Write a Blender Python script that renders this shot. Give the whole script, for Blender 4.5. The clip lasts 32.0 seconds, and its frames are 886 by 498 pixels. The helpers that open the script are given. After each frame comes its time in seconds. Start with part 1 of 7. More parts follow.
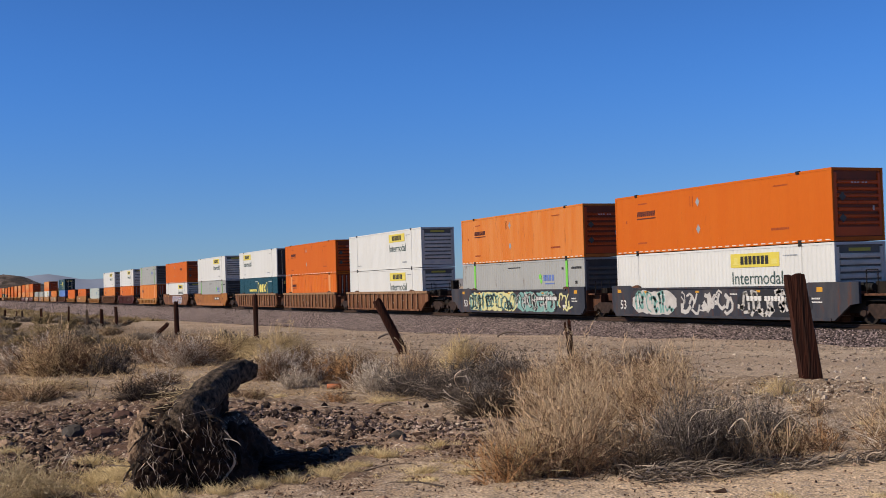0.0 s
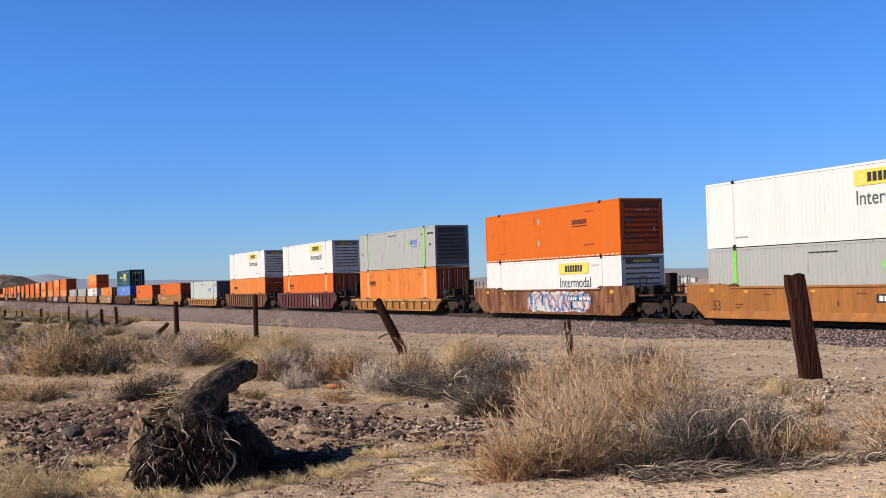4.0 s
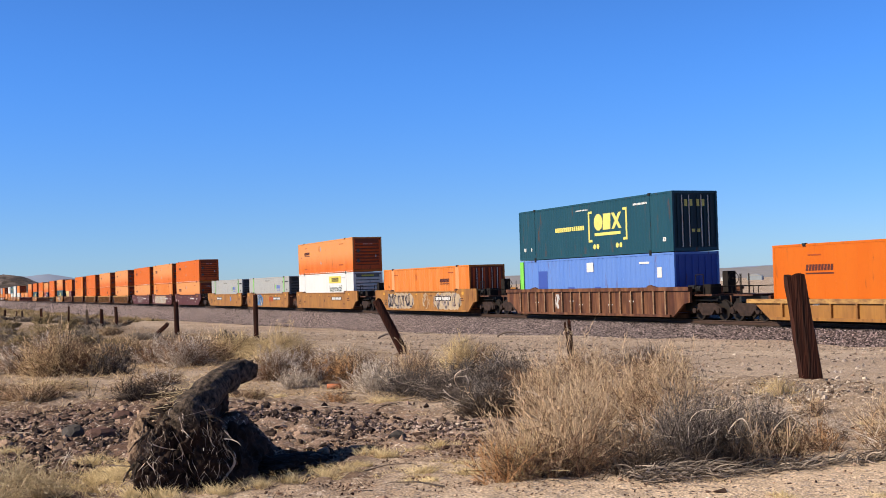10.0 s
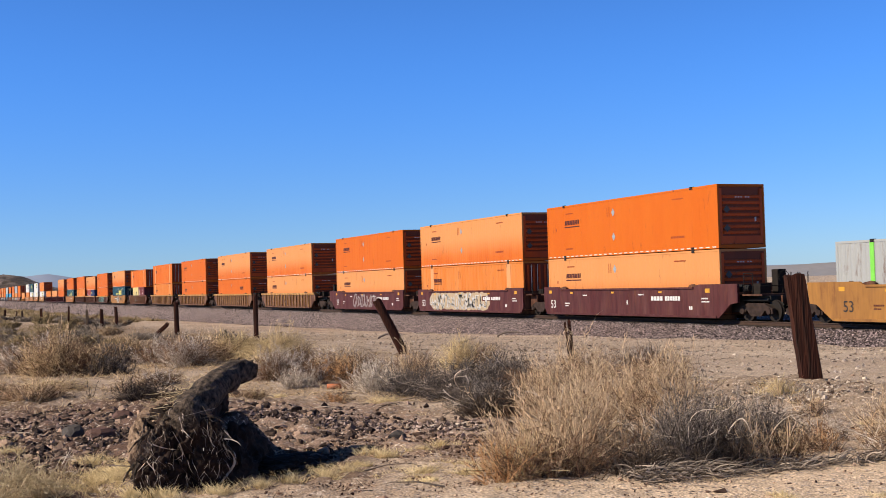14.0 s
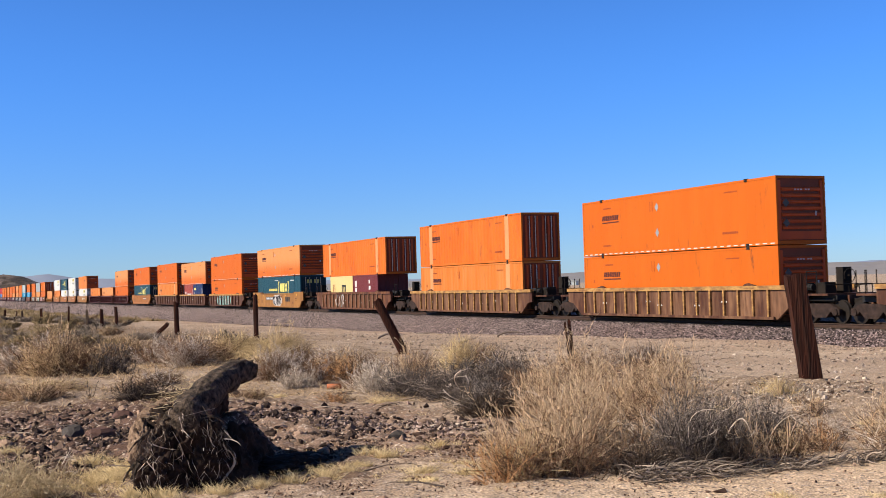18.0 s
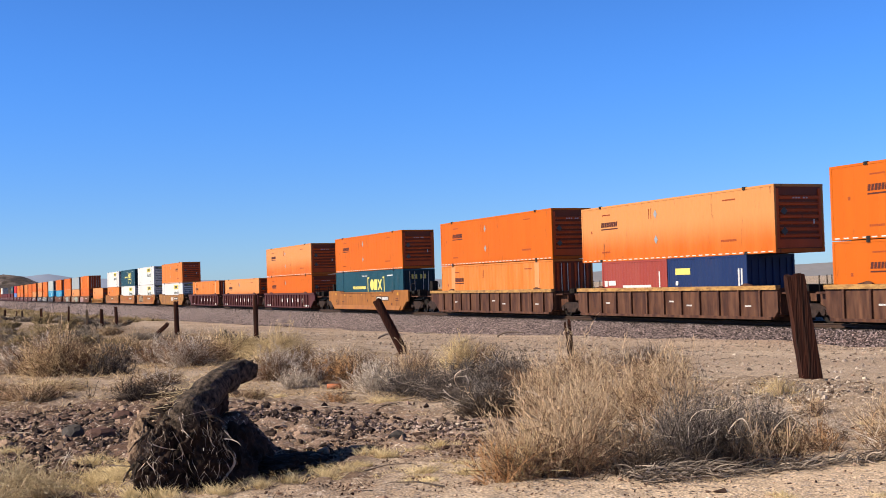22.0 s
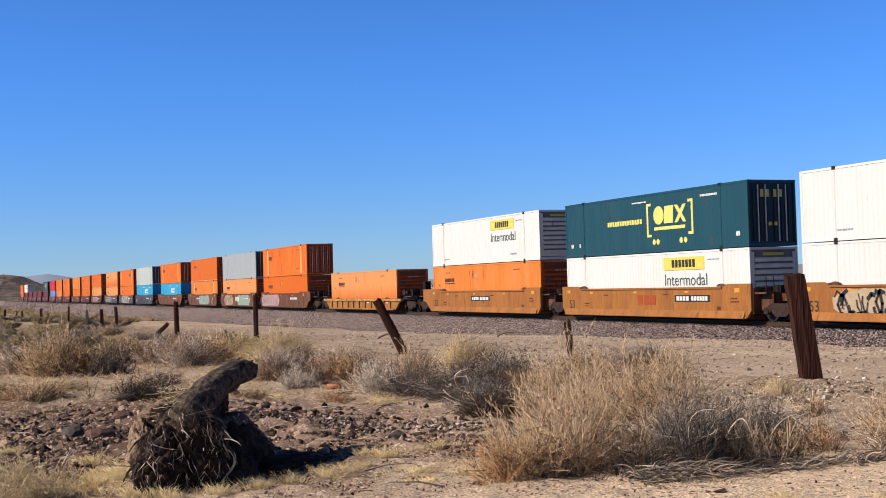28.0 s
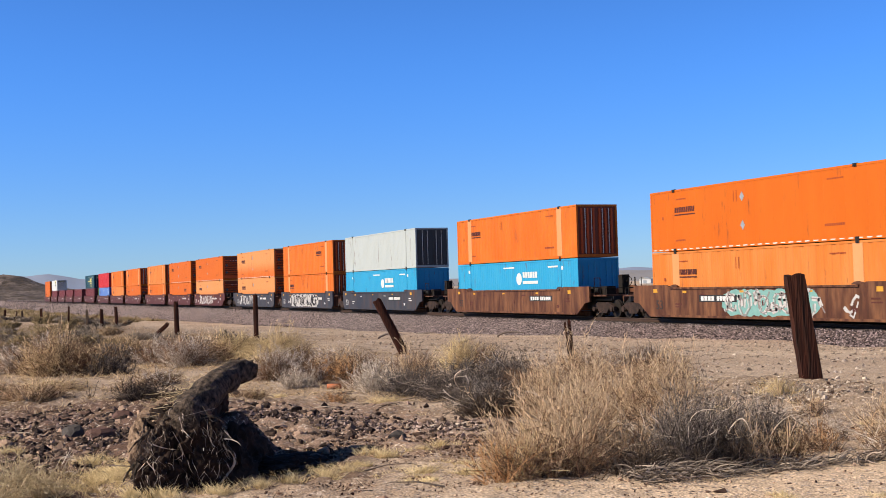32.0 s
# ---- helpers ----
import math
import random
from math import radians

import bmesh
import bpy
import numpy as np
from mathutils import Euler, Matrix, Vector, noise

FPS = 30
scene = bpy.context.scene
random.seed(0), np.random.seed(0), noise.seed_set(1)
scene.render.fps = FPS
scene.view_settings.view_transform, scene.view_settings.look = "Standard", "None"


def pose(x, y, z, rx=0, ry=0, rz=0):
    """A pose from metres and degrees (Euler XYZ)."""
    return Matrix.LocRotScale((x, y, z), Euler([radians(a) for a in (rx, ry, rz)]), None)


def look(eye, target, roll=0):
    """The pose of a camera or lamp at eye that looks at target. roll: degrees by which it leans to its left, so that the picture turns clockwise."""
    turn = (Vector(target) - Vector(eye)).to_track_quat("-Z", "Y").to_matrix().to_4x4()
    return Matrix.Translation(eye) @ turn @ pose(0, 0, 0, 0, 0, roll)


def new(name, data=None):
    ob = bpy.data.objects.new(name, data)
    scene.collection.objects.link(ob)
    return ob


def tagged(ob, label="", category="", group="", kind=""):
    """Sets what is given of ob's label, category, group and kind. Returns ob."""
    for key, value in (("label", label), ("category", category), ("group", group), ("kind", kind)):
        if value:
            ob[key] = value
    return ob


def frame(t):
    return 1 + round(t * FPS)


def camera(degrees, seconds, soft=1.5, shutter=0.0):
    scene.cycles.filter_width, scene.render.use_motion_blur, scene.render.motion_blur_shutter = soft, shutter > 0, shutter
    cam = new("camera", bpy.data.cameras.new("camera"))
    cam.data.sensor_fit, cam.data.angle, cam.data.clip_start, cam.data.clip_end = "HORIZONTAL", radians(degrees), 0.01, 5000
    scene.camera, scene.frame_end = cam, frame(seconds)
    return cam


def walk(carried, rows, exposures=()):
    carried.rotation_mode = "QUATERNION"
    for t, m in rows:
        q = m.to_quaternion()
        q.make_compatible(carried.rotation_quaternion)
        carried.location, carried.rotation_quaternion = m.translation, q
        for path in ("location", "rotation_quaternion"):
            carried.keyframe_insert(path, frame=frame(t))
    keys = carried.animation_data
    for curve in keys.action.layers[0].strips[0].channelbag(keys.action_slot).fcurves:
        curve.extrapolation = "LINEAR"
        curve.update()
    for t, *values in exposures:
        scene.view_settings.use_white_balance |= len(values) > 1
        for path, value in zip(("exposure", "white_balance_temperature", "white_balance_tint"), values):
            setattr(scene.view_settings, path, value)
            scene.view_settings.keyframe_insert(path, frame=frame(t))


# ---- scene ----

# ---------------------------------------------------------------- camera
EYE = Vector((0.0, 0.0, 2.044))
YAW, PITCH = radians(66.80), radians(1.657)
AIM = Vector((-math.sin(YAW) * math.cos(PITCH), math.cos(YAW) * math.cos(PITCH), math.sin(PITCH)))
cam = camera(40.69, 32.0, soft=0.8, shutter=0.06)
VIEW = look(EYE, EYE + AIM * 50, -1.678)
walk(cam, [(0.0, VIEW), (32.0, VIEW)],
     exposures=[(0.0, -0.02), (1.6, 0.0), (3.0, 0.40), (8.0, 0.40), (11.0, 0.54), (14.0, 0.48), (18.0, 0.54), (22.0, 0.56), (25.0, 0.52), (28.0, 0.44), (30.0, 0.39), (31.0, 0.46), (32.0, 0.53)])

# ---------------------------------------------------------------- light
SUN_EL = radians(36)
SUN_WAY = Vector((0.12, 0.993, 0)).normalized()          # way in which the light travels over the ground
sun_data = bpy.data.lights.new("sun", "SUN")
sun_data.energy, sun_data.angle, sun_data.color = 5.0, radians(0.5), (1.0, 0.885, 0.735)
sun = new("sun", sun_data)
sun.matrix_world = look((0, 0, 60), Vector((0, 0, 60)) + Vector((SUN_WAY.x * math.cos(SUN_EL), SUN_WAY.y * math.cos(SUN_EL), -math.sin(SUN_EL))))

world = bpy.data.worlds.new("desert_sky")
scene.world = world
world.use_nodes = True
wn, wl = world.node_tree.nodes, world.node_tree.links
sky = wn.new("ShaderNodeTexSky")
sky.sky_type, sky.sun_disc = "NISHITA", False
sky.sun_elevation = SUN_EL
sky.sun_rotation = math.atan2(-SUN_WAY.x, -SUN_WAY.y)
sky.altitude, sky.air_density, sky.dust_density, sky.ozone_density = 800, 0.7, 0.35, 6.0
wn["Background"].inputs["Strength"].default_value = 0.096
deep = wn.new("ShaderNodeMix")
deep.data_type, deep.blend_type = "RGBA", "MULTIPLY"
deep.inputs["Factor"].default_value = 1.0
where_up = wn.new("ShaderNodeTexCoord")
split_up = wn.new("ShaderNodeSeparateXYZ")
wl.new(where_up.outputs["Generated"], split_up.inputs[0])
haze = wn.new("ShaderNodeMapRange")          # dry dust haze that thins out above the horizon
haze.interpolation_type = "SMOOTHSTEP"
haze.inputs["From Min"].default_value, haze.inputs["From Max"].default_value = -0.02, 0.20
wl.new(split_up.outputs["Z"], haze.inputs["Value"])
tint = wn.new("ShaderNodeMix")
tint.data_type = "RGBA"
tint.inputs["A"].default_value, tint.inputs["B"].default_value = (0.70, 0.775, 0.87, 1), (0.57, 1.00, 1.44, 1)
wl.new(haze.outputs["Result"], tint.inputs["Factor"])
rise = wn.new("ShaderNodeMapRange")          # zenith darkened beyond its clear-air blue so that shadows get less sky light
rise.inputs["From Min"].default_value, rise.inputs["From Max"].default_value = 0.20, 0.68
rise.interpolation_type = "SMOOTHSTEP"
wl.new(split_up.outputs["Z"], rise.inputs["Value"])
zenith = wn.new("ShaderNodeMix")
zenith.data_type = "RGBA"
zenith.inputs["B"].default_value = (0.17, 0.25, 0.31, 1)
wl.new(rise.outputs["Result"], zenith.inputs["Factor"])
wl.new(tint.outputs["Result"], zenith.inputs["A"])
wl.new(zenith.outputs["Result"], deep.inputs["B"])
wl.new(sky.outputs["Color"], deep.inputs["A"])
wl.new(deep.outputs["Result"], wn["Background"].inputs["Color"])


# ---------------------------------------------------------------- materials
def material(name, rgb, rough=0.7, metal=0.0, second=None, amount=0.35, scale=3.0, stretch=(1, 1, 1), fine=40.0, fine_amount=0.12,
             bump=0.0, bump_scale=60.0, rust=None, rust_amount=0.0, vary=0.0, fade=0.0):
    """Paint or earth: a base colour, a second colour in large soft patches, a fine grain, rust or dirt spots and relief."""
    m = bpy.data.materials.new(name)
    m.use_nodes = True
    n, l = m.node_tree.nodes, m.node_tree.links
    bsdf = n["Principled BSDF"]
    bsdf.inputs["Roughness"].default_value, bsdf.inputs["Metallic"].default_value = rough, metal
    bsdf.inputs["Specular IOR Level"].default_value = 0.22
    where = n.new("ShaderNodeTexCoord")
    place = n.new("ShaderNodeMapping")
    place.inputs["Scale"].default_value = stretch
    l.new(where.outputs["Object"], place.inputs["Vector"])
    info = n.new("ShaderNodeObjectInfo")
    shift = n.new("ShaderNodeVectorMath")
    shift.operation = "MULTIPLY_ADD"
    spread = n.new("ShaderNodeCombineXYZ")
    for axis in "XYZ":
        l.new(info.outputs["Random"], spread.inputs[axis])
    l.new(spread.outputs[0], shift.inputs[0])
    shift.inputs[1].default_value = (37.0, 11.0, 23.0)
    l.new(place.outputs[0], shift.inputs[2])
    big = n.new("ShaderNodeTexNoise")
    big.inputs["Scale"].default_value, big.inputs["Detail"].default_value = scale, 5.0
    l.new(shift.outputs[0], big.inputs["Vector"])
    ramp = n.new("ShaderNodeValToRGB")
    ramp.color_ramp.elements[0].position, ramp.color_ramp.elements[1].position = 0.38, 0.68
    l.new(big.outputs["Fac"], ramp.inputs["Fac"])
    strength = n.new("ShaderNodeMath")
    strength.operation = "MULTIPLY"
    strength.inputs[1].default_value = amount
    l.new(ramp.outputs["Color"], strength.inputs[0])
    mix = n.new("ShaderNodeMix")
    mix.data_type = "RGBA"
    mix.inputs["A"].default_value = (*rgb, 1)
    mix.inputs["B"].default_value = (*(second or [c * 0.6 for c in rgb]), 1)
    l.new(strength.outputs[0], mix.inputs["Factor"])
    colour = mix.outputs["Result"]
    if fade:
        height = n.new("ShaderNodeSeparateXYZ")
        l.new(where.outputs["Object"], height.inputs[0])
        bleach = n.new("ShaderNodeMapRange")
        bleach.interpolation_type = "SMOOTHSTEP"
        bleach.inputs["From Min"].default_value, bleach.inputs["From Max"].default_value = 0.25, 1.9
        bleach.inputs["To Min"].default_value, bleach.inputs["To Max"].default_value = 0.0, fade
        l.new(height.outputs["Z"], bleach.inputs["Value"])
        pale = n.new("ShaderNodeMix")
        pale.data_type = "RGBA"
        pale.inputs["B"].default_value = (0.53, 0.245, 0.085, 1)
        l.new(bleach.outputs["Result"], pale.inputs["Factor"])
        l.new(colour, pale.inputs["A"])
        colour = pale.outputs["Result"]
    if rust:
        spots = n.new("ShaderNodeTexNoise")
        spots.inputs["Scale"].default_value, spots.inputs["Detail"].default_value = scale * 2.3, 9.0
        spots.inputs["Roughness"].default_value = 0.7
        l.new(shift.outputs[0], spots.inputs["Vector"])
        cut = n.new("ShaderNodeValToRGB")
        cut.color_ramp.elements[0].position, cut.color_ramp.elements[1].position = 0.62 - 0.16 * rust_amount, 0.72
        l.new(spots.outputs["Fac"], cut.inputs["Fac"])
        over = n.new("ShaderNodeMix")
        over.data_type = "RGBA"
        over.inputs["B"].default_value = (*rust, 1)
        l.new(cut.outputs["Color"], over.inputs["Factor"])
        l.new(colour, over.inputs["A"])
        colour = over.outputs["Result"]
    grain = n.new("ShaderNodeTexNoise")
    grain.inputs["Scale"].default_value, grain.inputs["Detail"].default_value = fine, 3.0
    l.new(shift.outputs[0], grain.inputs["Vector"])
    value = n.new("ShaderNodeMapRange")
    value.inputs["To Min"].default_value, value.inputs["To Max"].default_value = 1 - fine_amount * 2, 1 + fine_amount * 2
    l.new(grain.outputs["Fac"], value.inputs["Value"])
    last = value.outputs["Result"]
    if vary:
        each = n.new("ShaderNodeMapRange")
        each.inputs["To Min"].default_value, each.inputs["To Max"].default_value = 1 - vary, 1 + vary
        l.new(info.outputs["Random"], each.inputs["Value"])
        both = n.new("ShaderNodeMath")
        both.operation = "MULTIPLY"
        l.new(last, both.inputs[0])
        l.new(each.outputs["Result"], both.inputs[1])
        last = both.outputs[0]
    tone = n.new("ShaderNodeHueSaturation")
    l.new(last, tone.inputs["Value"])
    l.new(colour, tone.inputs["Color"])
    l.new(tone.outputs["Color"], bsdf.inputs["Base Color"])
    if bump:
        relief = n.new("ShaderNodeTexNoise")
        relief.inputs["Scale"].default_value, relief.inputs["Detail"].default_value = bump_scale, 4.0
        l.new(shift.outputs[0], relief.inputs["Vector"])
        b = n.new("ShaderNodeBump")
        b.inputs["Strength"].default_value, b.inputs["Distance"].default_value = bump, 0.02
        l.new(relief.outputs["Fac"], b.inputs["Height"])
        l.new(b.outputs["Normal"], bsdf.inputs["Normal"])
    return m


def island_material(name, low, high, rough=0.9, bump=0.3, bump_scale=90.0, thin=0.0, power=1.0):
    """Many loose pieces in one mesh: each piece takes its own tone between two colours."""
    m = bpy.data.materials.new(name)
    m.use_nodes = True
    n, l = m.node_tree.nodes, m.node_tree.links
    bsdf = n["Principled BSDF"]
    bsdf.inputs["Roughness"].default_value = rough
    geo = n.new("ShaderNodeNewGeometry")
    mix = n.new("ShaderNodeMix")
    mix.data_type = "RGBA"
    mix.inputs["A"].default_value, mix.inputs["B"].default_value = (*low, 1), (*high, 1)
    bias = n.new("ShaderNodeMath")
    bias.operation = "POWER"
    bias.inputs[1].default_value = power
    l.new(geo.outputs["Random Per Island"], bias.inputs[0])
    l.new(bias.outputs[0], mix.inputs["Factor"])
    where = n.new("ShaderNodeTexCoord")
    noise_node = n.new("ShaderNodeTexNoise")
    noise_node.inputs["Scale"].default_value = bump_scale
    l.new(where.outputs["Object"], noise_node.inputs["Vector"])
    tone = n.new("ShaderNodeHueSaturation")
    value = n.new("ShaderNodeMapRange")
    value.inputs["To Min"].default_value, value.inputs["To Max"].default_value = 0.75, 1.25
    l.new(noise_node.outputs["Fac"], value.inputs["Value"])
    l.new(value.outputs["Result"], tone.inputs["Value"])
    l.new(mix.outputs["Result"], tone.inputs["Color"])
    l.new(tone.outputs["Color"], bsdf.inputs["Base Color"])
    if bump:
        b = n.new("ShaderNodeBump")
        b.inputs["Strength"].default_value, b.inputs["Distance"].default_value = bump, 0.01
        l.new(noise_node.outputs["Fac"], b.inputs["Height"])
        l.new(b.outputs["Normal"], bsdf.inputs["Normal"])
    bsdf.inputs["Specular IOR Level"].default_value = 0.2
    if thin:
        pass_on = n.new("ShaderNodeBsdfTranslucent")
        l.new(tone.outputs["Color"], pass_on.inputs["Color"])
        blend = n.new("ShaderNodeMixShader")
        blend.inputs["Fac"].default_value = thin
        l.new(bsdf.outputs[0], blend.inputs[1])
        l.new(pass_on.outputs[0], blend.inputs[2])
        l.new(blend.outputs[0], n["Material Output"].inputs["Surface"])
    return m


STREAK = (0.9, 0.9, 0.16)
RUST = (0.10, 0.035, 0.015)


def box_paint(name, rgb, second, amount=0.4, rough=0.45, rust_amount=0.12, fade=0.0):
    return material(name, rgb, rough, 0.0, second, amount, 1.4, STREAK, 30.0, 0.05, 0.05, 8.0, RUST, rust_amount, fade=fade)


M = {
    "orange_deep": box_paint("orange_paint", (0.470, 0.0945, 0.0018), (0.497, 0.118, 0.006), 0.5, 0.6, 0.02),
    "orange_mid": box_paint("worn_orange_paint", (0.50, 0.142, 0.020), (0.54, 0.215, 0.060), 0.6, 0.6, 0.1),
    "orange_worn": material("weathered_orange_paint", (0.50, 0.105, 0.007), 0.6, 0.0, (0.545, 0.165, 0.022), 0.5, 0.9, (0.8, 0.8, 0.30), 14.0, 0.10, 0.05, 8.0, (0.27, 0.06, 0.02), 0.25),
    "orange_pale": box_paint("faded_orange_paint", (0.475, 0.098, 0.006), (0.52, 0.150, 0.025), 0.6, 0.6, 0.02, fade=0.8),
    "orange_post": box_paint("pale_orange_post_paint", (0.57, 0.235, 0.085), (0.58, 0.29, 0.13), 0.5),
    "white": box_paint("white_paint", (0.565, 0.57, 0.555), (0.48, 0.48, 0.46), 0.4, 0.5, -0.25),
    "grey": box_paint("light_grey_paint", (0.295, 0.302, 0.292), (0.345, 0.345, 0.33), 0.4),
    "ash": box_paint("ash_grey_paint", (0.262, 0.292, 0.305), (0.318, 0.345, 0.350), 0.4),
    "chalk": box_paint("chalky_grey_paint", (0.38, 0.415, 0.40), (0.34, 0.37, 0.355), 0.4),
    "mint": box_paint("pale_mint_grey_paint", (0.378, 0.412, 0.387), (0.336, 0.365, 0.340), 0.4),
    "teal": box_paint("dark_teal_paint", (0.008, 0.050, 0.073), (0.014, 0.064, 0.086), 0.5),
    "sky_blue": box_paint("sky_blue_paint", (0.020, 0.26, 0.46), (0.045, 0.30, 0.47), 0.4),
    "royal": box_paint("royal_blue_paint", (0.0858, 0.1794, 0.468), (0.117, 0.2106, 0.468), 0.4),
    "royal_dark": box_paint("royal_blue_patch_paint", (0.0351, 0.0702, 0.2964), (0.0468, 0.0858, 0.2964), 0.4),
    "cream": box_paint("cream_paint", (0.5616, 0.468, 0.195), (0.5148, 0.4368, 0.2184), 0.4),
    "maroon_box": box_paint("maroon_paint", (0.1248, 0.02184, 0.0234), (0.156, 0.039, 0.0351), 0.4),
    "brick_red": box_paint("brick_red_paint", (0.2574, 0.0429, 0.0312), (0.2964, 0.078, 0.0546), 0.4),
    "navy": box_paint("navy_paint", (0.00936, 0.0234, 0.0858), (0.0234, 0.039, 0.1014), 0.4),
    "signal_red": box_paint("signal_red_paint", (0.429, 0.0156, 0.0195), (0.468, 0.0468, 0.039), 0.4),
    # teal darkened for the end that faces away from the sun
    "end_teal": box_paint("shaded_teal_end_paint", (0.005, 0.022, 0.032), (0.008, 0.030, 0.040), 0.5),
    "end_dark": box_paint("shaded_recess_paint", (0.20, 0.040, 0.012), (0.12, 0.028, 0.012), 0.5),
    "end_mid": box_paint("shaded_grey_recess_paint", (0.155, 0.14, 0.12), (0.08, 0.07, 0.06), 0.6),
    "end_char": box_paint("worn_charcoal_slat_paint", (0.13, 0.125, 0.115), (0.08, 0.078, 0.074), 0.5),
    "end_brown": box_paint("dark_rust_end_paint", (0.56, 0.085, 0.012), (0.36, 0.055, 0.012), 0.6),
    "end_grey": box_paint("galvanised_end_paint", (0.70, 0.64, 0.56), (0.50, 0.46, 0.40), 0.6),
    "end_black": box_paint("charcoal_end_paint", (0.052, 0.049, 0.046), (0.085, 0.08, 0.075), 0.5),
    "car_slate": material("slate_car_paint", (0.026, 0.030, 0.042), 0.6, 0, (0.066, 0.058, 0.058), 0.75, 1.6, STREAK, 30, 0.1, 0.1, 20, RUST, 0.5),
    "car_brown": material("rusty_brown_car_paint", (0.090, 0.032, 0.014), 0.65, 0, (0.235, 0.112, 0.050), 0.95, 3.4, STREAK, 9, 0.24, 0.1, 20, RUST, 0.6),
    "car_rust": material("dark_rust_car_paint", (0.062, 0.022, 0.012), 0.65, 0, (0.180, 0.078, 0.036), 0.95, 3.4, STREAK, 9, 0.24, 0.1, 20, RUST, 0.6),
    "car_ochre": material("ochre_brown_car_paint", (0.285, 0.112, 0.025), 0.6, 0, (0.19, 0.070, 0.020), 0.75, 1.4, STREAK, 9, 0.16, 0.1, 20, RUST, 0.4),
    "car_tan": material("yellow_tan_car_paint", (0.300, 0.139, 0.033), 0.6, 0, (0.17, 0.074, 0.026), 0.8, 1.4, STREAK, 9, 0.16, 0.1, 20, RUST, 0.35),
    "car_dusty": material("dusty_brown_car_paint", (0.060, 0.023, 0.013), 0.65, 0, (0.190, 0.098, 0.052), 0.95, 3.4, STREAK, 9, 0.24, 0.1, 20, RUST, 0.6),
    "car_maroon": material("maroon_car_paint", (0.058, 0.013, 0.013), 0.6, 0, (0.105, 0.040, 0.034), 0.65, 2.2, STREAK, 9, 0.24, 0.1, 20, RUST, 0.4),
    "car_dark": material("dark_brown_car_paint", (0.045, 0.018, 0.012), 0.65, 0, (0.135, 0.062, 0.034), 0.95, 3.4, STREAK, 9, 0.24, 0.1, 20, RUST, 0.6),
    "car_chord": material("patchy_yellow_chord_paint", (0.42, 0.235, 0.075), 0.65, 0, (0.15, 0.07, 0.032), 0.85, 2.6, (0.8, 0.8, 2), 30, 0.12, 0.1, 20, RUST, 0.6),
    "car_maroon_pale": material("dusty_lit_maroon_rib_paint", (0.17, 0.066, 0.054), 0.65, 0, (0.11, 0.036, 0.030), 0.6, 2.4, STREAK, 9, 0.2),
    "car_pale": material("dusty_chord_and_lit_rib_paint", (0.26, 0.16, 0.09), 0.7, 0, (0.14, 0.065, 0.033), 0.7, 2.6, (0.8, 0.8, 2), 30, 0.12, 0.1, 20, RUST, 0.5),
    "steel": material("grimy_running_gear_steel", (0.009, 0.0065, 0.005), 0.85, 0.0, (0.022, 0.015, 0.011), 0.6, 4, (1, 1, 1), 40, 0.15),
    "bogie": material("rusty_bogie_steel", (0.020, 0.012, 0.009), 0.8, 0.0, (0.055, 0.032, 0.025), 0.7, 5, (1, 1, 1), 40, 0.15),
    "wheel": material("worn_wheel_steel", (0.018, 0.013, 0.010), 0.7, 0.1, (0.010, 0.008, 0.006), 0.6, 5),
    "black": material("black_fitting_paint", (0.018, 0.017, 0.016), 0.6),
    "mark_dark": material("dark_marking_paint", (0.075, 0.02, 0.015), 0.6, amount=0.2),
    "mark_black": material("black_marking_paint", (0.025, 0.025, 0.025), 0.6, amount=0.2),
    "mark_green": material("dark_green_marking_paint", (0.045, 0.080, 0.075), 0.6, amount=0.2),
    "mark_white": material("white_marking_paint", (0.585, 0.5694, 0.546), 0.6, amount=0.25),
    "mark_yellow": material("yellow_sign_paint", (0.58, 0.48, 0.07), 0.5, 0, (0.48, 0.40, 0.11), 0.4),
    "mark_cream": material("cream_yellow_marking_paint", (0.6084, 0.5304, 0.1404), 0.55, amount=0.2),
    "mark_blue": material("blue_marking_paint", (0.117, 0.1716, 0.4056), 0.6, amount=0.3),
    "mark_lime": material("lime_green_marking_paint", (0.17, 0.52, 0.07), 0.5, amount=0.3),
    "mark_moss": material("muted_green_marking_paint", (0.20, 0.33, 0.15), 0.6, amount=0.3),
    "mark_amber": material("amber_reflector_paint", (0.52, 0.26, 0.03), 0.5, amount=0.4),
    # darker copy of the grey patch, toned for the container's shaded end
    "mark_dim": material("shaded_grey_patch_paint", (0.10, 0.10, 0.095), 0.7, amount=0.3),
    "mark_grey": material("grey_patch_paint", (0.2574, 0.2808, 0.312), 0.6, amount=0.3),
    "mark_red": material("red_brown_marking_paint", (0.2808, 0.0546, 0.0156), 0.6, amount=0.3),
    "spray_teal": material("teal_spray_paint", (0.17, 0.33, 0.30), 0.6, amount=0.4),
    "spray_yellow": material("pale_yellow_spray_paint", (0.546, 0.5148, 0.2496), 0.6, amount=0.4),
    "spray_white": material("white_spray_paint", (0.45, 0.43, 0.41), 0.6, amount=0.5),
    "spray_faded": material("faded_spray_paint", (0.38, 0.29, 0.19), 0.6, amount=0.5),
    "spray_grey": material("grey_spray_paint", (0.23, 0.19, 0.18), 0.6, amount=0.6),
    "spray_blue": material("blue_spray_paint", (0.0468, 0.1716, 0.39), 0.6, amount=0.4),
    "spray_pink": material("pink_spray_paint", (0.43, 0.25, 0.26), 0.6, amount=0.4),
    "spray_violet": material("violet_spray_paint", (0.27, 0.20, 0.29), 0.6, amount=0.4),
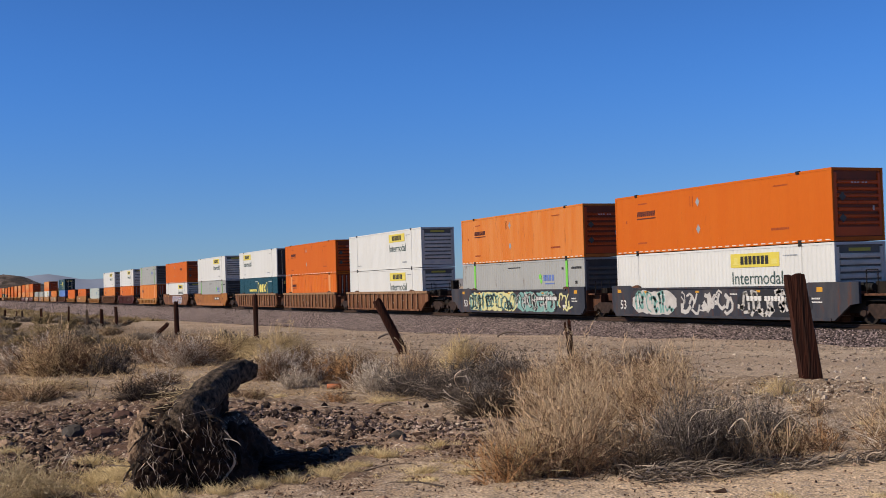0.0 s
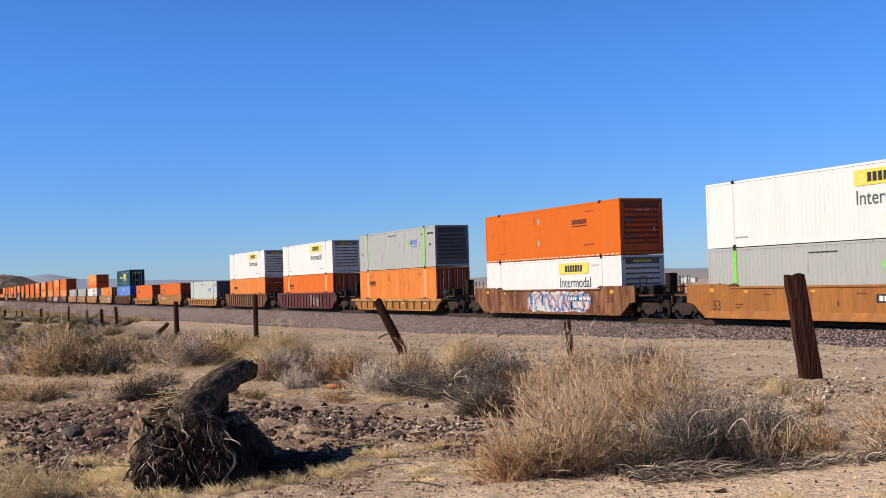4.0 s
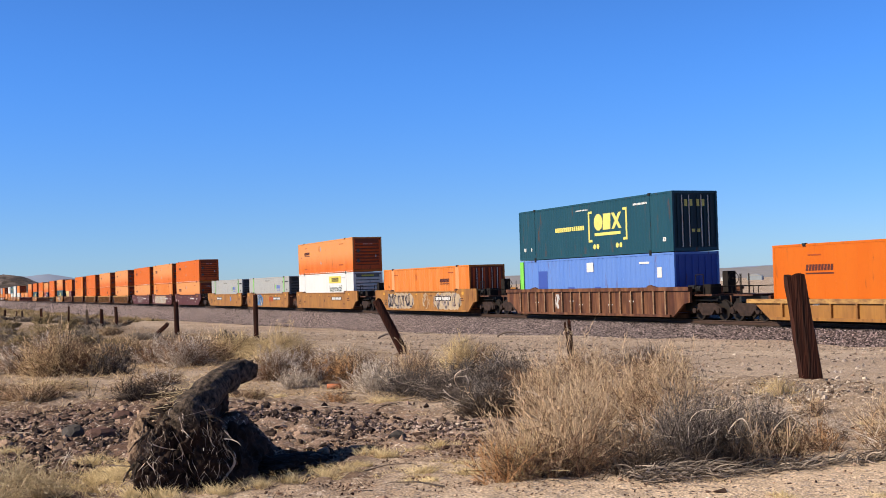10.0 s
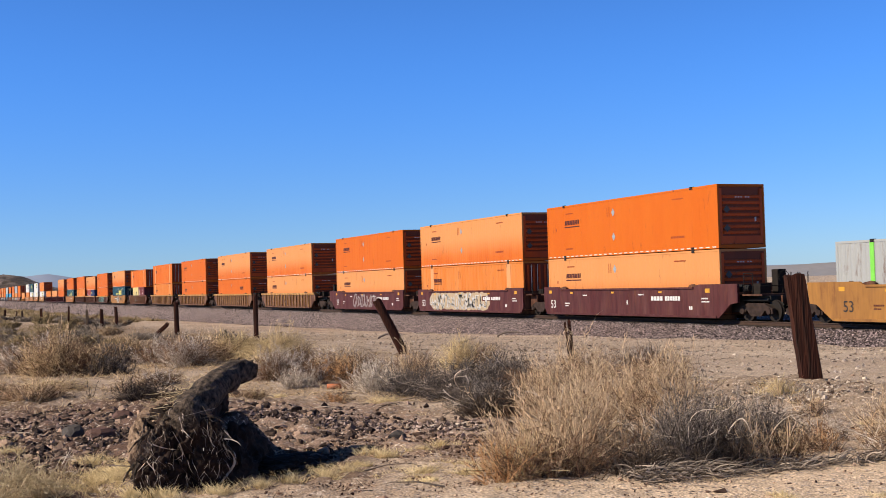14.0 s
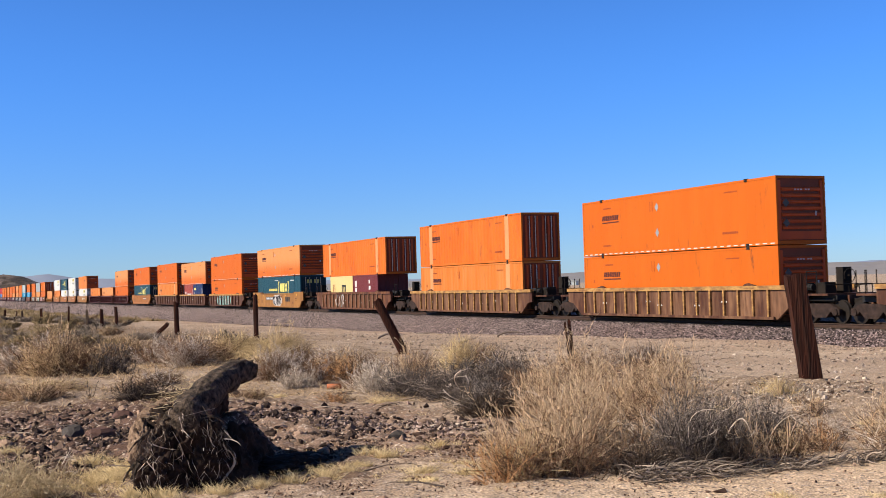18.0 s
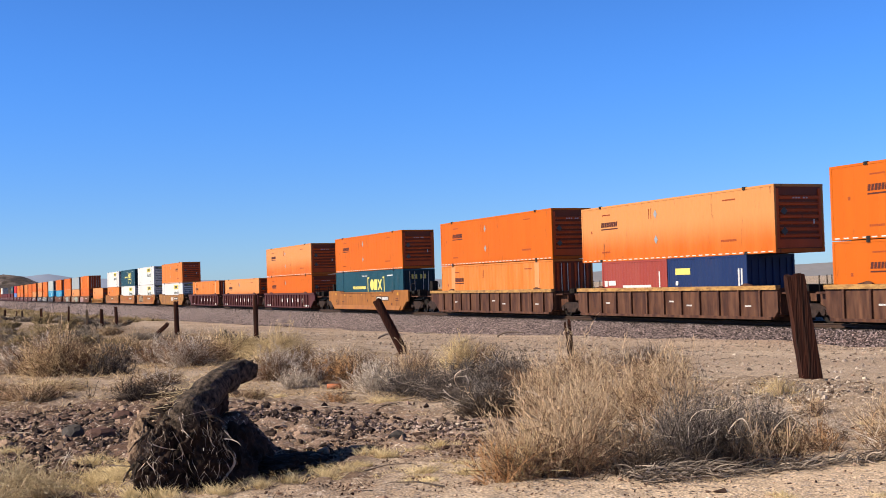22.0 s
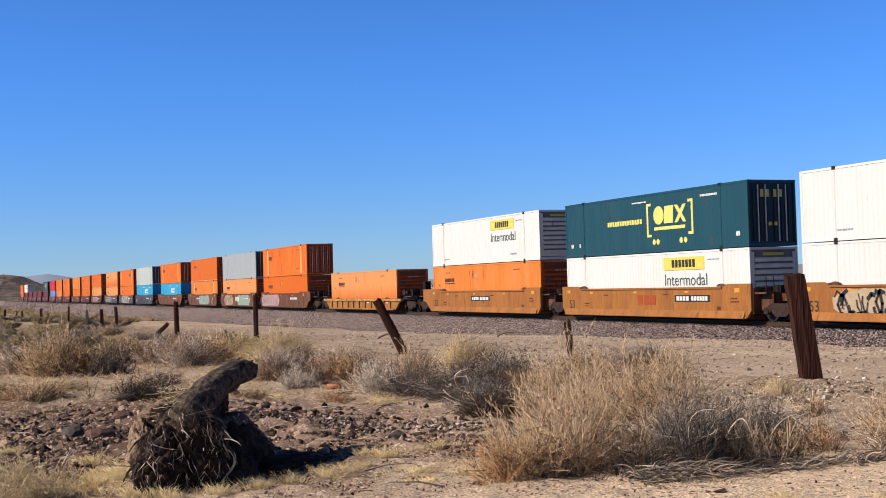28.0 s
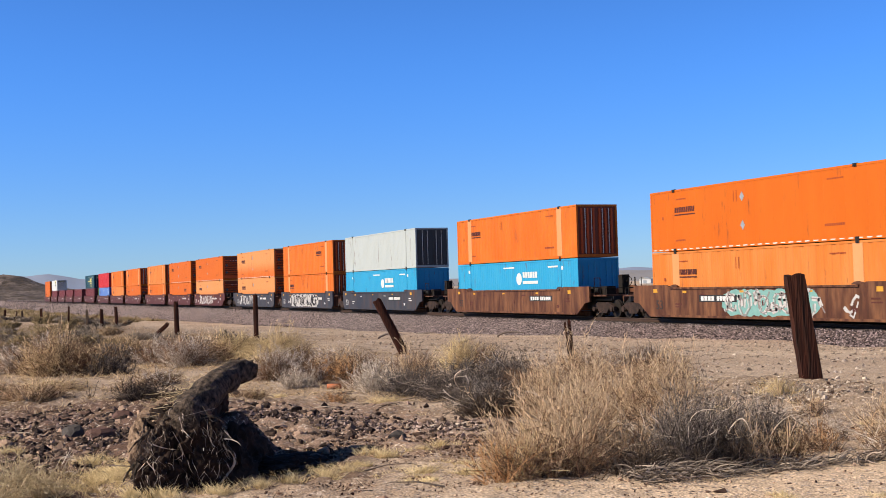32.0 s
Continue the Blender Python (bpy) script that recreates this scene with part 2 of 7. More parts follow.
    "spray_black": material("black_spray_paint", (0.0234, 0.0234, 0.0273), 0.6, amount=0.3),
    "rail": material("rusty_rail_steel", (0.045, 0.026, 0.018), 0.7, 0.1, (0.075, 0.042, 0.028), 0.5, 6),
    "rail_head": material("worn_rail_head", (0.15, 0.105, 0.08), 0.5, 0.3, amount=0.2),
    "tie": material("weathered_tie_wood", (0.0663, 0.0507, 0.039), 0.9, 0, (0.117, 0.0936, 0.0741), 0.6, 3, (0.3, 3, 3), 40, 0.15, 0.4, 30, vary=0.25),
    "post": material("weathered_post_wood", (0.050, 0.014, 0.007), 0.9, 0, (0.011, 0.005, 0.003), 0.9, 9, (2.2, 2.2, 0.16), 60, 0.2, 0.9, 26),
    "post_grey": material("grey_brown_post_wood", (0.0858, 0.0585, 0.039), 0.9, 0, (0.039, 0.0273, 0.0195), 0.8, 8, (2.2, 2.2, 0.2), 60, 0.2, 0.8, 24),
    "bark": material("dry_grey_log_bark", (0.125, 0.090, 0.065), 0.95, 0, (0.008, 0.006, 0.004), 1.0, 17, (0.8, 1.5, 1.5), 60, 0.4, 1.0, 55),
    "soil": material("shade_dark_root_soil", (0.042, 0.025, 0.018), 0.95, 0, (0.006, 0.004, 0.003), 0.95, 9, (1, 1, 1), 40, 0.25, 1.0, 25),
    "dirt": material("dry_sunlit_ochre_soil", (0.27, 0.185, 0.125), 0.95, 0, (0.07, 0.042, 0.028), 0.9, 11, (1, 1, 1), 40, 0.3, 1.0, 30),
    "clay": material("orange_clay_pipe", (0.39, 0.117, 0.0468), 0.7, 0, (0.3276, 0.156, 0.0858), 0.5, 12),
    "stone_grey": material("dark_grey_stone", (0.046, 0.040, 0.037), 0.85, 0, (0.085, 0.072, 0.064), 0.6, 6, bump=0.5, bump_scale=30),
    "stone_red": material("reddish_stone", (0.1248, 0.0663, 0.0507), 0.85, 0, (0.078, 0.0468, 0.039), 0.6, 6, bump=0.5, bump_scale=30),
    "glass": material("clear_bottle_glass", (0.8, 0.85, 0.85), 0.08, 0.0, amount=0.0),
}
M["glass"].node_tree.nodes["Principled BSDF"].inputs["Transmission Weight"].default_value = 0.85


def earth_material(name, tones, pebble, patch=0.18, stone_scale=22.0, bump=0.6, clump=0.0, patches=()):
    """Desert soil or gravel: two soil colours in patches, pebbles of their own tone, and relief."""
    m = bpy.data.materials.new(name)
    m.use_nodes = True
    n, l = m.node_tree.nodes, m.node_tree.links
    bsdf = n["Principled BSDF"]
    bsdf.inputs["Roughness"].default_value = 0.95
    bsdf.inputs["Specular IOR Level"].default_value = 0.2
    where = n.new("ShaderNodeTexCoord")
    big = n.new("ShaderNodeTexNoise")
    big.inputs["Scale"].default_value, big.inputs["Detail"].default_value = patch, 9.0
    big.inputs["Roughness"].default_value = 0.62
    l.new(where.outputs["Object"], big.inputs["Vector"])
    ramp = n.new("ShaderNodeValToRGB")
    ramp.color_ramp.elements[0].position, ramp.color_ramp.elements[1].position = 0.40, 0.62
    ramp.color_ramp.elements[0].color, ramp.color_ramp.elements[1].color = (*tones[0], 1), (*tones[1], 1)
    l.new(big.outputs["Fac"], ramp.inputs["Fac"])
    soil = ramp.outputs["Color"]
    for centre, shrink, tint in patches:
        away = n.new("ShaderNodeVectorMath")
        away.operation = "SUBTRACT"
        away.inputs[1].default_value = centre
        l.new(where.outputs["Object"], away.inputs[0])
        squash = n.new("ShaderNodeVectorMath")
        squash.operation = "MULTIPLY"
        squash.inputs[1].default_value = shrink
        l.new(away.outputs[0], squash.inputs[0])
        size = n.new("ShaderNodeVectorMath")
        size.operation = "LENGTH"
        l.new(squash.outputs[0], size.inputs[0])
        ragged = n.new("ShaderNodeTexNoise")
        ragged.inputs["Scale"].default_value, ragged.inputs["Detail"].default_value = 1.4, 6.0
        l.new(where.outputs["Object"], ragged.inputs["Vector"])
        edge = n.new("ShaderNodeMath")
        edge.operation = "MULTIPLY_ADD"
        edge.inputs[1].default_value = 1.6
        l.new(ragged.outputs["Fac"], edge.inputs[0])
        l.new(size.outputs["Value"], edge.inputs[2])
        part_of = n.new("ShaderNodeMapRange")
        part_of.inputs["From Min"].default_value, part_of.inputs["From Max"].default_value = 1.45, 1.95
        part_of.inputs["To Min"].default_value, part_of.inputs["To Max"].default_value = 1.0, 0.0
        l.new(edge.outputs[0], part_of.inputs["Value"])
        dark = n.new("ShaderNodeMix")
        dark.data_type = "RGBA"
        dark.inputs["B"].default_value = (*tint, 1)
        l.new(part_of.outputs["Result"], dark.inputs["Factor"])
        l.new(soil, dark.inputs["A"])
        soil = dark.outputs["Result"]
    cells = n.new("ShaderNodeTexVoronoi")
    cells.inputs["Scale"].default_value = stone_scale
    l.new(where.outputs["Object"], cells.inputs["Vector"])
    grey = n.new("ShaderNodeMix")
    grey.data_type = "RGBA"
    grey.inputs["A"].default_value, grey.inputs["B"].default_value = (*pebble[0], 1), (*pebble[1], 1)
    split = n.new("ShaderNodeSeparateColor")
    l.new(cells.outputs["Color"], split.inputs["Color"])
    l.new(split.outputs["Red"], grey.inputs["Factor"])
    share = n.new("ShaderNodeMath")
    share.operation = "GREATER_THAN"
    share.inputs[1].default_value = 1 - clump
    l.new(split.outputs["Green"], share.inputs[0])
    mix = n.new("ShaderNodeMix")
    mix.data_type = "RGBA"
    l.new(share.outputs[0], mix.inputs["Factor"])
    l.new(soil, mix.inputs["A"])
    l.new(grey.outputs["Result"], mix.inputs["B"])
    fine = n.new("ShaderNodeTexNoise")
    fine.inputs["Scale"].default_value, fine.inputs["Detail"].default_value = 14.0, 8.0
    fine.inputs["Roughness"].default_value = 0.7
    l.new(where.outputs["Object"], fine.inputs["Vector"])
    value = n.new("ShaderNodeMapRange")
    value.inputs["From Min"].default_value, value.inputs["From Max"].default_value = 0.25, 0.75
    value.inputs["To Min"].default_value, value.inputs["To Max"].default_value = 0.6, 1.4
    l.new(fine.outputs["Fac"], value.inputs["Value"])
    grit = n.new("ShaderNodeTexNoise")
    grit.inputs["Scale"].default_value, grit.inputs["Detail"].default_value = 75.0, 4.0
    l.new(where.outputs["Object"], grit.inputs["Vector"])
    speck = n.new("ShaderNodeMapRange")
    speck.inputs["From Min"].default_value, speck.inputs["From Max"].default_value = 0.32, 0.68
    speck.inputs["To Min"].default_value, speck.inputs["To Max"].default_value = 0.50, 1.50
    l.new(grit.outputs["Fac"], speck.inputs["Value"])
    both = n.new("ShaderNodeMath")
    both.operation = "MULTIPLY"
    l.new(value.outputs["Result"], both.inputs[0])
    l.new(speck.outputs["Result"], both.inputs[1])
    tone = n.new("ShaderNodeHueSaturation")
    l.new(both.outputs[0], tone.inputs["Value"])
    l.new(mix.outputs["Result"], tone.inputs["Color"])
    l.new(tone.outputs["Color"], bsdf.inputs["Base Color"])
    high = n.new("ShaderNodeMath")
    high.operation = "MULTIPLY_ADD"
    high.inputs[1].default_value = -0.6
    l.new(cells.outputs["Distance"], high.inputs[0])
    l.new(fine.outputs["Fac"], high.inputs[2])
    b = n.new("ShaderNodeBump")
    b.inputs["Strength"].default_value, b.inputs["Distance"].default_value = bump, 0.05
    l.new(high.outputs[0], b.inputs["Height"])
    l.new(b.outputs["Normal"], bsdf.inputs["Normal"])
    return m


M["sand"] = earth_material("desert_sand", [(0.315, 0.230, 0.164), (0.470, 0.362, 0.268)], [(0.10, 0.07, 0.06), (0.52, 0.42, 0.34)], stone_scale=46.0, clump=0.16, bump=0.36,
                           # first patch: bank soil darkened to deepen the stump's shadow
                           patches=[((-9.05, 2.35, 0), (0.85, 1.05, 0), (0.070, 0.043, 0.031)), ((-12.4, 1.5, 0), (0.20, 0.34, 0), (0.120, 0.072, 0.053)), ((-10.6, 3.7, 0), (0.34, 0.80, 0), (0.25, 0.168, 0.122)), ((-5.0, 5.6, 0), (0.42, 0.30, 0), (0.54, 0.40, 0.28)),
                                    ((-10.6, 8.75, 0), (0.32, 0.85, 0), (0.24, 0.175, 0.125)), ((-75.0, 4.0, 0), (0.019, 0.085, 0), (0.22, 0.15, 0.09))])
M["ballast"] = earth_material("ballast_gravel", [(0.060, 0.044, 0.040), (0.105, 0.078, 0.070)], [(0.030, 0.022, 0.021), (0.34, 0.265, 0.25)], 0.5, 13.0, 1.0, 0.7)
M["hill"] = earth_material("scrubby_hill_soil", [(0.050, 0.040, 0.037), (0.185, 0.145, 0.125)], [(0.035, 0.028, 0.022), (0.09, 0.067, 0.050)], 0.055, 0.42, 0.3, 0.30)
# blue distance haze is put into the range's base colour
M["range"] = material("far_hazed_range", (0.205, 0.245, 0.345), 1.0, 0, (0.235, 0.27, 0.355), 0.6, 0.004, fine=0.02, fine_amount=0.05)
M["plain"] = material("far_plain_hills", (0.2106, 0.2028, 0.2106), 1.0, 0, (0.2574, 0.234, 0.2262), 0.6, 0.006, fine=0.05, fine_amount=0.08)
M["ballast_stone"] = island_material("ballast_stones", (0.024, 0.017, 0.017), (0.52, 0.405, 0.39), power=2.9)
M["field_stone"] = island_material("field_stones", (0.045, 0.024, 0.018), (0.50, 0.345, 0.245), power=1.6)
M["dark_stone"] = island_material("dark_reddish_stones", (0.020, 0.012, 0.010), (0.50, 0.35, 0.29), power=2.4)
M["pale_stone"] = island_material("pale_stones", (0.13, 0.095, 0.072), (0.58, 0.48, 0.385), power=1.3)
M["shard"] = island_material("grey_brown_shards", (0.045, 0.028, 0.025), (0.52, 0.39, 0.33), power=2.2)
M["lump"] = island_material("dry_soil_lumps", (0.020, 0.012, 0.010), (0.40, 0.27, 0.19), power=2.4, bump=0.8, bump_scale=60.0)
M["straw"] = island_material("straw_grass", (0.47, 0.345, 0.17), (0.88, 0.72, 0.44), bump=0, thin=0.16)
M["twig_tan"] = island_material("tan_twigs", (0.23, 0.135, 0.07), (0.98, 0.765, 0.53), bump=0, thin=0.34, power=0.8)
M["twig_wheat"] = island_material("wheat_coloured_twigs", (0.32, 0.22, 0.10), (0.86, 0.68, 0.40), bump=0, thin=0.2)
M["twig_rust"] = island_material("rusty_twigs", (0.36, 0.15, 0.055), (0.90, 0.60, 0.32), bump=0, thin=0.35)
M["twig_grey"] = island_material("grey_twigs", (0.12, 0.09, 0.075), (0.84, 0.72, 0.63), bump=0, thin=0.14, power=1.1)
M["twig_dark"] = island_material("dark_grey_twigs", (0.035, 0.027, 0.024), (0.44, 0.37, 0.32), bump=0, thin=0.03, power=2.4)
M["twig_olive"] = island_material("olive_tan_twigs", (0.19, 0.125, 0.065), (0.82, 0.61, 0.37), bump=0, thin=0.14)
M["twig_bleached"] = island_material("bleached_sticks", (0.22, 0.175, 0.14), (0.80, 0.68, 0.56), bump=0, thin=0.1)
M["scrub_grey"] = island_material("far_grey_scrub", (0.11, 0.086, 0.068), (0.30, 0.245, 0.195), bump=0)
M["scrub_tan"] = island_material("far_tan_scrub", (0.17, 0.115, 0.070), (0.37, 0.265, 0.165), bump=0)
M["scrub_olive"] = island_material("far_olive_scrub", (0.10, 0.074, 0.040), (0.28, 0.205, 0.11), bump=0)
M["scrub_dark"] = island_material("far_dark_scrub", (0.030, 0.023, 0.018), (0.22, 0.17, 0.13), bump=0)
M["stick_heap"] = island_material("grey_dead_sticks", (0.05, 0.037, 0.030), (0.52, 0.42, 0.33), bump=0, power=1.7)
# dark stem wood; bush cores use it too, for the shade inside them
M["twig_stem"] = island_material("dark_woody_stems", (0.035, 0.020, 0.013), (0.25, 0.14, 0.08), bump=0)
M["twig_shade"] = island_material("old_shade_twigs", (0.016, 0.012, 0.011), (0.17, 0.13, 0.11), bump=0, power=1.5)
M["sage"] = island_material("grey_green_sprigs", (0.36, 0.28, 0.17), (0.86, 0.72, 0.49), bump=0, thin=0.4)
M["twig_black"] = island_material("black_and_shade_twigs", (0.012, 0.009, 0.007), (0.12, 0.08, 0.055), bump=0)
M["root"] = island_material("dry_roots", (0.022, 0.014, 0.010), (0.62, 0.50, 0.41), bump=0, power=2.3)


# ---------------------------------------------------------------- mesh helpers
class Shape:
    """Collects vertices and faces for one mesh."""

    def __init__(self):
        self.v, self.f = [], []

    def box(self, x0, x1, y0, y1, z0, z1):
        i = len(self.v)
        self.v += [(x, y, z) for z in (z0, z1) for y in (y0, y1) for x in (x0, x1)]
        self.f += [tuple(i + k for k in q) for q in ((0, 2, 3, 1), (4, 5, 7, 6), (0, 1, 5, 4), (2, 6, 7, 3), (0, 4, 6, 2), (1, 3, 7, 5))]
        return self

    def slab(self, outline, y0, y1):
        """An outline in x and z, given a thickness along y."""
        i, n = len(self.v), len(outline)
        self.v += [(x, y0, z) for x, z in outline] + [(x, y1, z) for x, z in outline]
        self.f += [tuple(i + k for k in range(n)), tuple(i + n + k for k in reversed(range(n)))]
        self.f += [(i + (k + 1) % n, i + k, i + n + k, i + n + (k + 1) % n) for k in range(n)]
        return self

    def disc(self, x, z, r, y0, y1, sides=16):
        return self.slab([(x + r * math.cos(2 * math.pi * k / sides), z + r * math.sin(2 * math.pi * k / sides)) for k in range(sides)], y0, y1)

    def tube(self, points, radii, sides=6):
        i = len(self.v)
        pts = [Vector(p) for p in points]
        for k, p in enumerate(pts):
            way = (pts[min(k + 1, len(pts) - 1)] - pts[max(k - 1, 0)]).normalized()
            a = way.orthogonal().normalized()
            b = way.cross(a)
            r = radii[k] if isinstance(radii, (list, tuple)) else radii
            self.v += [tuple(p + (a * math.cos(2 * math.pi * j / sides) + b * math.sin(2 * math.pi * j / sides)) * r) for j in range(sides)]
        for k in range(len(pts) - 1):
            for j in range(sides):
                p, q = i + k * sides + j, i + k * sides + (j + 1) % sides
                self.f.append((p, q, q + sides, p + sides))
        self.f.append(tuple(i + j for j in reversed(range(sides))))
        self.f.append(tuple(i + (len(pts) - 1) * sides + j for j in range(sides)))
        return self

    def mesh(self, name, mat, smooth=False):
        me = bpy.data.meshes.new(name)
        me.from_pydata(self.v, [], self.f)
        me.materials.append(mat)
        if smooth:
            me.shade_smooth()
        me.update()
        return me


def array_mesh(name, verts, faces, mat, smooth=False, flat=False):
    """A mesh from arrays of vertices and of triangles or quads."""
    me = bpy.data.meshes.new(name)
    verts = np.asarray(verts, np.float32).reshape(-1, 3)
    faces = np.asarray(faces, np.int32)
    k = faces.shape[1]
    me.vertices.add(len(verts))
    me.vertices.foreach_set("co", verts.ravel())
    me.loops.add(faces.size)
    me.loops.foreach_set("vertex_index", faces.ravel())
    me.polygons.add(len(faces))
    me.polygons.foreach_set("loop_start", np.arange(0, faces.size, k, dtype=np.int32))
    me.polygons.foreach_set("loop_total", np.full(len(faces), k, np.int32))
    me.update(calc_edges=True)
    me.validate()
    me.materials.append(mat)
    if smooth:
        me.shade_smooth()
    if flat:
        me.shade_flat()
    return me


def part(name, mesh, parent, label="", at=None, kind=""):
    """Links a mesh as one part under a thing or under a part."""
    ob = new(name, mesh)
    ob.parent = parent
    if at:
        ob.location = at
    return tagged(ob, label, kind=kind)


MESHES = {}


def kept(key, make):
    """The mesh of that key, made once."""
    if key not in MESHES:
        MESHES[key] = make()
    return MESHES[key]


def thing(name, m, label, category, group=""):
    ob = new(name)
    ob.matrix_basis = m
    ob.empty_display_size = 0.2
    return tagged(ob, label, category, group)


# ---------------------------------------------------------------- ground
TRACK_Y = 33.786
BASE_X = [-5000, -700, -300, -178, -116, -92, -67, -58, -49, -36, -24, -11, 0, 30, 5000]
BASE_Z = [-4.0, -2.2, -1.6, -0.95, -0.50, -0.27, -0.10, 0.10, 0.33, 0.50, 0.58, 0.70, 0.72, 0.72, 0.0]


def smooth_step(a, b, x):
    t = np.clip((np.asarray(x, float) - a) / (b - a), 0, 1)
    return t * t * (3 - 2 * t)


def waves(x, y, s):
    """Soft rolling unevenness about one high, with features of s metres."""
    x, y = np.asarray(x, float) / s, np.asarray(y, float) / s
    return (np.sin(1.7 * x + 0.9 * y + 1.3) * np.cos(1.1 * y - 0.6 * x) + 0.6 * np.sin(3.1 * y + 2.3 * x + 0.4) * np.cos(2.7 * x - 1.9 * y)
            + 0.35 * np.sin(6.3 * x + 1.7) * np.sin(5.1 * y + 0.7))


def ground_z(x, y):
    x, y = np.asarray(x, float), np.asarray(y, float)
    z = np.interp(x, BASE_X, BASE_Z) - 0.05 * np.clip(y - 9.2, 0, 19.8) - 0.12 * smooth_step(28.6, 30.5, y)
    near = np.clip(1.5 - np.hypot(x, y) / 120, 0.15, 1)
    z = z + 0.035 * waves(x, y, 2.3) * near + 0.05 * waves(x + 40, y - 13, 6.0)
    z = z + 0.17 * np.exp(-((x + 10.6) / 2.6) ** 2 - ((y - 9.1) / 1.0) ** 2)          # gravel berm round the tall post
    z = z + 0.10 * np.exp(-((x + 12.2) / 3.0) ** 2 - ((y - 3.0) / 1.3) ** 2)          # low gravel heap behind the stump
    u, w = -(x + 8.20) * 0.87 + (y - 1.66) * 0.49, (x + 8.20) * 0.49 + (y - 1.66) * 0.87          # bank of soil thrown up under the trunk, steep on its shaded side
    bank = smooth_step(-0.10, 0.30, u) * (1 - smooth_step(0.95, 1.75, u))
    z = z + 0.40 * bank * np.where(w > 0.02, np.exp(-((w - 0.02) / 0.15) ** 2), np.exp(-((w - 0.02) / 0.50) ** 2))
    return z


def steps(*spans):
    out = []
    for a, b, d in spans:
        out += list(np.arange(a, b, d))
    return np.array(out + [spans[-1][1]])


def grid_mesh(name, xs, ys, z, mat):
    gx, gy = np.meshgrid(xs, ys)
    gz = z(gx, gy)
    k = np.arange(len(xs) * len(ys)).reshape(len(ys), len(xs))
    quads = np.stack([k[:-1, :-1], k[:-1, 1:], k[1:, 1:], k[1:, :-1]], -1).reshape(-1, 4)
    return array_mesh(name, np.stack([gx, gy, gz], -1), quads, mat, True)


GX = steps((-5000, -1000, 400), (-1000, -300, 50), (-300, -100, 8), (-100, -40, 1.5), (-40, -22, 0.4), (-22, -18, 0.15), (-18, -4.5, 0.055), (-4.5, -3, 0.3), (-3, 10, 1), (10, 100, 15), (100, 5000, 700))
GY = steps((-4000, -200, 500), (-200, -10, 20), (-10, 0, 1), (0, 9.6, 0.055), (9.6, 12, 0.2), (12, 42, 0.6), (42, 120, 8), (120, 600, 60), (600, 4800, 420))


def clods(x, y):
    """Lumps and footworn roughness of the near soil, strongest in the gravelly strip round the stump."""
    z = ground_z(x, y)
    strip = np.exp(-((x + 12.5) / 4.5) ** 2 - ((y - 2.2) / 2.4) ** 2) + 0.8 * np.exp(-((x + 10.6) / 2.4) ** 2 - ((y - 8.9) / 0.8) ** 2)
    close = (np.hypot(x, y) < 26) & (y > -0.5)
    for i, j in zip(*np.nonzero(close)):
        p = Vector((x[i, j], y[i, j], 0.0))
        z[i, j] += 0.016 * noise.noise(p * 1.9) + (0.008 + 0.080 * strip[i, j]) * noise.noise(p * 4.3) + (0.006 + 0.050 * strip[i, j]) * noise.noise(p * 8.1)
    return z


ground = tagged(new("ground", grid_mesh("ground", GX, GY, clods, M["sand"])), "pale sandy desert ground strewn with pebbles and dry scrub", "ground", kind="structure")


def ballast_z(x, y):
    d = np.abs(np.asarray(y, float) - TRACK_Y)
    foot = ground_z(x, np.where(np.asarray(y) < TRACK_Y, 28.9, 48.0)) - 0.05
    slope = smooth_step(1.75, 4.95, d) * 0.35 + 0.65 * np.clip((d - 1.75) / 3.2, 0, 1)
    slope = np.where(np.asarray(y) > TRACK_Y, np.clip((d - 10.0) / 4.0, 0, 1), slope)          # far side kept level, unseen, so no sunlit ground shows under the cars
    return -0.21 + (foot + 0.21) * slope + 0.02 * waves(x, y, 0.7)


BX = steps((-1200, -300, 20), (-300, -120, 4), (-120, -30, 0.6), (-30, 40, 2), (40, 1200, 60))
BY = TRACK_Y + steps((-5.0, -1.6, 0.2), (-1.6, 1.6, 0.4), (1.6, 14.2, 0.6))
tagged(new("ballast_bed", grid_mesh("ballast_bed", BX, BY, ballast_z, M["ballast"])), "grey and pinkish crushed stone ballast under the railway", "ballast", kind="structure")


# ---------------------------------------------------------------- railway track
def rail_mesh(part_of):
    s = Shape()
    if part_of == "head":
        s.box(-1200, 1200, -0.037, 0.037, -0.006, 0.0)
    else:
        outline = [(-0.07, -0.17), (0.07, -0.17), (0.07, -0.155), (0.012, -0.135), (0.012, -0.045), (0.037, -0.035), (0.037, -0.006), (-0.037, -0.006),
                   (-0.037, -0.035), (-0.012, -0.045), (-0.012, -0.135), (-0.07, -0.155)]
        n = len(outline)
        s.v = [(x, a, b) for x in (-1200, 1200) for a, b in outline]
        s.f = [tuple(range(n)), tuple(reversed(range(n, 2 * n)))] + [((k + 1) % n, k, n + k, n + (k + 1) % n) for k in range(n)]
    return s.mesh("rail", M["rail_head" if part_of == "head" else "rail"])


track = tagged(new("railway_track"), "standard gauge track with rusty rails on wooden ties", "railway track", kind="structure")
track.location = (0, TRACK_Y, 0)
for side in (-0.755, 0.755):
    r = part("rail", rail_mesh("foot"), track, at=(0, side, 0))
    part("rail_head", rail_mesh("head"), r, "polished running surface")
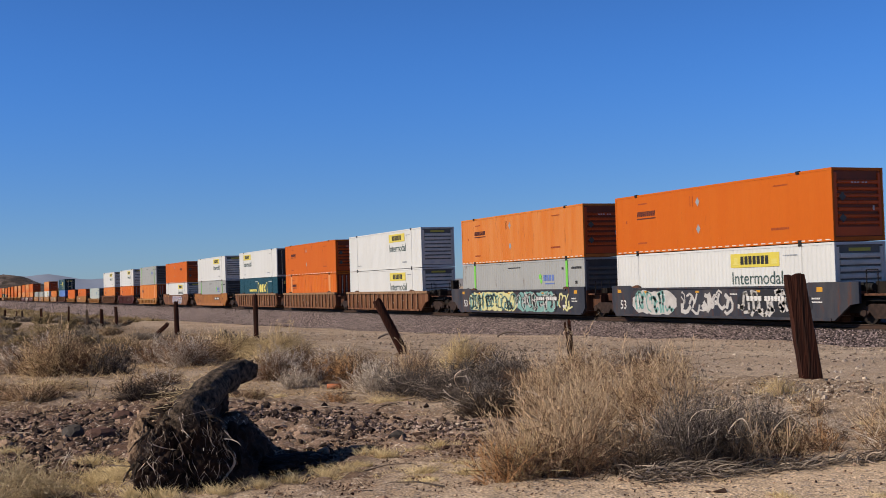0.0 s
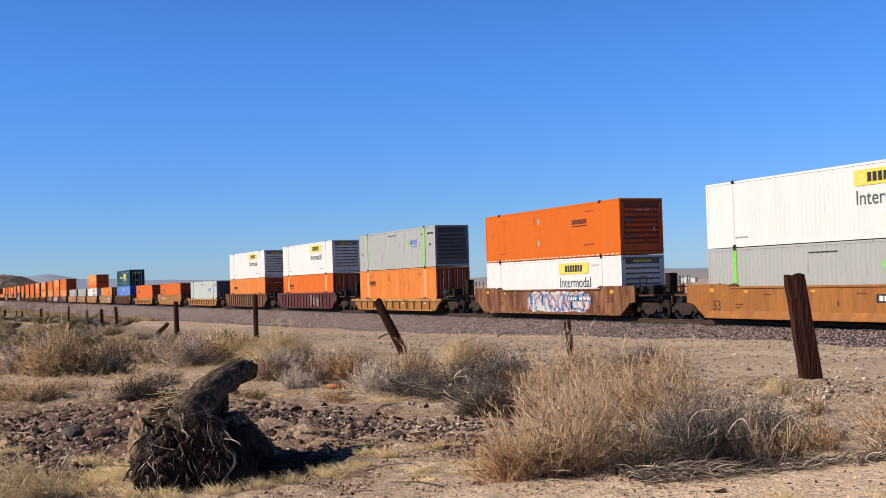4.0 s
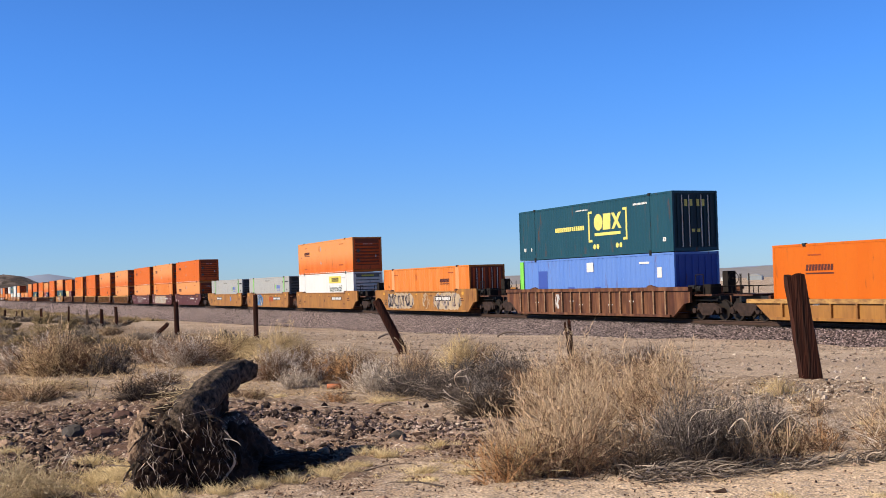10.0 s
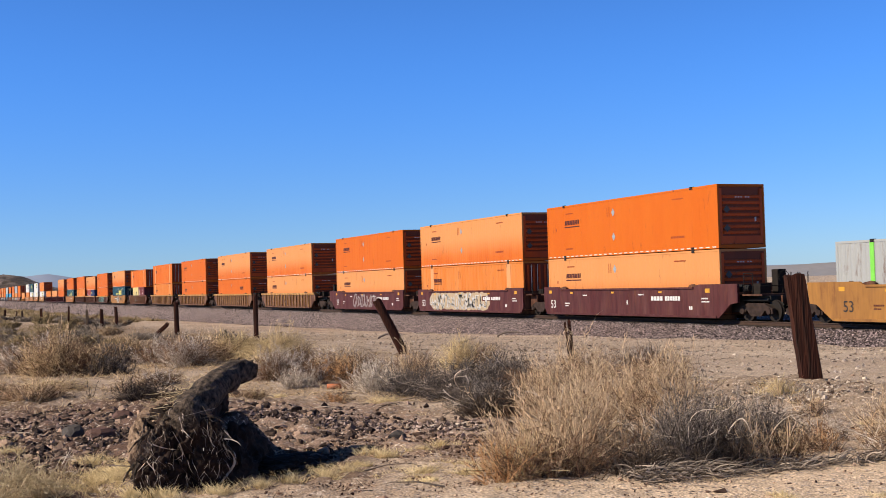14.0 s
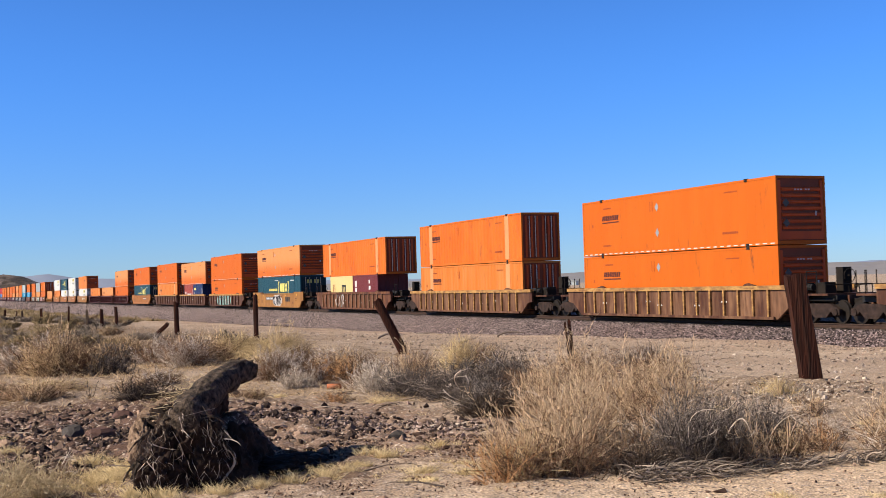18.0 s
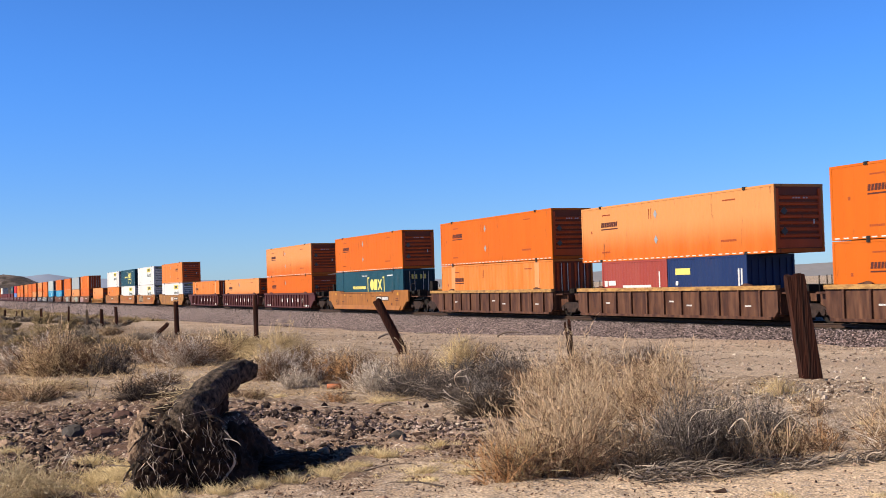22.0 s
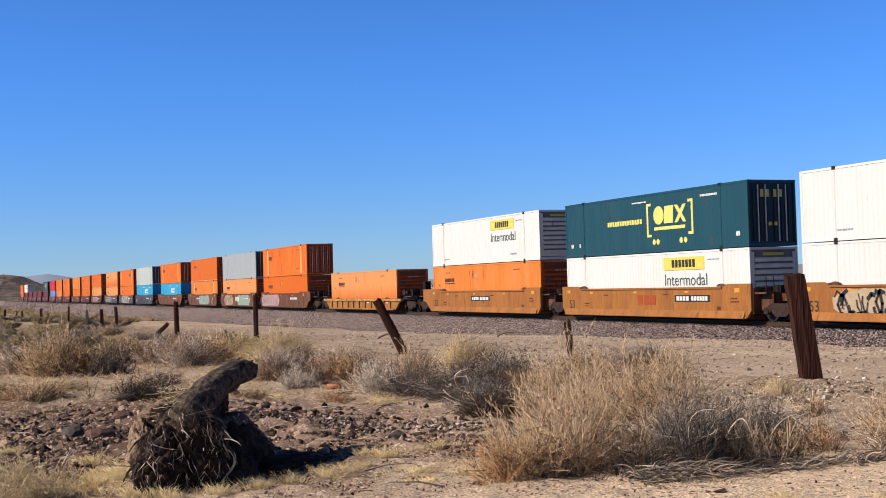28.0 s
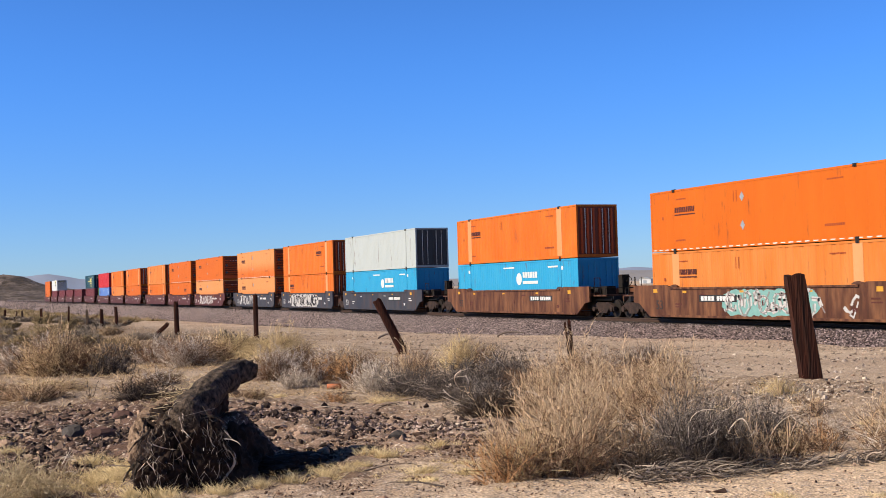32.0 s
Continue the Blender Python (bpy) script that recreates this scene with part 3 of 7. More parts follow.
for k in range(260):
    part("tie", kept("tie", lambda: Shape().box(-0.11, 0.11, -1.3, 1.3, -0.36, -0.172).mesh("tie", M["tie"])), track, at=(-30 - 0.5 * k, random.uniform(-0.03, 0.03), random.uniform(-0.008, 0.006)))


# ---------------------------------------------------------------- hills and distance
def ridge(name, mat, label, pts, rows, depth, rough_amount, seed):
    """A hill or range: heights along a line on the plan, falling to the ground on both sides."""
    rng = np.random.default_rng(seed)
    n = len(pts)
    pts = np.array(pts)
    d = np.gradient(pts[:, :2], axis=0)
    d /= np.linalg.norm(d, axis=1)[:, None]
    side = np.stack([-d[:, 1], d[:, 0]], -1)
    v = []
    for r in range(rows):
        t = r / (rows - 1) * 2 - 1
        fall = (1 - abs(t)) ** 1.25
        bump = rng.normal(0, rough_amount, n)
        bump = np.convolve(np.pad(bump, 2, mode="edge"), np.ones(5) / 5, "valid")
        zz = -6 + (pts[:, 2] + 6) * fall + bump * pts[:, 2] * (0.25 + fall) * (abs(t) < 0.98)
        v.append(np.column_stack([pts[:, :2] + side * depth * t, zz]))
    k = np.arange(rows * n).reshape(rows, n)
    quads = np.stack([k[:-1, :-1], k[:-1, 1:], k[1:, 1:], k[1:, :-1]], -1).reshape(-1, 4)
    return tagged(new(name, array_mesh(name, np.concatenate(v), quads, mat, True)), label, "hill", kind="structure")


def bearing(x_from_axis, far):
    """A point on the plan, far metres off, at that many degrees to the right of the camera's aim."""
    a = YAW - radians(x_from_axis)
    return -math.sin(a) * far, math.cos(a) * far


def skyline(a0, a1, n, far, heights, seed):
    rng = np.random.default_rng(seed)
    az = np.linspace(a0, a1, n)
    h = np.interp(az, *zip(*heights))
    wobble = np.convolve(rng.normal(0, 1, n + 8), np.ones(9) / 9, "valid") * 3
    return [(*bearing(a, far), hh * (1 + 0.05 * w) + 2) for a, hh, w in zip(az, h, wobble)]


ridge("backdrop_range", M["range"], "distant desert mountain range coloured with blue haze",
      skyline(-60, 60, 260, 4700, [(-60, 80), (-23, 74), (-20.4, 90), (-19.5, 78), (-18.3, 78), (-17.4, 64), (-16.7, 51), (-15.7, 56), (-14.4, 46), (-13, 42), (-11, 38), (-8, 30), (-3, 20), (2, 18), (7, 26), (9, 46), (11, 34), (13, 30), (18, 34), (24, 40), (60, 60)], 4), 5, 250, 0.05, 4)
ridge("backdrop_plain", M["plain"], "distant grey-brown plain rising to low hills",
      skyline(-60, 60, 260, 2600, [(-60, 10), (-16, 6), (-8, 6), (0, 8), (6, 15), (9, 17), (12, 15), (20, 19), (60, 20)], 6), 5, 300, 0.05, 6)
ridge("desert_hill", M["hill"], "low eroded desert hill dotted with scrub",
      [(-980 - 40 * math.sin(k / 9), y, float(np.interp(y, [-260, -60, 0, 20, 42, 52, 62, 72, 85, 110, 140], [8, 11, 14, 15, 15.5, 15.5, 13.5, 10, 6, 3, 1])) + 2.0) for k, y in enumerate(np.linspace(-260, 140, 120))], 17, 150, 0.07, 9)


# ---------------------------------------------------------------- containers
LONG, WIDE, HIGH = 16.15, 2.59, 2.896


def wavy_wall(x0, x1, z0, z1, y, depth, pitch, flat, slope=0.12):
    """A corrugated wall in x and z. Its ridges stand at y and its valleys depth behind; flat is the ridges' share of the pitch."""
    s = Shape()
    n = max(1, round((x1 - x0) / pitch))
    step = (x1 - x0) / n
    line = []
    for k in range(n):
        a = x0 + k * step
        line += [(a, y), (a + step * flat, y), (a + step * (flat + slope), y + depth), (a + step * (1 - slope), y + depth)]
    line.append((x1, y))
    s.v = [(a, b, z) for z in (z0, z1) for a, b in line]
    m = len(line)
    s.f = [(k, k + 1, m + k + 1, m + k) for k in range(m - 1)]
    return s


def joined(*shapes):
    s = Shape()
    for other in shapes:
        i = len(s.v)
        s.v += other.v
        s.f += [tuple(i + k for k in f) for f in other.f]
    return s


def text_mesh(text, size, mat):
    """Letters in the plane x, z, facing -y."""
    curve = bpy.data.curves.new("lettering", "FONT")
    curve.body, curve.size, curve.extrude = text, size, 0.003
    ob = new("lettering", curve)
    me = bpy.data.meshes.new_from_object(ob.evaluated_get(bpy.context.evaluated_depsgraph_get()))
    bpy.data.objects.remove(ob)
    me.transform(Matrix.Rotation(radians(90), 4, "X"))
    me.materials.clear()
    me.materials.append(mat)
    return me


def bars(spec, y=-0.004):
    """Flat plates: rows of (x0, x1, z0, z1)."""
    s = Shape()
    for x0, x1, z0, z1 in spec:
        s.box(x0, x1, y, 0.0, z0, z1)
    return s


def block_word(x, z, width, height, count, slant=0.0):
    """A brand word reduced to a row of plain blocks."""
    w = width / count
    s = Shape()
    for k in range(count):
        a = x + k * w
        s.slab([(a, z), (a + w * 0.78, z), (a + w * 0.78 + slant, z + height), (a + slant, z + height)], -0.004, 0)
    return s


# kind: wall paint, wall form, end paint, end form, label
KINDS = {
    "S1": ("orange_deep", "smooth", "end_brown", "slat", "bright orange smooth-sided freight container with a louvred dark end"),
    "S2": ("orange_mid", "faint", "end_brown", "slat", "worn orange smooth-sided freight container with streaked paint"),
    "S3": ("orange_pale", "faint", "end_brown", "slat", "sun-faded pale orange freight container with a louvred end"),
    "R1": ("orange_worn", "ribbed", "end_brown", "vertical", "orange corrugated freight container with pale corner posts"),
    "R2": ("orange_mid", "ribbed", "end_brown", "vertical", "faded orange corrugated freight container with pale posts"),
    "J": ("white", "fine", "end_grey", "slat", "white ribbed freight container with a yellow sign panel"),
    "L": ("white", "fine", "end_black", "vertical", "white ribbed freight container with a yellow sign and dark doors"),
    "G": ("grey", "fine", "end_char", "slat", "light grey ribbed freight container with lime green bands"),
    "P": ("mint", "smooth", "end_char", "slat", "very pale grey-green freight container with muted green bands"),
    "N": ("teal", "fine", "end_teal", "vertical", "dark teal corrugated freight container with a yellow bracketed emblem"),
    "H": ("chalk", "fine", "end_black", "vertical", "chalky pale grey freight container with dark barred doors"),
    "A": ("ash", "smooth", "end_black", "vertical", "plain ash grey freight container with dark barred doors"),
    "B": ("sky_blue", "fine", "sky_blue", "vertical", "sky blue corrugated freight container with a white emblem"),
    "K": ("royal", "ribbed", "royal_dark", "vertical", "royal blue container with darker repainted patches"),
    "E": ("signal_red", "fine", "signal_red", "vertical", "plain red ribbed freight container"),
    "M": ("maroon_box", "fine", "maroon_box", "vertical", "low maroon freight container"),
    "cream": ("cream", "fine", "cream", "vertical", "short cream yellow shipping container with a black emblem"),
    "maroon": ("maroon_box", "fine", "maroon_box", "vertical", "short maroon shipping container with white marks"),
    "brick": ("brick_red", "fine", "brick_red", "vertical", "short brick red shipping container with a white panel"),
    "navy": ("navy", "fine", "navy", "vertical", "short navy blue shipping container with a yellow mark"),
}
WAVES = {"faint": (0.006, 0.31, 0.5, 0.14), "smooth": (0.005, 0.62, 0.93, 0.02), "ribbed": (0.022, 0.46, 0.42, 0.1), "fine": (0.014, 0.27, 0.45, 0.1)}


def side_shape(form, length, high):
    half = length / 2
    depth, pitch, flat, slope = WAVES[form]
    y, z0, z1 = -WIDE / 2 + 0.012, 0.15, high - 0.09
    if form == "ribbed" and length > 14:
        return joined(wavy_wall(-half + 0.12, -6.35, z0, z1, y, depth, pitch, flat, slope), wavy_wall(-5.8, 5.8, z0, z1, y, depth, pitch, flat, slope),
                      wavy_wall(6.35, half - 0.12, z0, z1, y, depth, pitch, flat, slope))
    return wavy_wall(-half + 0.12, half - 0.12, z0, z1, y, depth, pitch, flat, slope)


def frame_shape(length, high):
    half, w, s = length / 2, WIDE / 2, Shape()
    for y0, y1 in ((-w, -w + 0.1), (w - 0.1, w)):
        s.box(-half + 0.12, half - 0.12, y0, y1, 0.0, 0.15)
        s.box(-half + 0.12, half - 0.12, y0, y1, high - 0.09, high)
        for x0, x1 in ((-half, -half + 0.12), (half - 0.12, half)):
            s.box(x0, x1, y0, y1, 0.0, high)
    for x0, x1 in ((-half, -half + 0.12), (half - 0.12, half)):
        s.box(x0, x1, -w + 0.1, w - 0.1, 0.0, 0.16)
        s.box(x0, x1, -w + 0.1, w - 0.1, high - 0.11, high)
    return s


def container(kind, at, length=LONG, high=HIGH, turned=False, signed=True):
    wall, form, end, end_form, label = KINDS[kind]
    half, w = length / 2, WIDE / 2
    root = thing("freight_container", at, label, "container", "containers on the train")
    key = (wall, form, length, high)
    side = kept(("side", key), lambda: side_shape(form, length, high).mesh("side_panel", M[wall]))
    part("side_panel", side, root)
    other = part("side_panel", side, root)
    other.rotation_euler = (0, 0, math.pi)
    part("frame", kept(("frame", key), lambda: frame_shape(length, high).mesh("frame", M[wall])), root)
    part("roof", kept(("roof", key), lambda: Shape().box(-half + 0.1, half - 0.1, -w + 0.09, w - 0.09, high - 0.06, high - 0.02).mesh("roof", M[wall])), root)
    part("floor_pan", kept(("pan", key), lambda: Shape().box(-half + 0.1, half - 0.1, -w + 0.09, w - 0.09, 0.06, 0.14).mesh("floor_pan", M["black"])), root)
    # walls behind slats and ribs are painted darker for the shade between them
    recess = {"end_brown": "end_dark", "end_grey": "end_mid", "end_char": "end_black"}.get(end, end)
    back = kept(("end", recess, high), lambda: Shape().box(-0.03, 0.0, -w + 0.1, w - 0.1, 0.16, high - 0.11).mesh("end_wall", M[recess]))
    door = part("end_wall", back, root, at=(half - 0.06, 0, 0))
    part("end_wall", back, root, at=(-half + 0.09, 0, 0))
    if end_form == "slat":
        top = 0.215 if end == "end_grey" else 0.175
        slat = kept(("slat", end), lambda: Shape().slab([(0, 0.02), (0.06, 0.02), (0.085, 0.06), (0.085, top - 0.05), (0.06, top - 0.01), (0, top)], -w + 0.28, w - 0.28).mesh("slat", M[end]))
        for k in range(7):
            part("slat", slat, door, at=(0.0, 0, 0.62 + 0.27 * k))
        rim = kept(("rim", end), lambda: Shape().box(0, 0.05, -w + 0.11, -w + 0.25, 0.2, 2.7).box(0, 0.05, w - 0.25, w - 0.11, 0.2, 2.7).box(0, 0.05, -w + 0.25, w - 0.25, 0.2, 0.55).mesh("rim", M[end]))
        part("rim", rim, door)
        if wall == "white":
            part("end_sign", kept(("jplate", 0), lambda: Shape().box(0, 0.012, -0.55, 0.55, 2.53, 2.66).mesh("end_sign", M["mark_yellow"])), door, "small yellow plate", at=(0.02, 0, 0))
            part("end_label", kept(("jlabel", 0), lambda: Shape().box(0, 0.006, -0.62, -0.30, 0.30, 0.46).box(0, 0.006, 0.1, 0.55, 0.32, 0.42).mesh("end_label", M["mark_white"])), door, "white label", at=(0.052, 0, 0), kind="stuff")
        if wall.startswith("orange"):
            sign = kept(("endsign", 0), lambda: Shape().box(0, 0.004, -0.13, 0.13, -0.13, 0.13).mesh("grey_patch", M["mark_dim"]))
            for z in (1.75, 0.9):
                part("grey_patch", sign, door, at=(0.088, -0.82, z)).rotation_euler = (math.pi / 4, 0, 0)
            part("data_stencil", kept(("endmarks", 0), lambda: joined(*[Shape().box(0, 0.004, y, y + 0.09, 2.28, 2.34) for y in (-0.35, -0.2, -0.05, 0.2, 0.35)], Shape().box(0, 0.004, 0.7, 0.78, 1.2, 1.4)).mesh("data_stencil", M["mark_white"])), door, at=(0.089, 0, 0), kind="stuff")
    else:
        bar = kept(("bar", end, high), lambda: Shape().slab([(0.0, 0.2), (0.045, 0.2), (0.045, high - 0.2), (0.0, high - 0.2)], -0.06, 0.06).mesh("door_rib", M[end]))
        for k in range(6):
            part("door_rib", bar, door, at=(0.0, -0.95 + 0.38 * k, 0))
        if kind in ("L", "H", "A", "N", "R1", "R2"):
            rod = kept(("rod", end, high), lambda: Shape().tube([(0.07, 0, 0.2), (0.07, 0, high - 0.2)], 0.022, 6).mesh("lock_rod", M["end_grey"]))
            for y in (-0.75, -0.35, 0.35, 0.75):
                part("lock_rod", rod, door, at=(0.0, y, 0))
    casting = kept(("casting", 0), lambda: Shape().box(-0.1, 0.1, -0.02, 0.1, 0.0, 0.13).box(-0.05, 0.05, -0.035, -0.02, 0.03, 0.1).mesh("corner_casting", M["black"]))
    if length > 14:
        for x in (-6.08, 6.08):
            for z in (high - 0.10, -0.015):
                part("corner_casting", casting, root, at=(x, -w - 0.004, z))
    face = -w + 0.008
    if form == "ribbed" and length > 14:
        post = kept(("post", wall, high), lambda: Shape().box(-0.275, 0.275, -0.035, 0.03, 0.15, high - 0.09).mesh("side_post", M["orange_post" if "orange" in wall else wall]))
        for x in (-6.075, 6.075):
            part("side_post", post, root, "pale smooth post", at=(x, -w + 0.036, 0))
    if form == "fine" and length > 14:
        seam = kept(("seam", wall, high), lambda: joined(Shape().box(-0.05, 0.05, -0.016, 0.03, 0.12, high - 0.07), Shape().box(-0.012, 0.012, -0.02, -0.014, 0.3, high - 0.2)).mesh("side_post", M[wall]))
        for x in (-6.1, 6.1):
            part("side_post", seam, root, at=(x, -w + 0.012, 0))
    flip = 9.1 if turned else 0.0
    if kind[0] in "SR" and signed:
        mark = part("brand_mark", kept(("word", flip), lambda: block_word(-6.05 + flip, 1.80, 1.62, 0.25, 9, 0.05).mesh("brand_mark", M["mark_dark"])), root, "dark block marks", at=(0, face, 0), kind="stuff")
        part("underline", kept(("line", flip), lambda: bars([(-6.05 + flip, -4.40 + flip, 1.66, 1.72)]).mesh("underline", M["mark_dark"])), mark)
        part("data_stencil", kept(("data", flip), lambda: joined(block_word(-5.9, 2.40, 0.8, 0.06, 9), block_word(4.5, 2.42, 0.95, 0.06, 10), block_word(4.3, 0.60, 1.15, 0.10, 9), block_word(-6.0, 0.45, 0.8, 0.08, 7), bars([(-7.1, -6.98, 1.52, 1.66), (-1.5, -1.46, 2.0, 2.5), (-1.3, -1.26, 2.0, 2.5)])).mesh("data_stencil", M["mark_red"])), root, at=(0, face, 0), kind="stuff")
    if kind[0] == "S":
        part("reflective_strip", kept(("dash", 0), lambda: bars([(-7.9 + 0.5 * k, -7.62 + 0.5 * k, 0.045, 0.09) for k in range(32)]).mesh("reflective_strip", M["mark_white"])), root, "white dashed strip", at=(0, -w - 0.001, 0), kind="stuff")
        for z in (2.2, 0.95):
            part("grey_patch", kept(("diamond", 0), lambda: Shape().slab([(-0.16, 0), (0, -0.22), (0.16, 0), (0, 0.22)], -0.004, 0).mesh("grey_patch", M["mark_grey"])), root, at=(-0.9, face, z))
    if kind in "JL" and signed:
        x0 = -6.1 if kind == "L" else 1.45
        panel = part("sign_panel", kept(("panel", 0), lambda: bars([(0, 3.3, 2.03, 2.63)], -0.012).mesh("sign_panel", M["mark_yellow"])), root, "yellow sign panel", at=(x0, face, 0))
        part("brand_mark", kept(("panelword", 0), lambda: joined(block_word(0.70, 2.15, 1.95, 0.36, 7)).mesh("brand_mark", M["mark_black"])), panel, at=(0, -0.012, 0), kind="stuff")
        part("emblem", kept(("panelmark", 0), lambda: bars([(0.15, 0.6, 2.14, 2.19), (0.25, 0.5, 2.19, 2.46), (2.8, 3.15, 2.14, 2.36)]).mesh("emblem", M["mark_cream"])), panel, at=(0, -0.012, 0), kind="stuff")
        part("lettering", kept(("inter", 0), lambda: text_mesh("Intermodal", 0.79, M["mark_green"])), root, "dark lettering", at=(x0 + 0.02, face - 0.004, 1.30))
        part("data_stencil", kept(("jdata", 0), lambda: joined(block_word(5.0, 2.44, 0.9, 0.05, 9), block_word(-6.0, 0.38, 0.9, 0.07, 6), block_word(4.2, 0.42, 0.9, 0.10, 7)).mesh("data_stencil", M["mark_grey"])), root, at=(0, face, 0), kind="stuff")
    if kind in "GP":
        band = kept(("band", kind, high), lambda: Shape().box(-0.11, 0.11, -0.014, 0.01, 0.1, high - 0.03).mesh("green_band", M["mark_lime" if kind == "G" else "mark_moss"]))
        for x in (-6.1, 6.1):
            part("green_band", band, root, "narrow green band", at=(x, -w - 0.002, 0))
        part("emblem", kept(("gleaf", 0), lambda: joined(Shape().disc(2.9, 1.95, 0.16, -0.004, 0, 10), Shape().disc(3.02, 1.68, 0.13, -0.004, 0, 10)).mesh("emblem", M["mark_lime"])), root, "green emblem", at=(0, face, 0), kind="stuff")
        part("brand_mark", kept(("gword", 0), lambda: joined(block_word(3.3, 1.70, 1.35, 0.34, 4), bars([(3.5, 4.6, 1.5, 1.58)])).mesh("brand_mark", M["mark_blue"])), root, "blue block marks", at=(0, face, 0), kind="stuff")
        part("data_stencil", kept(("gdata", 0), lambda: joined(block_word(6.6, 2.32, 1.15, 0.12, 10), block_word(7.0, 1.5, 0.28, 0.16, 2), block_word(-7.4, 1.2, 0.26, 0.16, 2), block_word(-1.3, 2.5, 1.7, 0.06, 16), block_word(5.5, 2.3, 0.22, 0.14, 2)).mesh("data_stencil", M["mark_black"])), root, at=(0, face, 0), kind="stuff")
    if kind == "N":
        part("emblem", kept(("nlogo", 0), lambda: joined(bars([(0.1, 0.24, 0.75, 2.4), (0.24, 0.5, 0.75, 0.88), (0.24, 0.5, 2.27, 2.4), (3.86, 4.0, 0.75, 2.4), (3.6, 3.86, 0.75, 0.88), (3.6, 3.86, 2.27, 2.4),
                                                              (0.75, 3.35, 1.06, 1.22)]),
                                                        Shape().disc(1.15, 1.78, 0.45, -0.004, 0, 14), Shape().slab([(1.6, 1.36), (2.35, 1.36), (2.42, 2.2), (1.67, 2.2)], -0.004, 0), Shape().slab([(2.48, 1.36), (2.75, 1.36), (2.98, 1.62), (3.2, 1.36), (3.45, 1.36), (3.12, 1.78), (3.45, 2.2), (3.18, 2.2), (2.98, 1.95), (2.75, 2.2), (2.48, 2.2), (2.83, 1.78)], -0.004, 0), Shape().disc(0.7, 0.5, 0.14, -0.004, 0, 10), Shape().disc(1.05, 0.5, 0.14, -0.004, 0, 10),
                                                        Shape().disc(3.0, 0.5, 0.14, -0.004, 0, 10), Shape().disc(3.35, 0.5, 0.14, -0.004, 0, 10)).mesh("emblem", M["mark_cream"])), root, "yellow bracketed emblem", at=(0, face, 0), kind="stuff")
        part("slogan_mark", kept(("nslogan", 0), lambda: block_word(-3.6, 1.45, 3.3, 0.24, 14).mesh("slogan_mark", M["mark_cream"])), root, at=(0, face, 0), kind="stuff")
        part("data_stencil", kept(("ndata", 0), lambda: joined(block_word(4.6, 2.42, 1.3, 0.10, 11), block_word(-1.2, 2.48, 1.3, 0.07, 12), block_word(-7.5, 0.5, 0.28, 0.2, 2), block_word(-6.6, 0.5, 0.14, 0.2, 1), block_word(7.2, 0.5, 0.28, 0.2, 2)).mesh("data_stencil", M["mark_white"])), root, at=(0, face, 0), kind="stuff")
        for z in (2.15, 0.9):
            part("door_mark", kept(("ndoor", z), lambda: joined(*[Shape().box(0, 0.004, y, y + 0.16, 0, 0.16 if z < 1 else 0.34) for y in ((-0.2, 0.1) if z < 1 else (-0.6, -0.3, 0.1, 0.4))]).mesh("door_mark", M["mark_cream"])), door, at=(0.047, 0, z), kind="stuff")
    if kind == "B":
        part("emblem", kept(("bword", 0), lambda: joined(Shape().disc(0.9, 1.85, 0.36, -0.004, 0, 14), block_word(1.4, 1.9, 1.9, 0.35, 6), bars([(1.4, 3.3, 1.55, 1.72), (-1.2, 0.3, 2.5, 2.58), (4.6, 5.8, 2.45, 2.54), (-6.4, -6.1, 2.3, 2.5), (6.2, 6.4, 2.3, 2.5)])).mesh("emblem", M["mark_white"])), root, "white emblem", at=(0, face, 0), kind="stuff")
    if kind == "K":
        part("green_post", kept(("kpost", high), lambda: Shape().box(-half + 0.02, -half + 0.46, -0.03, 0.02, 0.08, high - 0.06).mesh("green_post", M["mark_lime"])), root, "bright green corner post", at=(0, -w - 0.004, 0))
        part("repaint_patch", kept(("kpatch", 0), lambda: bars([(-6.0, -4.7, 1.25, 2.25), (-3.0, 4.2, 0.25, 1.15), (-2.3, -1.6, 1.15, 1.3), (0.6, 1.2, 1.15, 1.3)], -0.006).mesh("repaint_patch", M["royal_dark"])), root, "darker blue repaint", at=(0, -w + 0.01, 0), kind="stuff")
        part("data_stencil", kept(("kdata", 0), lambda: bars([(-0.2, 0.5, 2.1, 2.6), (5.0, 5.9, 2.4, 2.5), (6.6, 7.0, 1.7, 2.2), (6.6, 7.2, 0.8, 1.2)]).mesh("data_stencil", M["mark_white"])), root, at=(0, face - 0.006, 0), kind="stuff")
    if kind == "cream":
        part("emblem", kept(("cmark", 0), lambda: bars([(0.1, 0.3, 0.9, 1.7), (0.55, 0.75, 0.9, 1.7), (1.0, 1.2, 0.9, 1.7), (0.1, 1.2, 1.7, 1.85), (-0.1, 1.4, 0.75, 0.85)]).mesh("emblem", M["mark_black"])), root, at=(0, face, 0), kind="stuff")
        part("data_stencil", kept(("cdata", 0), lambda: bars([(-1.9, -1.75, 0.4, 1.9), (-2.3, -2.2, 0.4, 1.9)]).mesh("data_stencil", M["mark_red"])), root, at=(0, face, 0), kind="stuff")
    if kind == "maroon":
        part("brand_mark", kept(("mmark", 0), lambda: bars([(-2.5, -2.05, 1.65, 2.15), (-2.5, -2.05, 1.05, 1.55), (-2.5, -2.3, 0.3, 0.95), (0.9, 1.2, 1.9, 2.2), (0.9, 1.3, 1.4, 1.7), (1.0, 1.4, 0.7, 1.0)]).mesh("brand_mark", M["mark_white"])), root, at=(0, face, 0), kind="stuff")
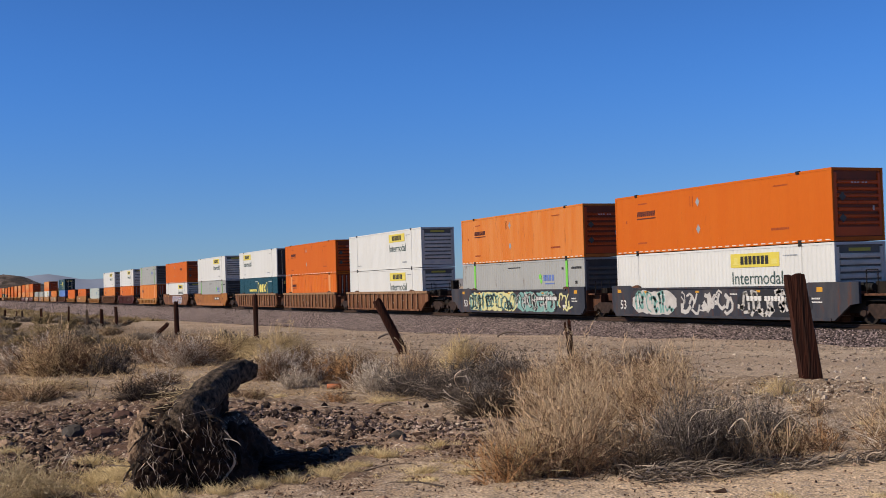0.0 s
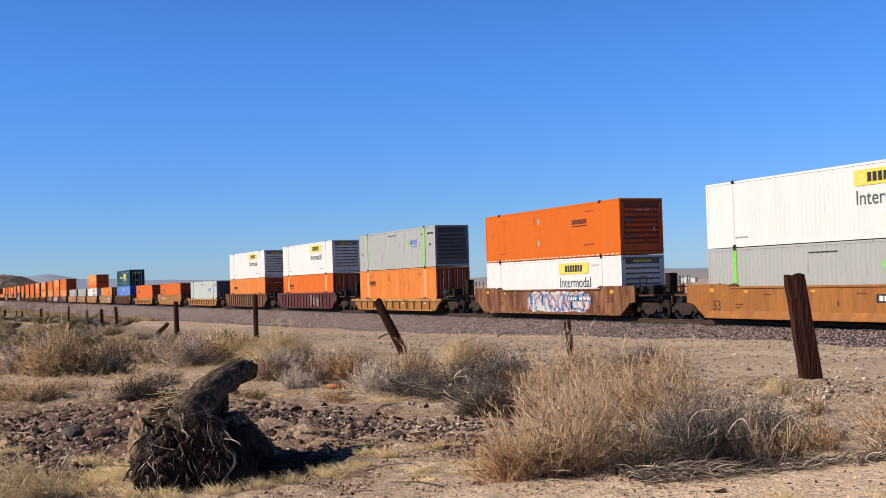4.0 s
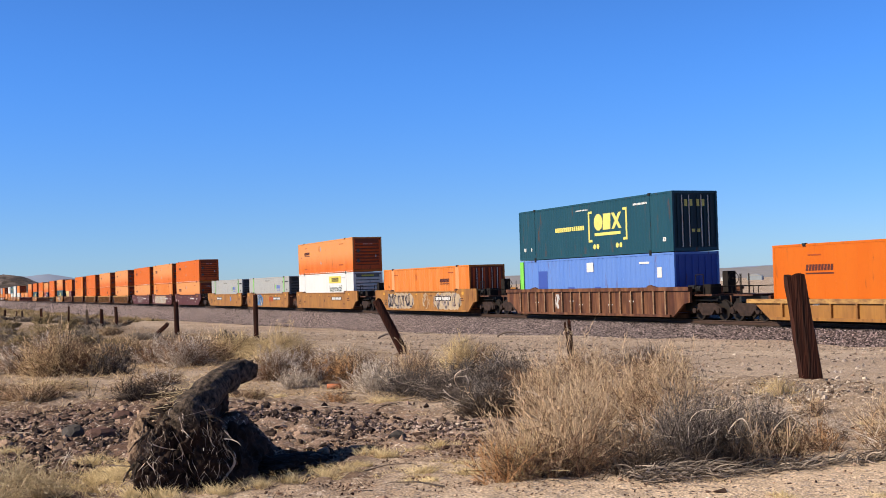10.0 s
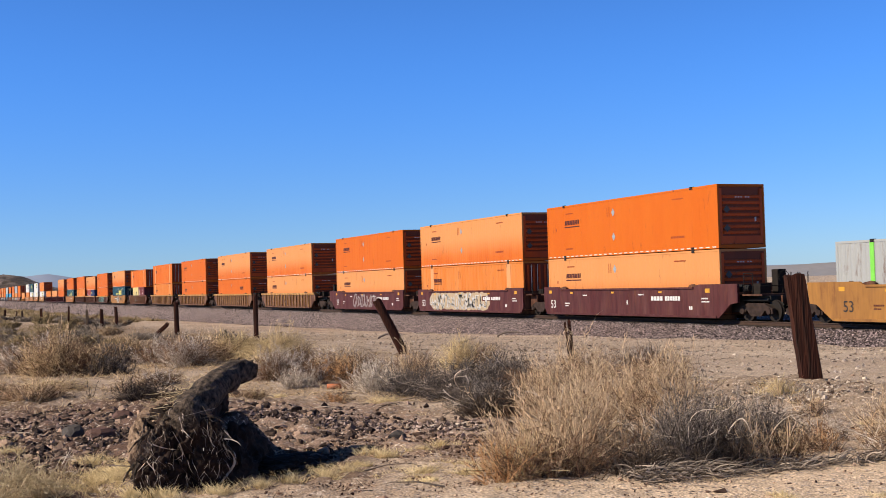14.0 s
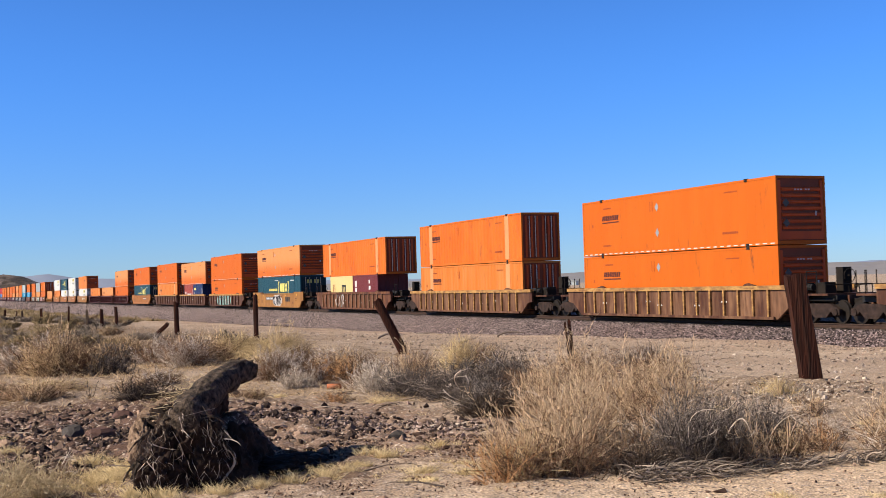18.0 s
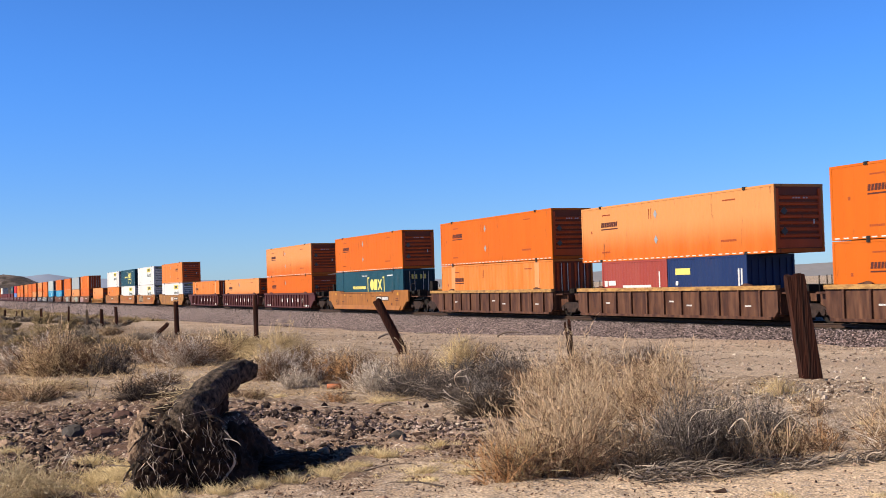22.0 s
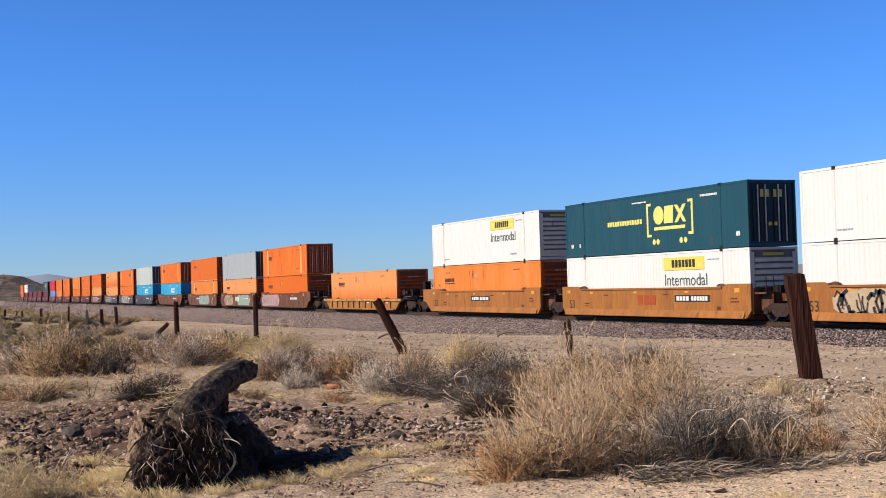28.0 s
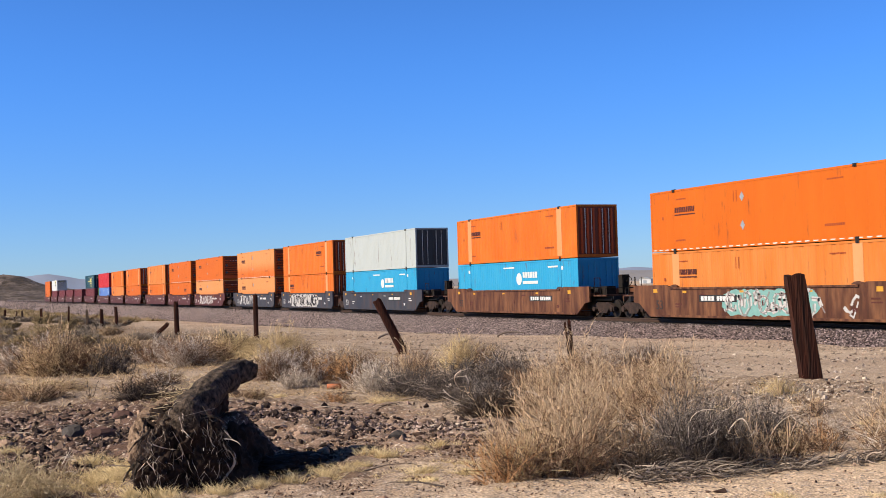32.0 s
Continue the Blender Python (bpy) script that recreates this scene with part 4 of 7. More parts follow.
    if kind == "brick":
        part("white_panel", kept(("rpanel", 0), lambda: bars([(-1.0, 1.6, 1.2, 1.35), (-0.9, -0.3, 0.3, 1.2), (0.0, 0.6, 0.3, 1.2), (0.8, 1.5, 0.3, 1.2), (-2.8, -2.5, 1.3, 1.6), (-2.4, -1.7, 1.35, 1.6), (2.3, 2.4, 0.5, 2.0)]).mesh("white_panel", M["mark_white"])), root, at=(0, face, 0), kind="stuff")
    if kind == "navy":
        part("brand_mark", kept(("vmark", 0), lambda: bars([(-2.4, -1.2, 1.8, 2.1)]).mesh("brand_mark", M["mark_cream"])), root, at=(0, face, 0), kind="stuff")
        part("data_stencil", kept(("vdata", 0), lambda: bars([(-2.4, -2.2, 1.3, 1.5), (2.4, 2.5, 0.5, 2.0), (2.6, 2.7, 0.5, 2.0)]).mesh("data_stencil", M["mark_white"])), root, at=(0, face, 0), kind="stuff")
    return root


# ---------------------------------------------------------------- well cars
CAR_PAINTS = {"slate": "dark slate", "brown": "rusty brown", "rust": "dark rusty brown", "ochre": "ochre brown", "tan": "yellow tan", "dusty": "dusty brown", "maroon": "maroon", "dark": "dark brown"}
CAR_FORMS = {"s": "smooth-sided", "r": "ribbed", "w": "wide-panelled", "b": "closely ribbed", "l": "low-sided"}


def car_outline(form, left, right, z0, z1):
    """The side of a well car: its ends rise over the bogies, less where two cars share one."""
    def end(link):
        return [(8.15, z0), (8.6, z0 + 0.30), (9.05, z0 + 0.62), (9.55, z0 + 0.68)] if link == "c" else [(8.0, z0), (8.32, z0 + 0.35)]
    rise = 0.13 if form == "s" else 0.0
    r, l = end(right), end(left)
    top_r, top_l = r[-1][0], l[-1][0]
    lower = [(-x, z) for x, z in reversed(l)] + r
    upper = [(top_r, z1 + rise), (6.7, z1 + rise), (6.35, z1), (-6.35, z1), (-6.7, z1 + rise), (-top_l, z1 + rise)]
    return lower + upper


def bogie(parent, x):
    b = part("bogie", kept("bolster", lambda: Shape().box(-0.18, 0.18, -0.98, 0.98, 0.42, 0.72).box(-0.5, 0.5, -0.22, 0.22, 0.70, 0.86).mesh("bogie", M["steel"])), parent, at=(x, 0, 0))
    frame_mesh = kept("side_frame", lambda: joined(Shape().slab([(-1.12, 0.36), (-0.80, 0.34), (-0.62, 0.50), (-0.35, 0.24), (0.35, 0.24), (0.62, 0.50), (0.80, 0.34), (1.12, 0.36), (1.10, 0.58), (0.55, 0.80), (-0.55, 0.80), (-1.10, 0.58)], -0.09, 0.09),
                                                Shape().disc(-0.89, 0.46, 0.14, -0.14, 0.1, 12), Shape().disc(0.89, 0.46, 0.14, -0.14, 0.1, 12)).mesh("side_frame", M["bogie"]))
    for y in (-1.02, 1.02):
        part("side_frame", frame_mesh, b, at=(0, y, 0))
    wheels = kept("wheelset", lambda: joined(Shape().disc(0, 0, 0.455, -0.80, -0.70, 24), Shape().disc(0, 0, 0.455, 0.70, 0.80, 24), Shape().disc(0, 0, 0.49, -0.70, -0.67, 24), Shape().disc(0, 0, 0.49, 0.67, 0.70, 24),
                                             Shape().disc(0, 0, 0.085, -1.05, 1.05, 10)).mesh("wheelset", M["wheel"]))
    for dx in (-0.89, 0.89):
        part("wheelset", wheels, b, "worn steel wheels on an axle", at=(dx, 0, 0.458))
    spring = kept("spring", lambda: joined(*[Shape().tube([(dx, -1.02, 0.30), (dx, -1.02, 0.62)], 0.07, 8) for dx in (-0.17, 0.0, 0.17)]).mesh("spring_nest", M["black"]))
    part("spring_nest", spring, b)
    return b


def graffiti(parent, seed, x0, x1, tones, z0=0.20, z1=1.47, y=-1.5):
    """Sprayed lettering that nobody can read: a ragged ground, fat angular strokes on it and thin lines over them."""
    rng = random.Random(seed)

    def stroke(s, pts, t, y0):
        for (xa, za), (xb, zb) in zip(pts, pts[1:]):
            dx, dz = xb - xa, zb - za
            d = max(math.hypot(dx, dz), 1e-6)
            ex, ez = dx / d * t * 0.5, dz / d * t * 0.5
            nx, nz = -dz / d * t, dx / d * t
            i = len(s.v)
            s.v.extend((px, y0, min(max(pz, z0 - 0.03), z1 + 0.03)) for px, pz in ((xa - ex - nx, za - ez - nz), (xb + ex - nx, zb + ez - nz), (xb + ex + nx, zb + ez + nz), (xa - ex + nx, za - ez + nz)))
            s.f.append((i, i + 1, i + 2, i + 3))

    glyphs, x = [], x0 + 0.15
    mid, half = (z0 + z1) / 2, (z1 - z0) / 2 - 0.10
    while x < x1 - 0.15:
        turn, step = rng.uniform(0, 6.28), rng.choice([-1, 1]) * rng.uniform(0.5, 1.1)
        wide, tall = rng.uniform(0.16, 0.36), half * rng.uniform(0.55, 1.0)
        cx, cz = x, mid + rng.uniform(-0.5, 0.5) * (half - tall)
        glyphs.append([(cx + wide * math.cos(turn + step * k) + rng.uniform(-0.07, 0.07), cz + tall * math.sin(turn + step * k) + rng.uniform(-0.07, 0.07)) for k in range(rng.randint(3, 6))])
        x += rng.uniform(0.16, 0.36)
    for layer, tone in enumerate(tones):
        s = Shape()
        y0 = y - 0.004 * (layer + 1)
        if layer == 0 and len(tones) > 1:
            n = max(6, int((x1 - x0) / 0.22))
            i = len(s.v)
            for k in range(n + 1):
                xx = x0 - 0.12 + (x1 - x0 + 0.24) * k / n
                ease = min(1.0, k / 2.5, (n - k) / 2.5)
                mid, half = (z0 + z1) / 2, (z1 - z0) / 2 * (0.35 + 0.65 * ease)
                s.v += [(xx + rng.uniform(-0.07, 0.07), y0, mid - half * rng.uniform(0.78, 1.0)), (xx + rng.uniform(-0.07, 0.07), y0, mid + half * rng.uniform(0.78, 1.0))]
            s.f += [(i + 2 * k, i + 2 * k + 2, i + 2 * k + 3, i + 2 * k + 1) for k in range(n)]
        elif layer < 2:
            for g in glyphs:
                stroke(s, g, rng.uniform(0.03, 0.10), y0)
        else:
            for g in glyphs:
                off = rng.choice([0.11, -0.11])
                stroke(s, [(p + off, q + rng.uniform(-0.03, 0.03)) for p, q in g], 0.022, y0)
                if rng.random() < 0.6:
                    p, q = rng.choice(g)
                    stroke(s, [(p, q), (p + rng.uniform(-0.25, 0.25), q + rng.uniform(-0.3, 0.3)), (p + rng.uniform(-0.3, 0.3), q - rng.uniform(0.0, 0.3))], 0.030, y0)
        part("graffiti", s.mesh("graffiti", M["spray_" + tone]), parent, f"{tone} spray paint", kind="stuff")


def well_car(form, paint, left, right, at, slide=0.0):
    mat = M["car_" + paint]
    z0, z1 = 0.15, {"s": 1.53, "l": 0.88}.get(form, 1.44)
    group = "well cars of the train"
    root = thing("well_car", at, f"{CAR_PAINTS[paint]} {CAR_FORMS[form]} railway well car carrying containers", "railway car", group)
    key = (form, paint, left, right)
    outline = car_outline(form, left, right, z0, z1)
    xr, xl = (9.55 if right == "c" else 8.32), (-9.55 if left == "c" else -8.32)
    wall = kept(("carside", key), lambda: Shape().slab(outline, -0.06, 0.06).mesh("side_wall", mat))
    for y in (-1.44, 1.44):
        part("side_wall", wall, root, at=(0, y, 0))
    if form == "s":
        lip = kept(("lip", key), lambda: joined(Shape().box(-6.3, 6.3, -0.05, 0.06, z1 - 0.07, z1 + 0.012), Shape().box(-8.0, 8.0, -0.035, 0.06, z0 - 0.012, z0 + 0.09)).mesh("edge_lip", mat))
        for y in (-1.50, 1.50):
            part("edge_lip", lip, root, at=(0, y, 0))
        if paint == "ochre":
            flange = kept("flange", lambda: Shape().slab([(-0.12, 0.14), (-0.12, 0.18), (-0.004, 0.47), (0.02, 0.47), (0.02, 0.14)], -7.9, 7.9).mesh("sloping_flange", mat))
            part("sloping_flange", flange, root, at=(0, -1.50, 0)).rotation_euler = (0, 0, math.pi / 2)
        size_mark = kept(("fifty", paint), lambda: text_mesh("53", 0.62, M["mark_white" if paint in ("slate", "maroon") else "mark_black"]))
        part("lettering", size_mark, root, "painted size number", at=(-7.55, -1.506, 0.5))
        part("number_mark", kept(("reporting", paint), lambda: joined(bars([(2.6, 5.4, 0.86, 1.18)])).mesh("number_mark", M["mark_black" if paint != "maroon" else "car_maroon"])), root, at=(slide, -1.501, 0))
        part("number_stencil", kept(("reportbars", 0), lambda: joined(block_word(2.75, 0.92, 1.05, 0.2, 4), block_word(3.95, 0.92, 1.3, 0.2, 6)).mesh("number_stencil", M["mark_white"])), root, at=(slide, -1.5055, 0), kind="stuff")
        part("data_stencil", kept(("carwords", paint), lambda: joined(block_word(-5.9, 0.72, 0.55, 0.07, 5), block_word(-5.9, 0.60, 0.4, 0.05, 4), block_word(-3.9, 1.16, 0.45, 0.06, 4), block_word(0.5, 0.72, 0.12, 0.22, 1), block_word(1.6, 1.18, 0.5, 0.06, 5),
                                                           block_word(6.9, 0.98, 0.5, 0.07, 5), block_word(6.9, 0.84, 0.62, 0.06, 6), block_word(5.9, 0.50, 0.3, 0.16, 2)).mesh("data_stencil", M["mark_white" if paint in ("slate", "maroon") else "mark_dark"])), root, at=(0, -1.5015, 0), kind="stuff")
        part("data_stencil", kept(("cardata", 0), lambda: bars([(-7.75, -7.42, 1.30, 1.47), (-5.3, -5.0, 1.27, 1.38), (-1.0, -0.72, 1.28, 1.37), (3.4, 3.68, 1.28, 1.37), (7.2, 7.54, 1.28, 1.47)]).mesh("data_stencil", M["mark_amber"])), root, "small yellow reflectors", at=(0, -1.501, 0), kind="stuff")
    else:
        chord_paint = {"dark": "car_chord", "dusty": "car_chord", "tan": "car_chord", "brown": "car_pale", "rust": "car_rust"}.get(paint, "car_" + paint)
        chord = kept(("chord", key), lambda: Shape().box(xl, xr, -0.13, 0.12, z1 - 0.06, z1 + 0.12).mesh("top_chord", M[chord_paint]))
        sill = kept(("sill", key), lambda: Shape().box(-8.0, 8.0, -0.10, 0.06, z0 - 0.02, z0 + 0.10).mesh("bottom_chord", mat))
        for y, flip in ((-1.46, 1), (1.46, -1)):
            c = part("top_chord", chord, root, at=(0, y, 0))
            d = part("bottom_chord", sill, root, at=(0, y * 1.03, 0))
            d.scale = (1, flip, 1)
            c.scale = (1, flip, 1)
        gap = {"r": 1.02, "w": 1.45, "b": 0.93, "l": 1.45}[form]
        # lighter rib paint: dust, plus the sun that the ribs catch
        rib_paint = {"dusty": "car_chord", "rust": "car_pale", "brown": "car_pale", "maroon": "car_maroon_pale" if form == "r" else "car_maroon"}.get(paint, "car_" + paint)
        rib = kept(("rib", z1, rib_paint), lambda: Shape().box(-0.05, 0.05, -0.10, 0.0, z0 + 0.08, z1 - 0.06).mesh("rib", M[rib_paint]))
        n = int(15.6 / gap)
        for k in range(n + 1):
            part("rib", rib, root, at=((k - n / 2) * gap, -1.5, 0))
        far_ribs = kept(("farribs", form, paint), lambda: joined(*[Shape().box((k - n / 2) * gap - 0.045, (k - n / 2) * gap + 0.045, 1.5, 1.6, z0 + 0.08, z1 - 0.06) for k in range(n + 1)]).mesh("far_ribs", mat))
        part("rib_row", far_ribs, root, kind="stuff")
        if form == "b":
            part("data_stencil", kept(("bdata", 0), lambda: joined(bars([(-7.2, -5.6, 0.26, 0.42), (6.0, 7.6, 0.26, 0.42)]), *[block_word(-7.0 + 0.93 * k, 0.62 + 0.1 * (k % 3), 0.5, 0.09, 5) for k in (0, 2, 5, 6, 11, 14)], *[block_word(-7.0 + 0.93 * k, 0.84, 0.4, 0.06, 4) for k in (0, 6, 13, 14)], *[bars([(x, x + 0.34, 0.66, 1.02)]) for x in (-1.7, 0.2, 2.0, 3.9)]).mesh("data_stencil", M["mark_white"])), root, "white stencilled marks", at=(0, -1.501, 0), kind="stuff")
            part("lettering", kept(("fifty_b", 0), lambda: text_mesh("53", 0.6, M["mark_white"])), root, "painted size number", at=(5.15, -1.503, 0.62))
        else:
            part("data_stencil", kept(("rdata", form), lambda: joined(*[block_word(-6.9 + gap * k, 0.66 + 0.09 * (k % 3), 0.42, 0.07, 5) for k in (1, 5, 6, 9, 11) if gap * k < 14]).mesh("data_stencil", M["mark_white"])), root, "worn white stencilled marks", at=(0, -1.501, 0), kind="stuff")
    # two dark beams are added below the floor for the shade under it
    part("well_floor", kept(("floor", 0), lambda: joined(Shape().box(-8.1, 8.1, -1.38, -0.9, 0.24, 0.33), Shape().box(-8.1, 8.1, 0.9, 1.38, 0.24, 0.33), Shape().box(-8.1, 8.1, 0.5, 0.62, 0.03, 0.24), Shape().box(-8.1, 8.1, -0.62, -0.5, 0.05, 0.24), *[Shape().box(x - 0.2, x + 0.2, -0.9, 0.9, 0.24, 0.33) for x in (-7.9, -6, -3, 0, 3, 6, 7.9)]).mesh("well_floor", M["car_dark"])), root)
    guide = kept(("guide", 0), lambda: Shape().slab([(-0.40, 0), (0.36, 0), (0.36, 0.05), (0.20, 0.11), (0.08, 0.13), (-0.05, 0.10), (-0.40, 0.04)], -0.05, 0.08).mesh("container_guide", M["car_dark"]))
    for x, turn in ((-6.2, 1), (6.2, -1)):
        g = part("container_guide", guide, root, at=(x, -1.40, z1 + (0.10 if form != "s" else 0.02)))
        g.scale = (turn, 1, 1)
    for sign, link in ((1, right), (-1, left)):
        low = 0.36 if form == "l" else 0.0
        if link == "c":
            deck = kept(("deck", form == "l"), lambda: joined(Shape().box(8.25, 9.55, -1.38, 1.38, 1.18 - low, 1.30 - low), Shape().box(8.2, 8.35, -1.38, 1.38, 0.35, 1.5 - low), Shape().box(9.4, 11.1, -0.32, 0.32, 0.72, 1.12),
                                                      Shape().box(9.55, 10.9, -1.25, 1.25, 1.12, 1.2)).mesh("end_deck", M["car_dark"]))
            gear = kept("underframe", lambda: joined(Shape().box(8.4, 9.3, -0.95, 0.95, 0.42, 1.1), Shape().box(9.4, 11.0, -0.85, 0.85, 0.86, 1.12), Shape().tube([(9.2, -0.95, 0.95), (11.0, -0.95, 0.95)], 0.06, 8), Shape().box(9.0, 9.5, -1.2, -0.7, 1.3, 1.62), Shape().tube([(8.9, -1.05, 1.45), (9.9, -1.05, 1.45)], 0.14, 10),
                                                           Shape().tube([(11.0, -0.3, 0.85), (11.3, -0.35, 0.62), (11.6, -0.3, 0.78)], 0.03, 6)).mesh("underframe", M["black"]))
            end = part("end_deck", deck, root)
            end.rotation_euler = (0, 0, 0 if sign > 0 else math.pi)
            part("underframe", gear, end, "dark brake gear under the deck")
            part("coupler", kept("coupler", lambda: joined(Shape().box(11.1, 11.65, -0.09, 0.09, 0.78, 0.98), Shape().box(11.5, 11.78, -0.2, 0.14, 0.72, 1.04)).mesh("coupler", M["steel"])), end)
            rails = kept("handrail", lambda: joined(*[Shape().tube([(x, y, 1.2), (x, y, 2.1)], 0.022, 6) for x in (9.75, 10.35) for y in (-1.28, 1.28)], Shape().tube([(9.75, -1.28, 2.1), (10.35, -1.28, 2.1)], 0.02, 6),
                                                   Shape().tube([(10.75, -1.2, 1.55), (10.75, 1.2, 1.55)], 0.02, 6), *[Shape().tube([(10.75, y, 1.2), (10.75, y, 1.55)], 0.02, 6) for y in (-1.2, 0, 1.2)]).mesh("handrail", M["steel"]))
            part("handrail", rails, end)
            if sign > 0:
                wheel = kept("brakewheel", lambda: joined(Shape().box(9.85, 10.25, 0.15, 0.6, 1.2, 2.25), Shape().tube([(10.25, 0.4, 1.9), (10.36, 0.4, 1.9)], 0.03, 6), Shape().tube([(10.36, 0.4 + 0.28 * math.cos(a * 0.5236), 1.9 + 0.28 * math.sin(a * 0.5236)) for a in range(13)], 0.02, 5),
                                                           Shape().box(9.8, 10.4, -0.9, -0.35, 1.2, 1.65)).mesh("brake_stand", M["steel"]))
                part("brake_stand", wheel, end)
            bogie(root, sign * 10.275)
        else:
            deck = kept(("adeck", paint), lambda: joined(Shape().box(8.2, 8.35, -1.38, 1.38, 0.35, 1.45), Shape().box(8.32, 9.6, -0.55, 0.55, 0.88, 1.2), Shape().box(8.32, 9.1, -1.3, 1.3, 1.2, 1.28), Shape().box(8.34, 9.2, -1.0, 1.0, 0.5, 1.2)).mesh("articulated_end", M["car_dark"]))
            end = part("articulated_end", deck, root)
            end.rotation_euler = (0, 0, 0 if sign > 0 else math.pi)
            part("handrail", kept("arail", lambda: joined(*[Shape().tube([(9.0, y, 1.25), (9.0, y, 1.95)], 0.022, 6) for y in (-1.2, -0.8, 0.8, 1.2)], Shape().box(8.7, 9.2, -0.6, 0.6, 1.28, 1.55)).mesh("handrail", M["steel"])), end)
            if sign > 0:
                bogie(root, 9.75)
    return root


# ---------------------------------------------------------------- the train
# near end along the train, form and paint of the car, link to the car behind, upper and lower container
TRAIN = [
    (416.5, "s slate a S1 J"), (397.0, "s slate c S2 G"), (373.7, "r brown a J J"), (353.8, "r brown a S1 R1"), (334.4, "r brown c L N"), (311.0, "s ochre c J G"),
    (287.4, "s brown c S1t J"), (262.9, "l tan c G R2"), (239.5, "r maroon c J R1"), (216.1, "r rust c J S2"), (192.6, "l tan c - P"), (169.1, "s tan c - S1"),
    (145.5, "l tan c - S1"), (122.1, "r rust c N K"), (98.5, "s tan c - R2t"), (75.0, "s tan a S3 J"), (55.4, "s tan a - G"), (35.95, "s tan c - G"),
    (12.3, "s maroon a S1 S3"), (-7.05, "s maroon a S3 R2"), (-26.7, "s maroon c S1 S3"), (-50.2, "r dusty c S3 S3"), (-73.6, "r dusty c S3 S1t"), (-97.0, "r dusty c S1 S1"),
    (-120.5, "r dusty c R1 R2"), (-143.85, "r rust c R1 cm"), (-167.45, "s tan c S3 N"), (-190.95, "w dark a S1 S1"), (-210.5, "w dark a S3 rn"), (-230.05, "w dark c S1 R2"),
    (-253.6, "s ochre c S1 N"), (-277.05, "b maroon a S3 S1"), (-296.6, "b maroon a - S3"), (-316.1, "b maroon c - R2"), (-339.4, "s tan c S2t J"), (-362.75, "s ochre a J J"),
    (-382.3, "s ochre a N J"), (-401.6, "s ochre c J S2"), (-425.0, "l tan c - S3"), (-448.5, "s rust a R1 S1"), (-467.8, "s rust a A S3"), (-487.1, "s rust c S1 R2"),
    (-510.6, "s rust c R1 B"), (-534.3, "s slate a H B"), (-553.9, "s slate a R1t R1"), (-573.5, "s slate c S3 S3"), (-597.2, "s maroon a S1 S3"), (-616.7, "s maroon a S1 S1t"),
    (-636.2, "s maroon c R2 R1"), (-659.7, "s maroon a R1 S1"), (-679.2, "s maroon a R1 S2"), (-698.7, "s maroon c E K"), (-722.3, "s maroon c N M"), (-745.8, "s maroon a - M"),
    (-765.3, "s maroon a - M"), (-784.8, "s maroon c - M"), (-806.0, "s maroon c J M"), (-828.0, "s maroon c S1 S1"),
]
SPRAYED = {
    0: [(-6.2, -2.6, ["spray_white", "spray_teal"]), (-2.4, 1.6, ["spray_white"]), (2.2, 6.8, ["spray_black", "spray_white"])],
    1: [(-6.6, 0.2, ["spray_yellow", "spray_teal", "spray_black"]), (0.2, 5.2, ["spray_teal", "spray_black", "spray_white"]), (5.6, 6.9, ["spray_yellow"])],
    6: [(-2.0, 5.0, ["spray_white", "spray_pink", "spray_blue"])],
    8: [(1.0, 4.6, ["spray_grey"])],
    13: [(-3.6, -2.6, ["spray_white"])],
    14: [(-6.6, -1.5, ["spray_faded", "spray_grey", "spray_black"]), (0.2, 1.6, ["spray_faded"]), (2.6, 7.0, ["spray_faded", "spray_grey"])],
    16: [(-4.6, -1.6, ["spray_blue", "spray_black", "spray_white"])],
    19: [(-6.0, 3.6, ["spray_faded", "spray_white"])],
    20: [(-3.0, 2.8, ["spray_grey"])],
    25: [(-4.0, -1.8, ["spray_white"])],
    26: [(-1.2, 2.0, ["spray_white", "spray_black"])],
    27: [(-4.0, 3.2, ["spray_teal", "spray_white", "spray_black"])],
    35: [(-6.0, -2.0, ["spray_faded", "spray_black"])],
    39: [(-8.0, -1.4, ["spray_pink", "spray_faded", "spray_violet"])],
    40: [(-6.4, -2.2, ["spray_faded", "spray_grey"]), (0.0, 5.8, ["spray_teal", "spray_faded"])],
    41: [(-2.2, 4.0, ["spray_teal", "spray_white", "spray_grey"]), (5.4, 6.4, ["spray_white"])],
    44: [(-5.0, 4.0, ["spray_white", "spray_black"])],
    45: [(-6.4, 1.0, ["spray_white"])],
    46: [(-5.0, 3.0, ["spray_white"])],
}
SIDE_BRANDS = {16: (1.1, "mark_red"), 26: (3.4, "mark_black"), 36: (-0.6, "mark_red"), 35: (6.0, "mark_red"), 34: (0.4, "mark_white"), 40: (-0.9, "mark_white")}
NUMBER_SLIDE = {37: -3.9, 11: -7.8, 17: -7.0, 26: -6.6, 41: -6.6}          # cars whose number stands nearer their rear
SPEED = 28.34
FLOOR_Z = 0.33
MOVING = []          # each thing of the train with its place at sixteen seconds

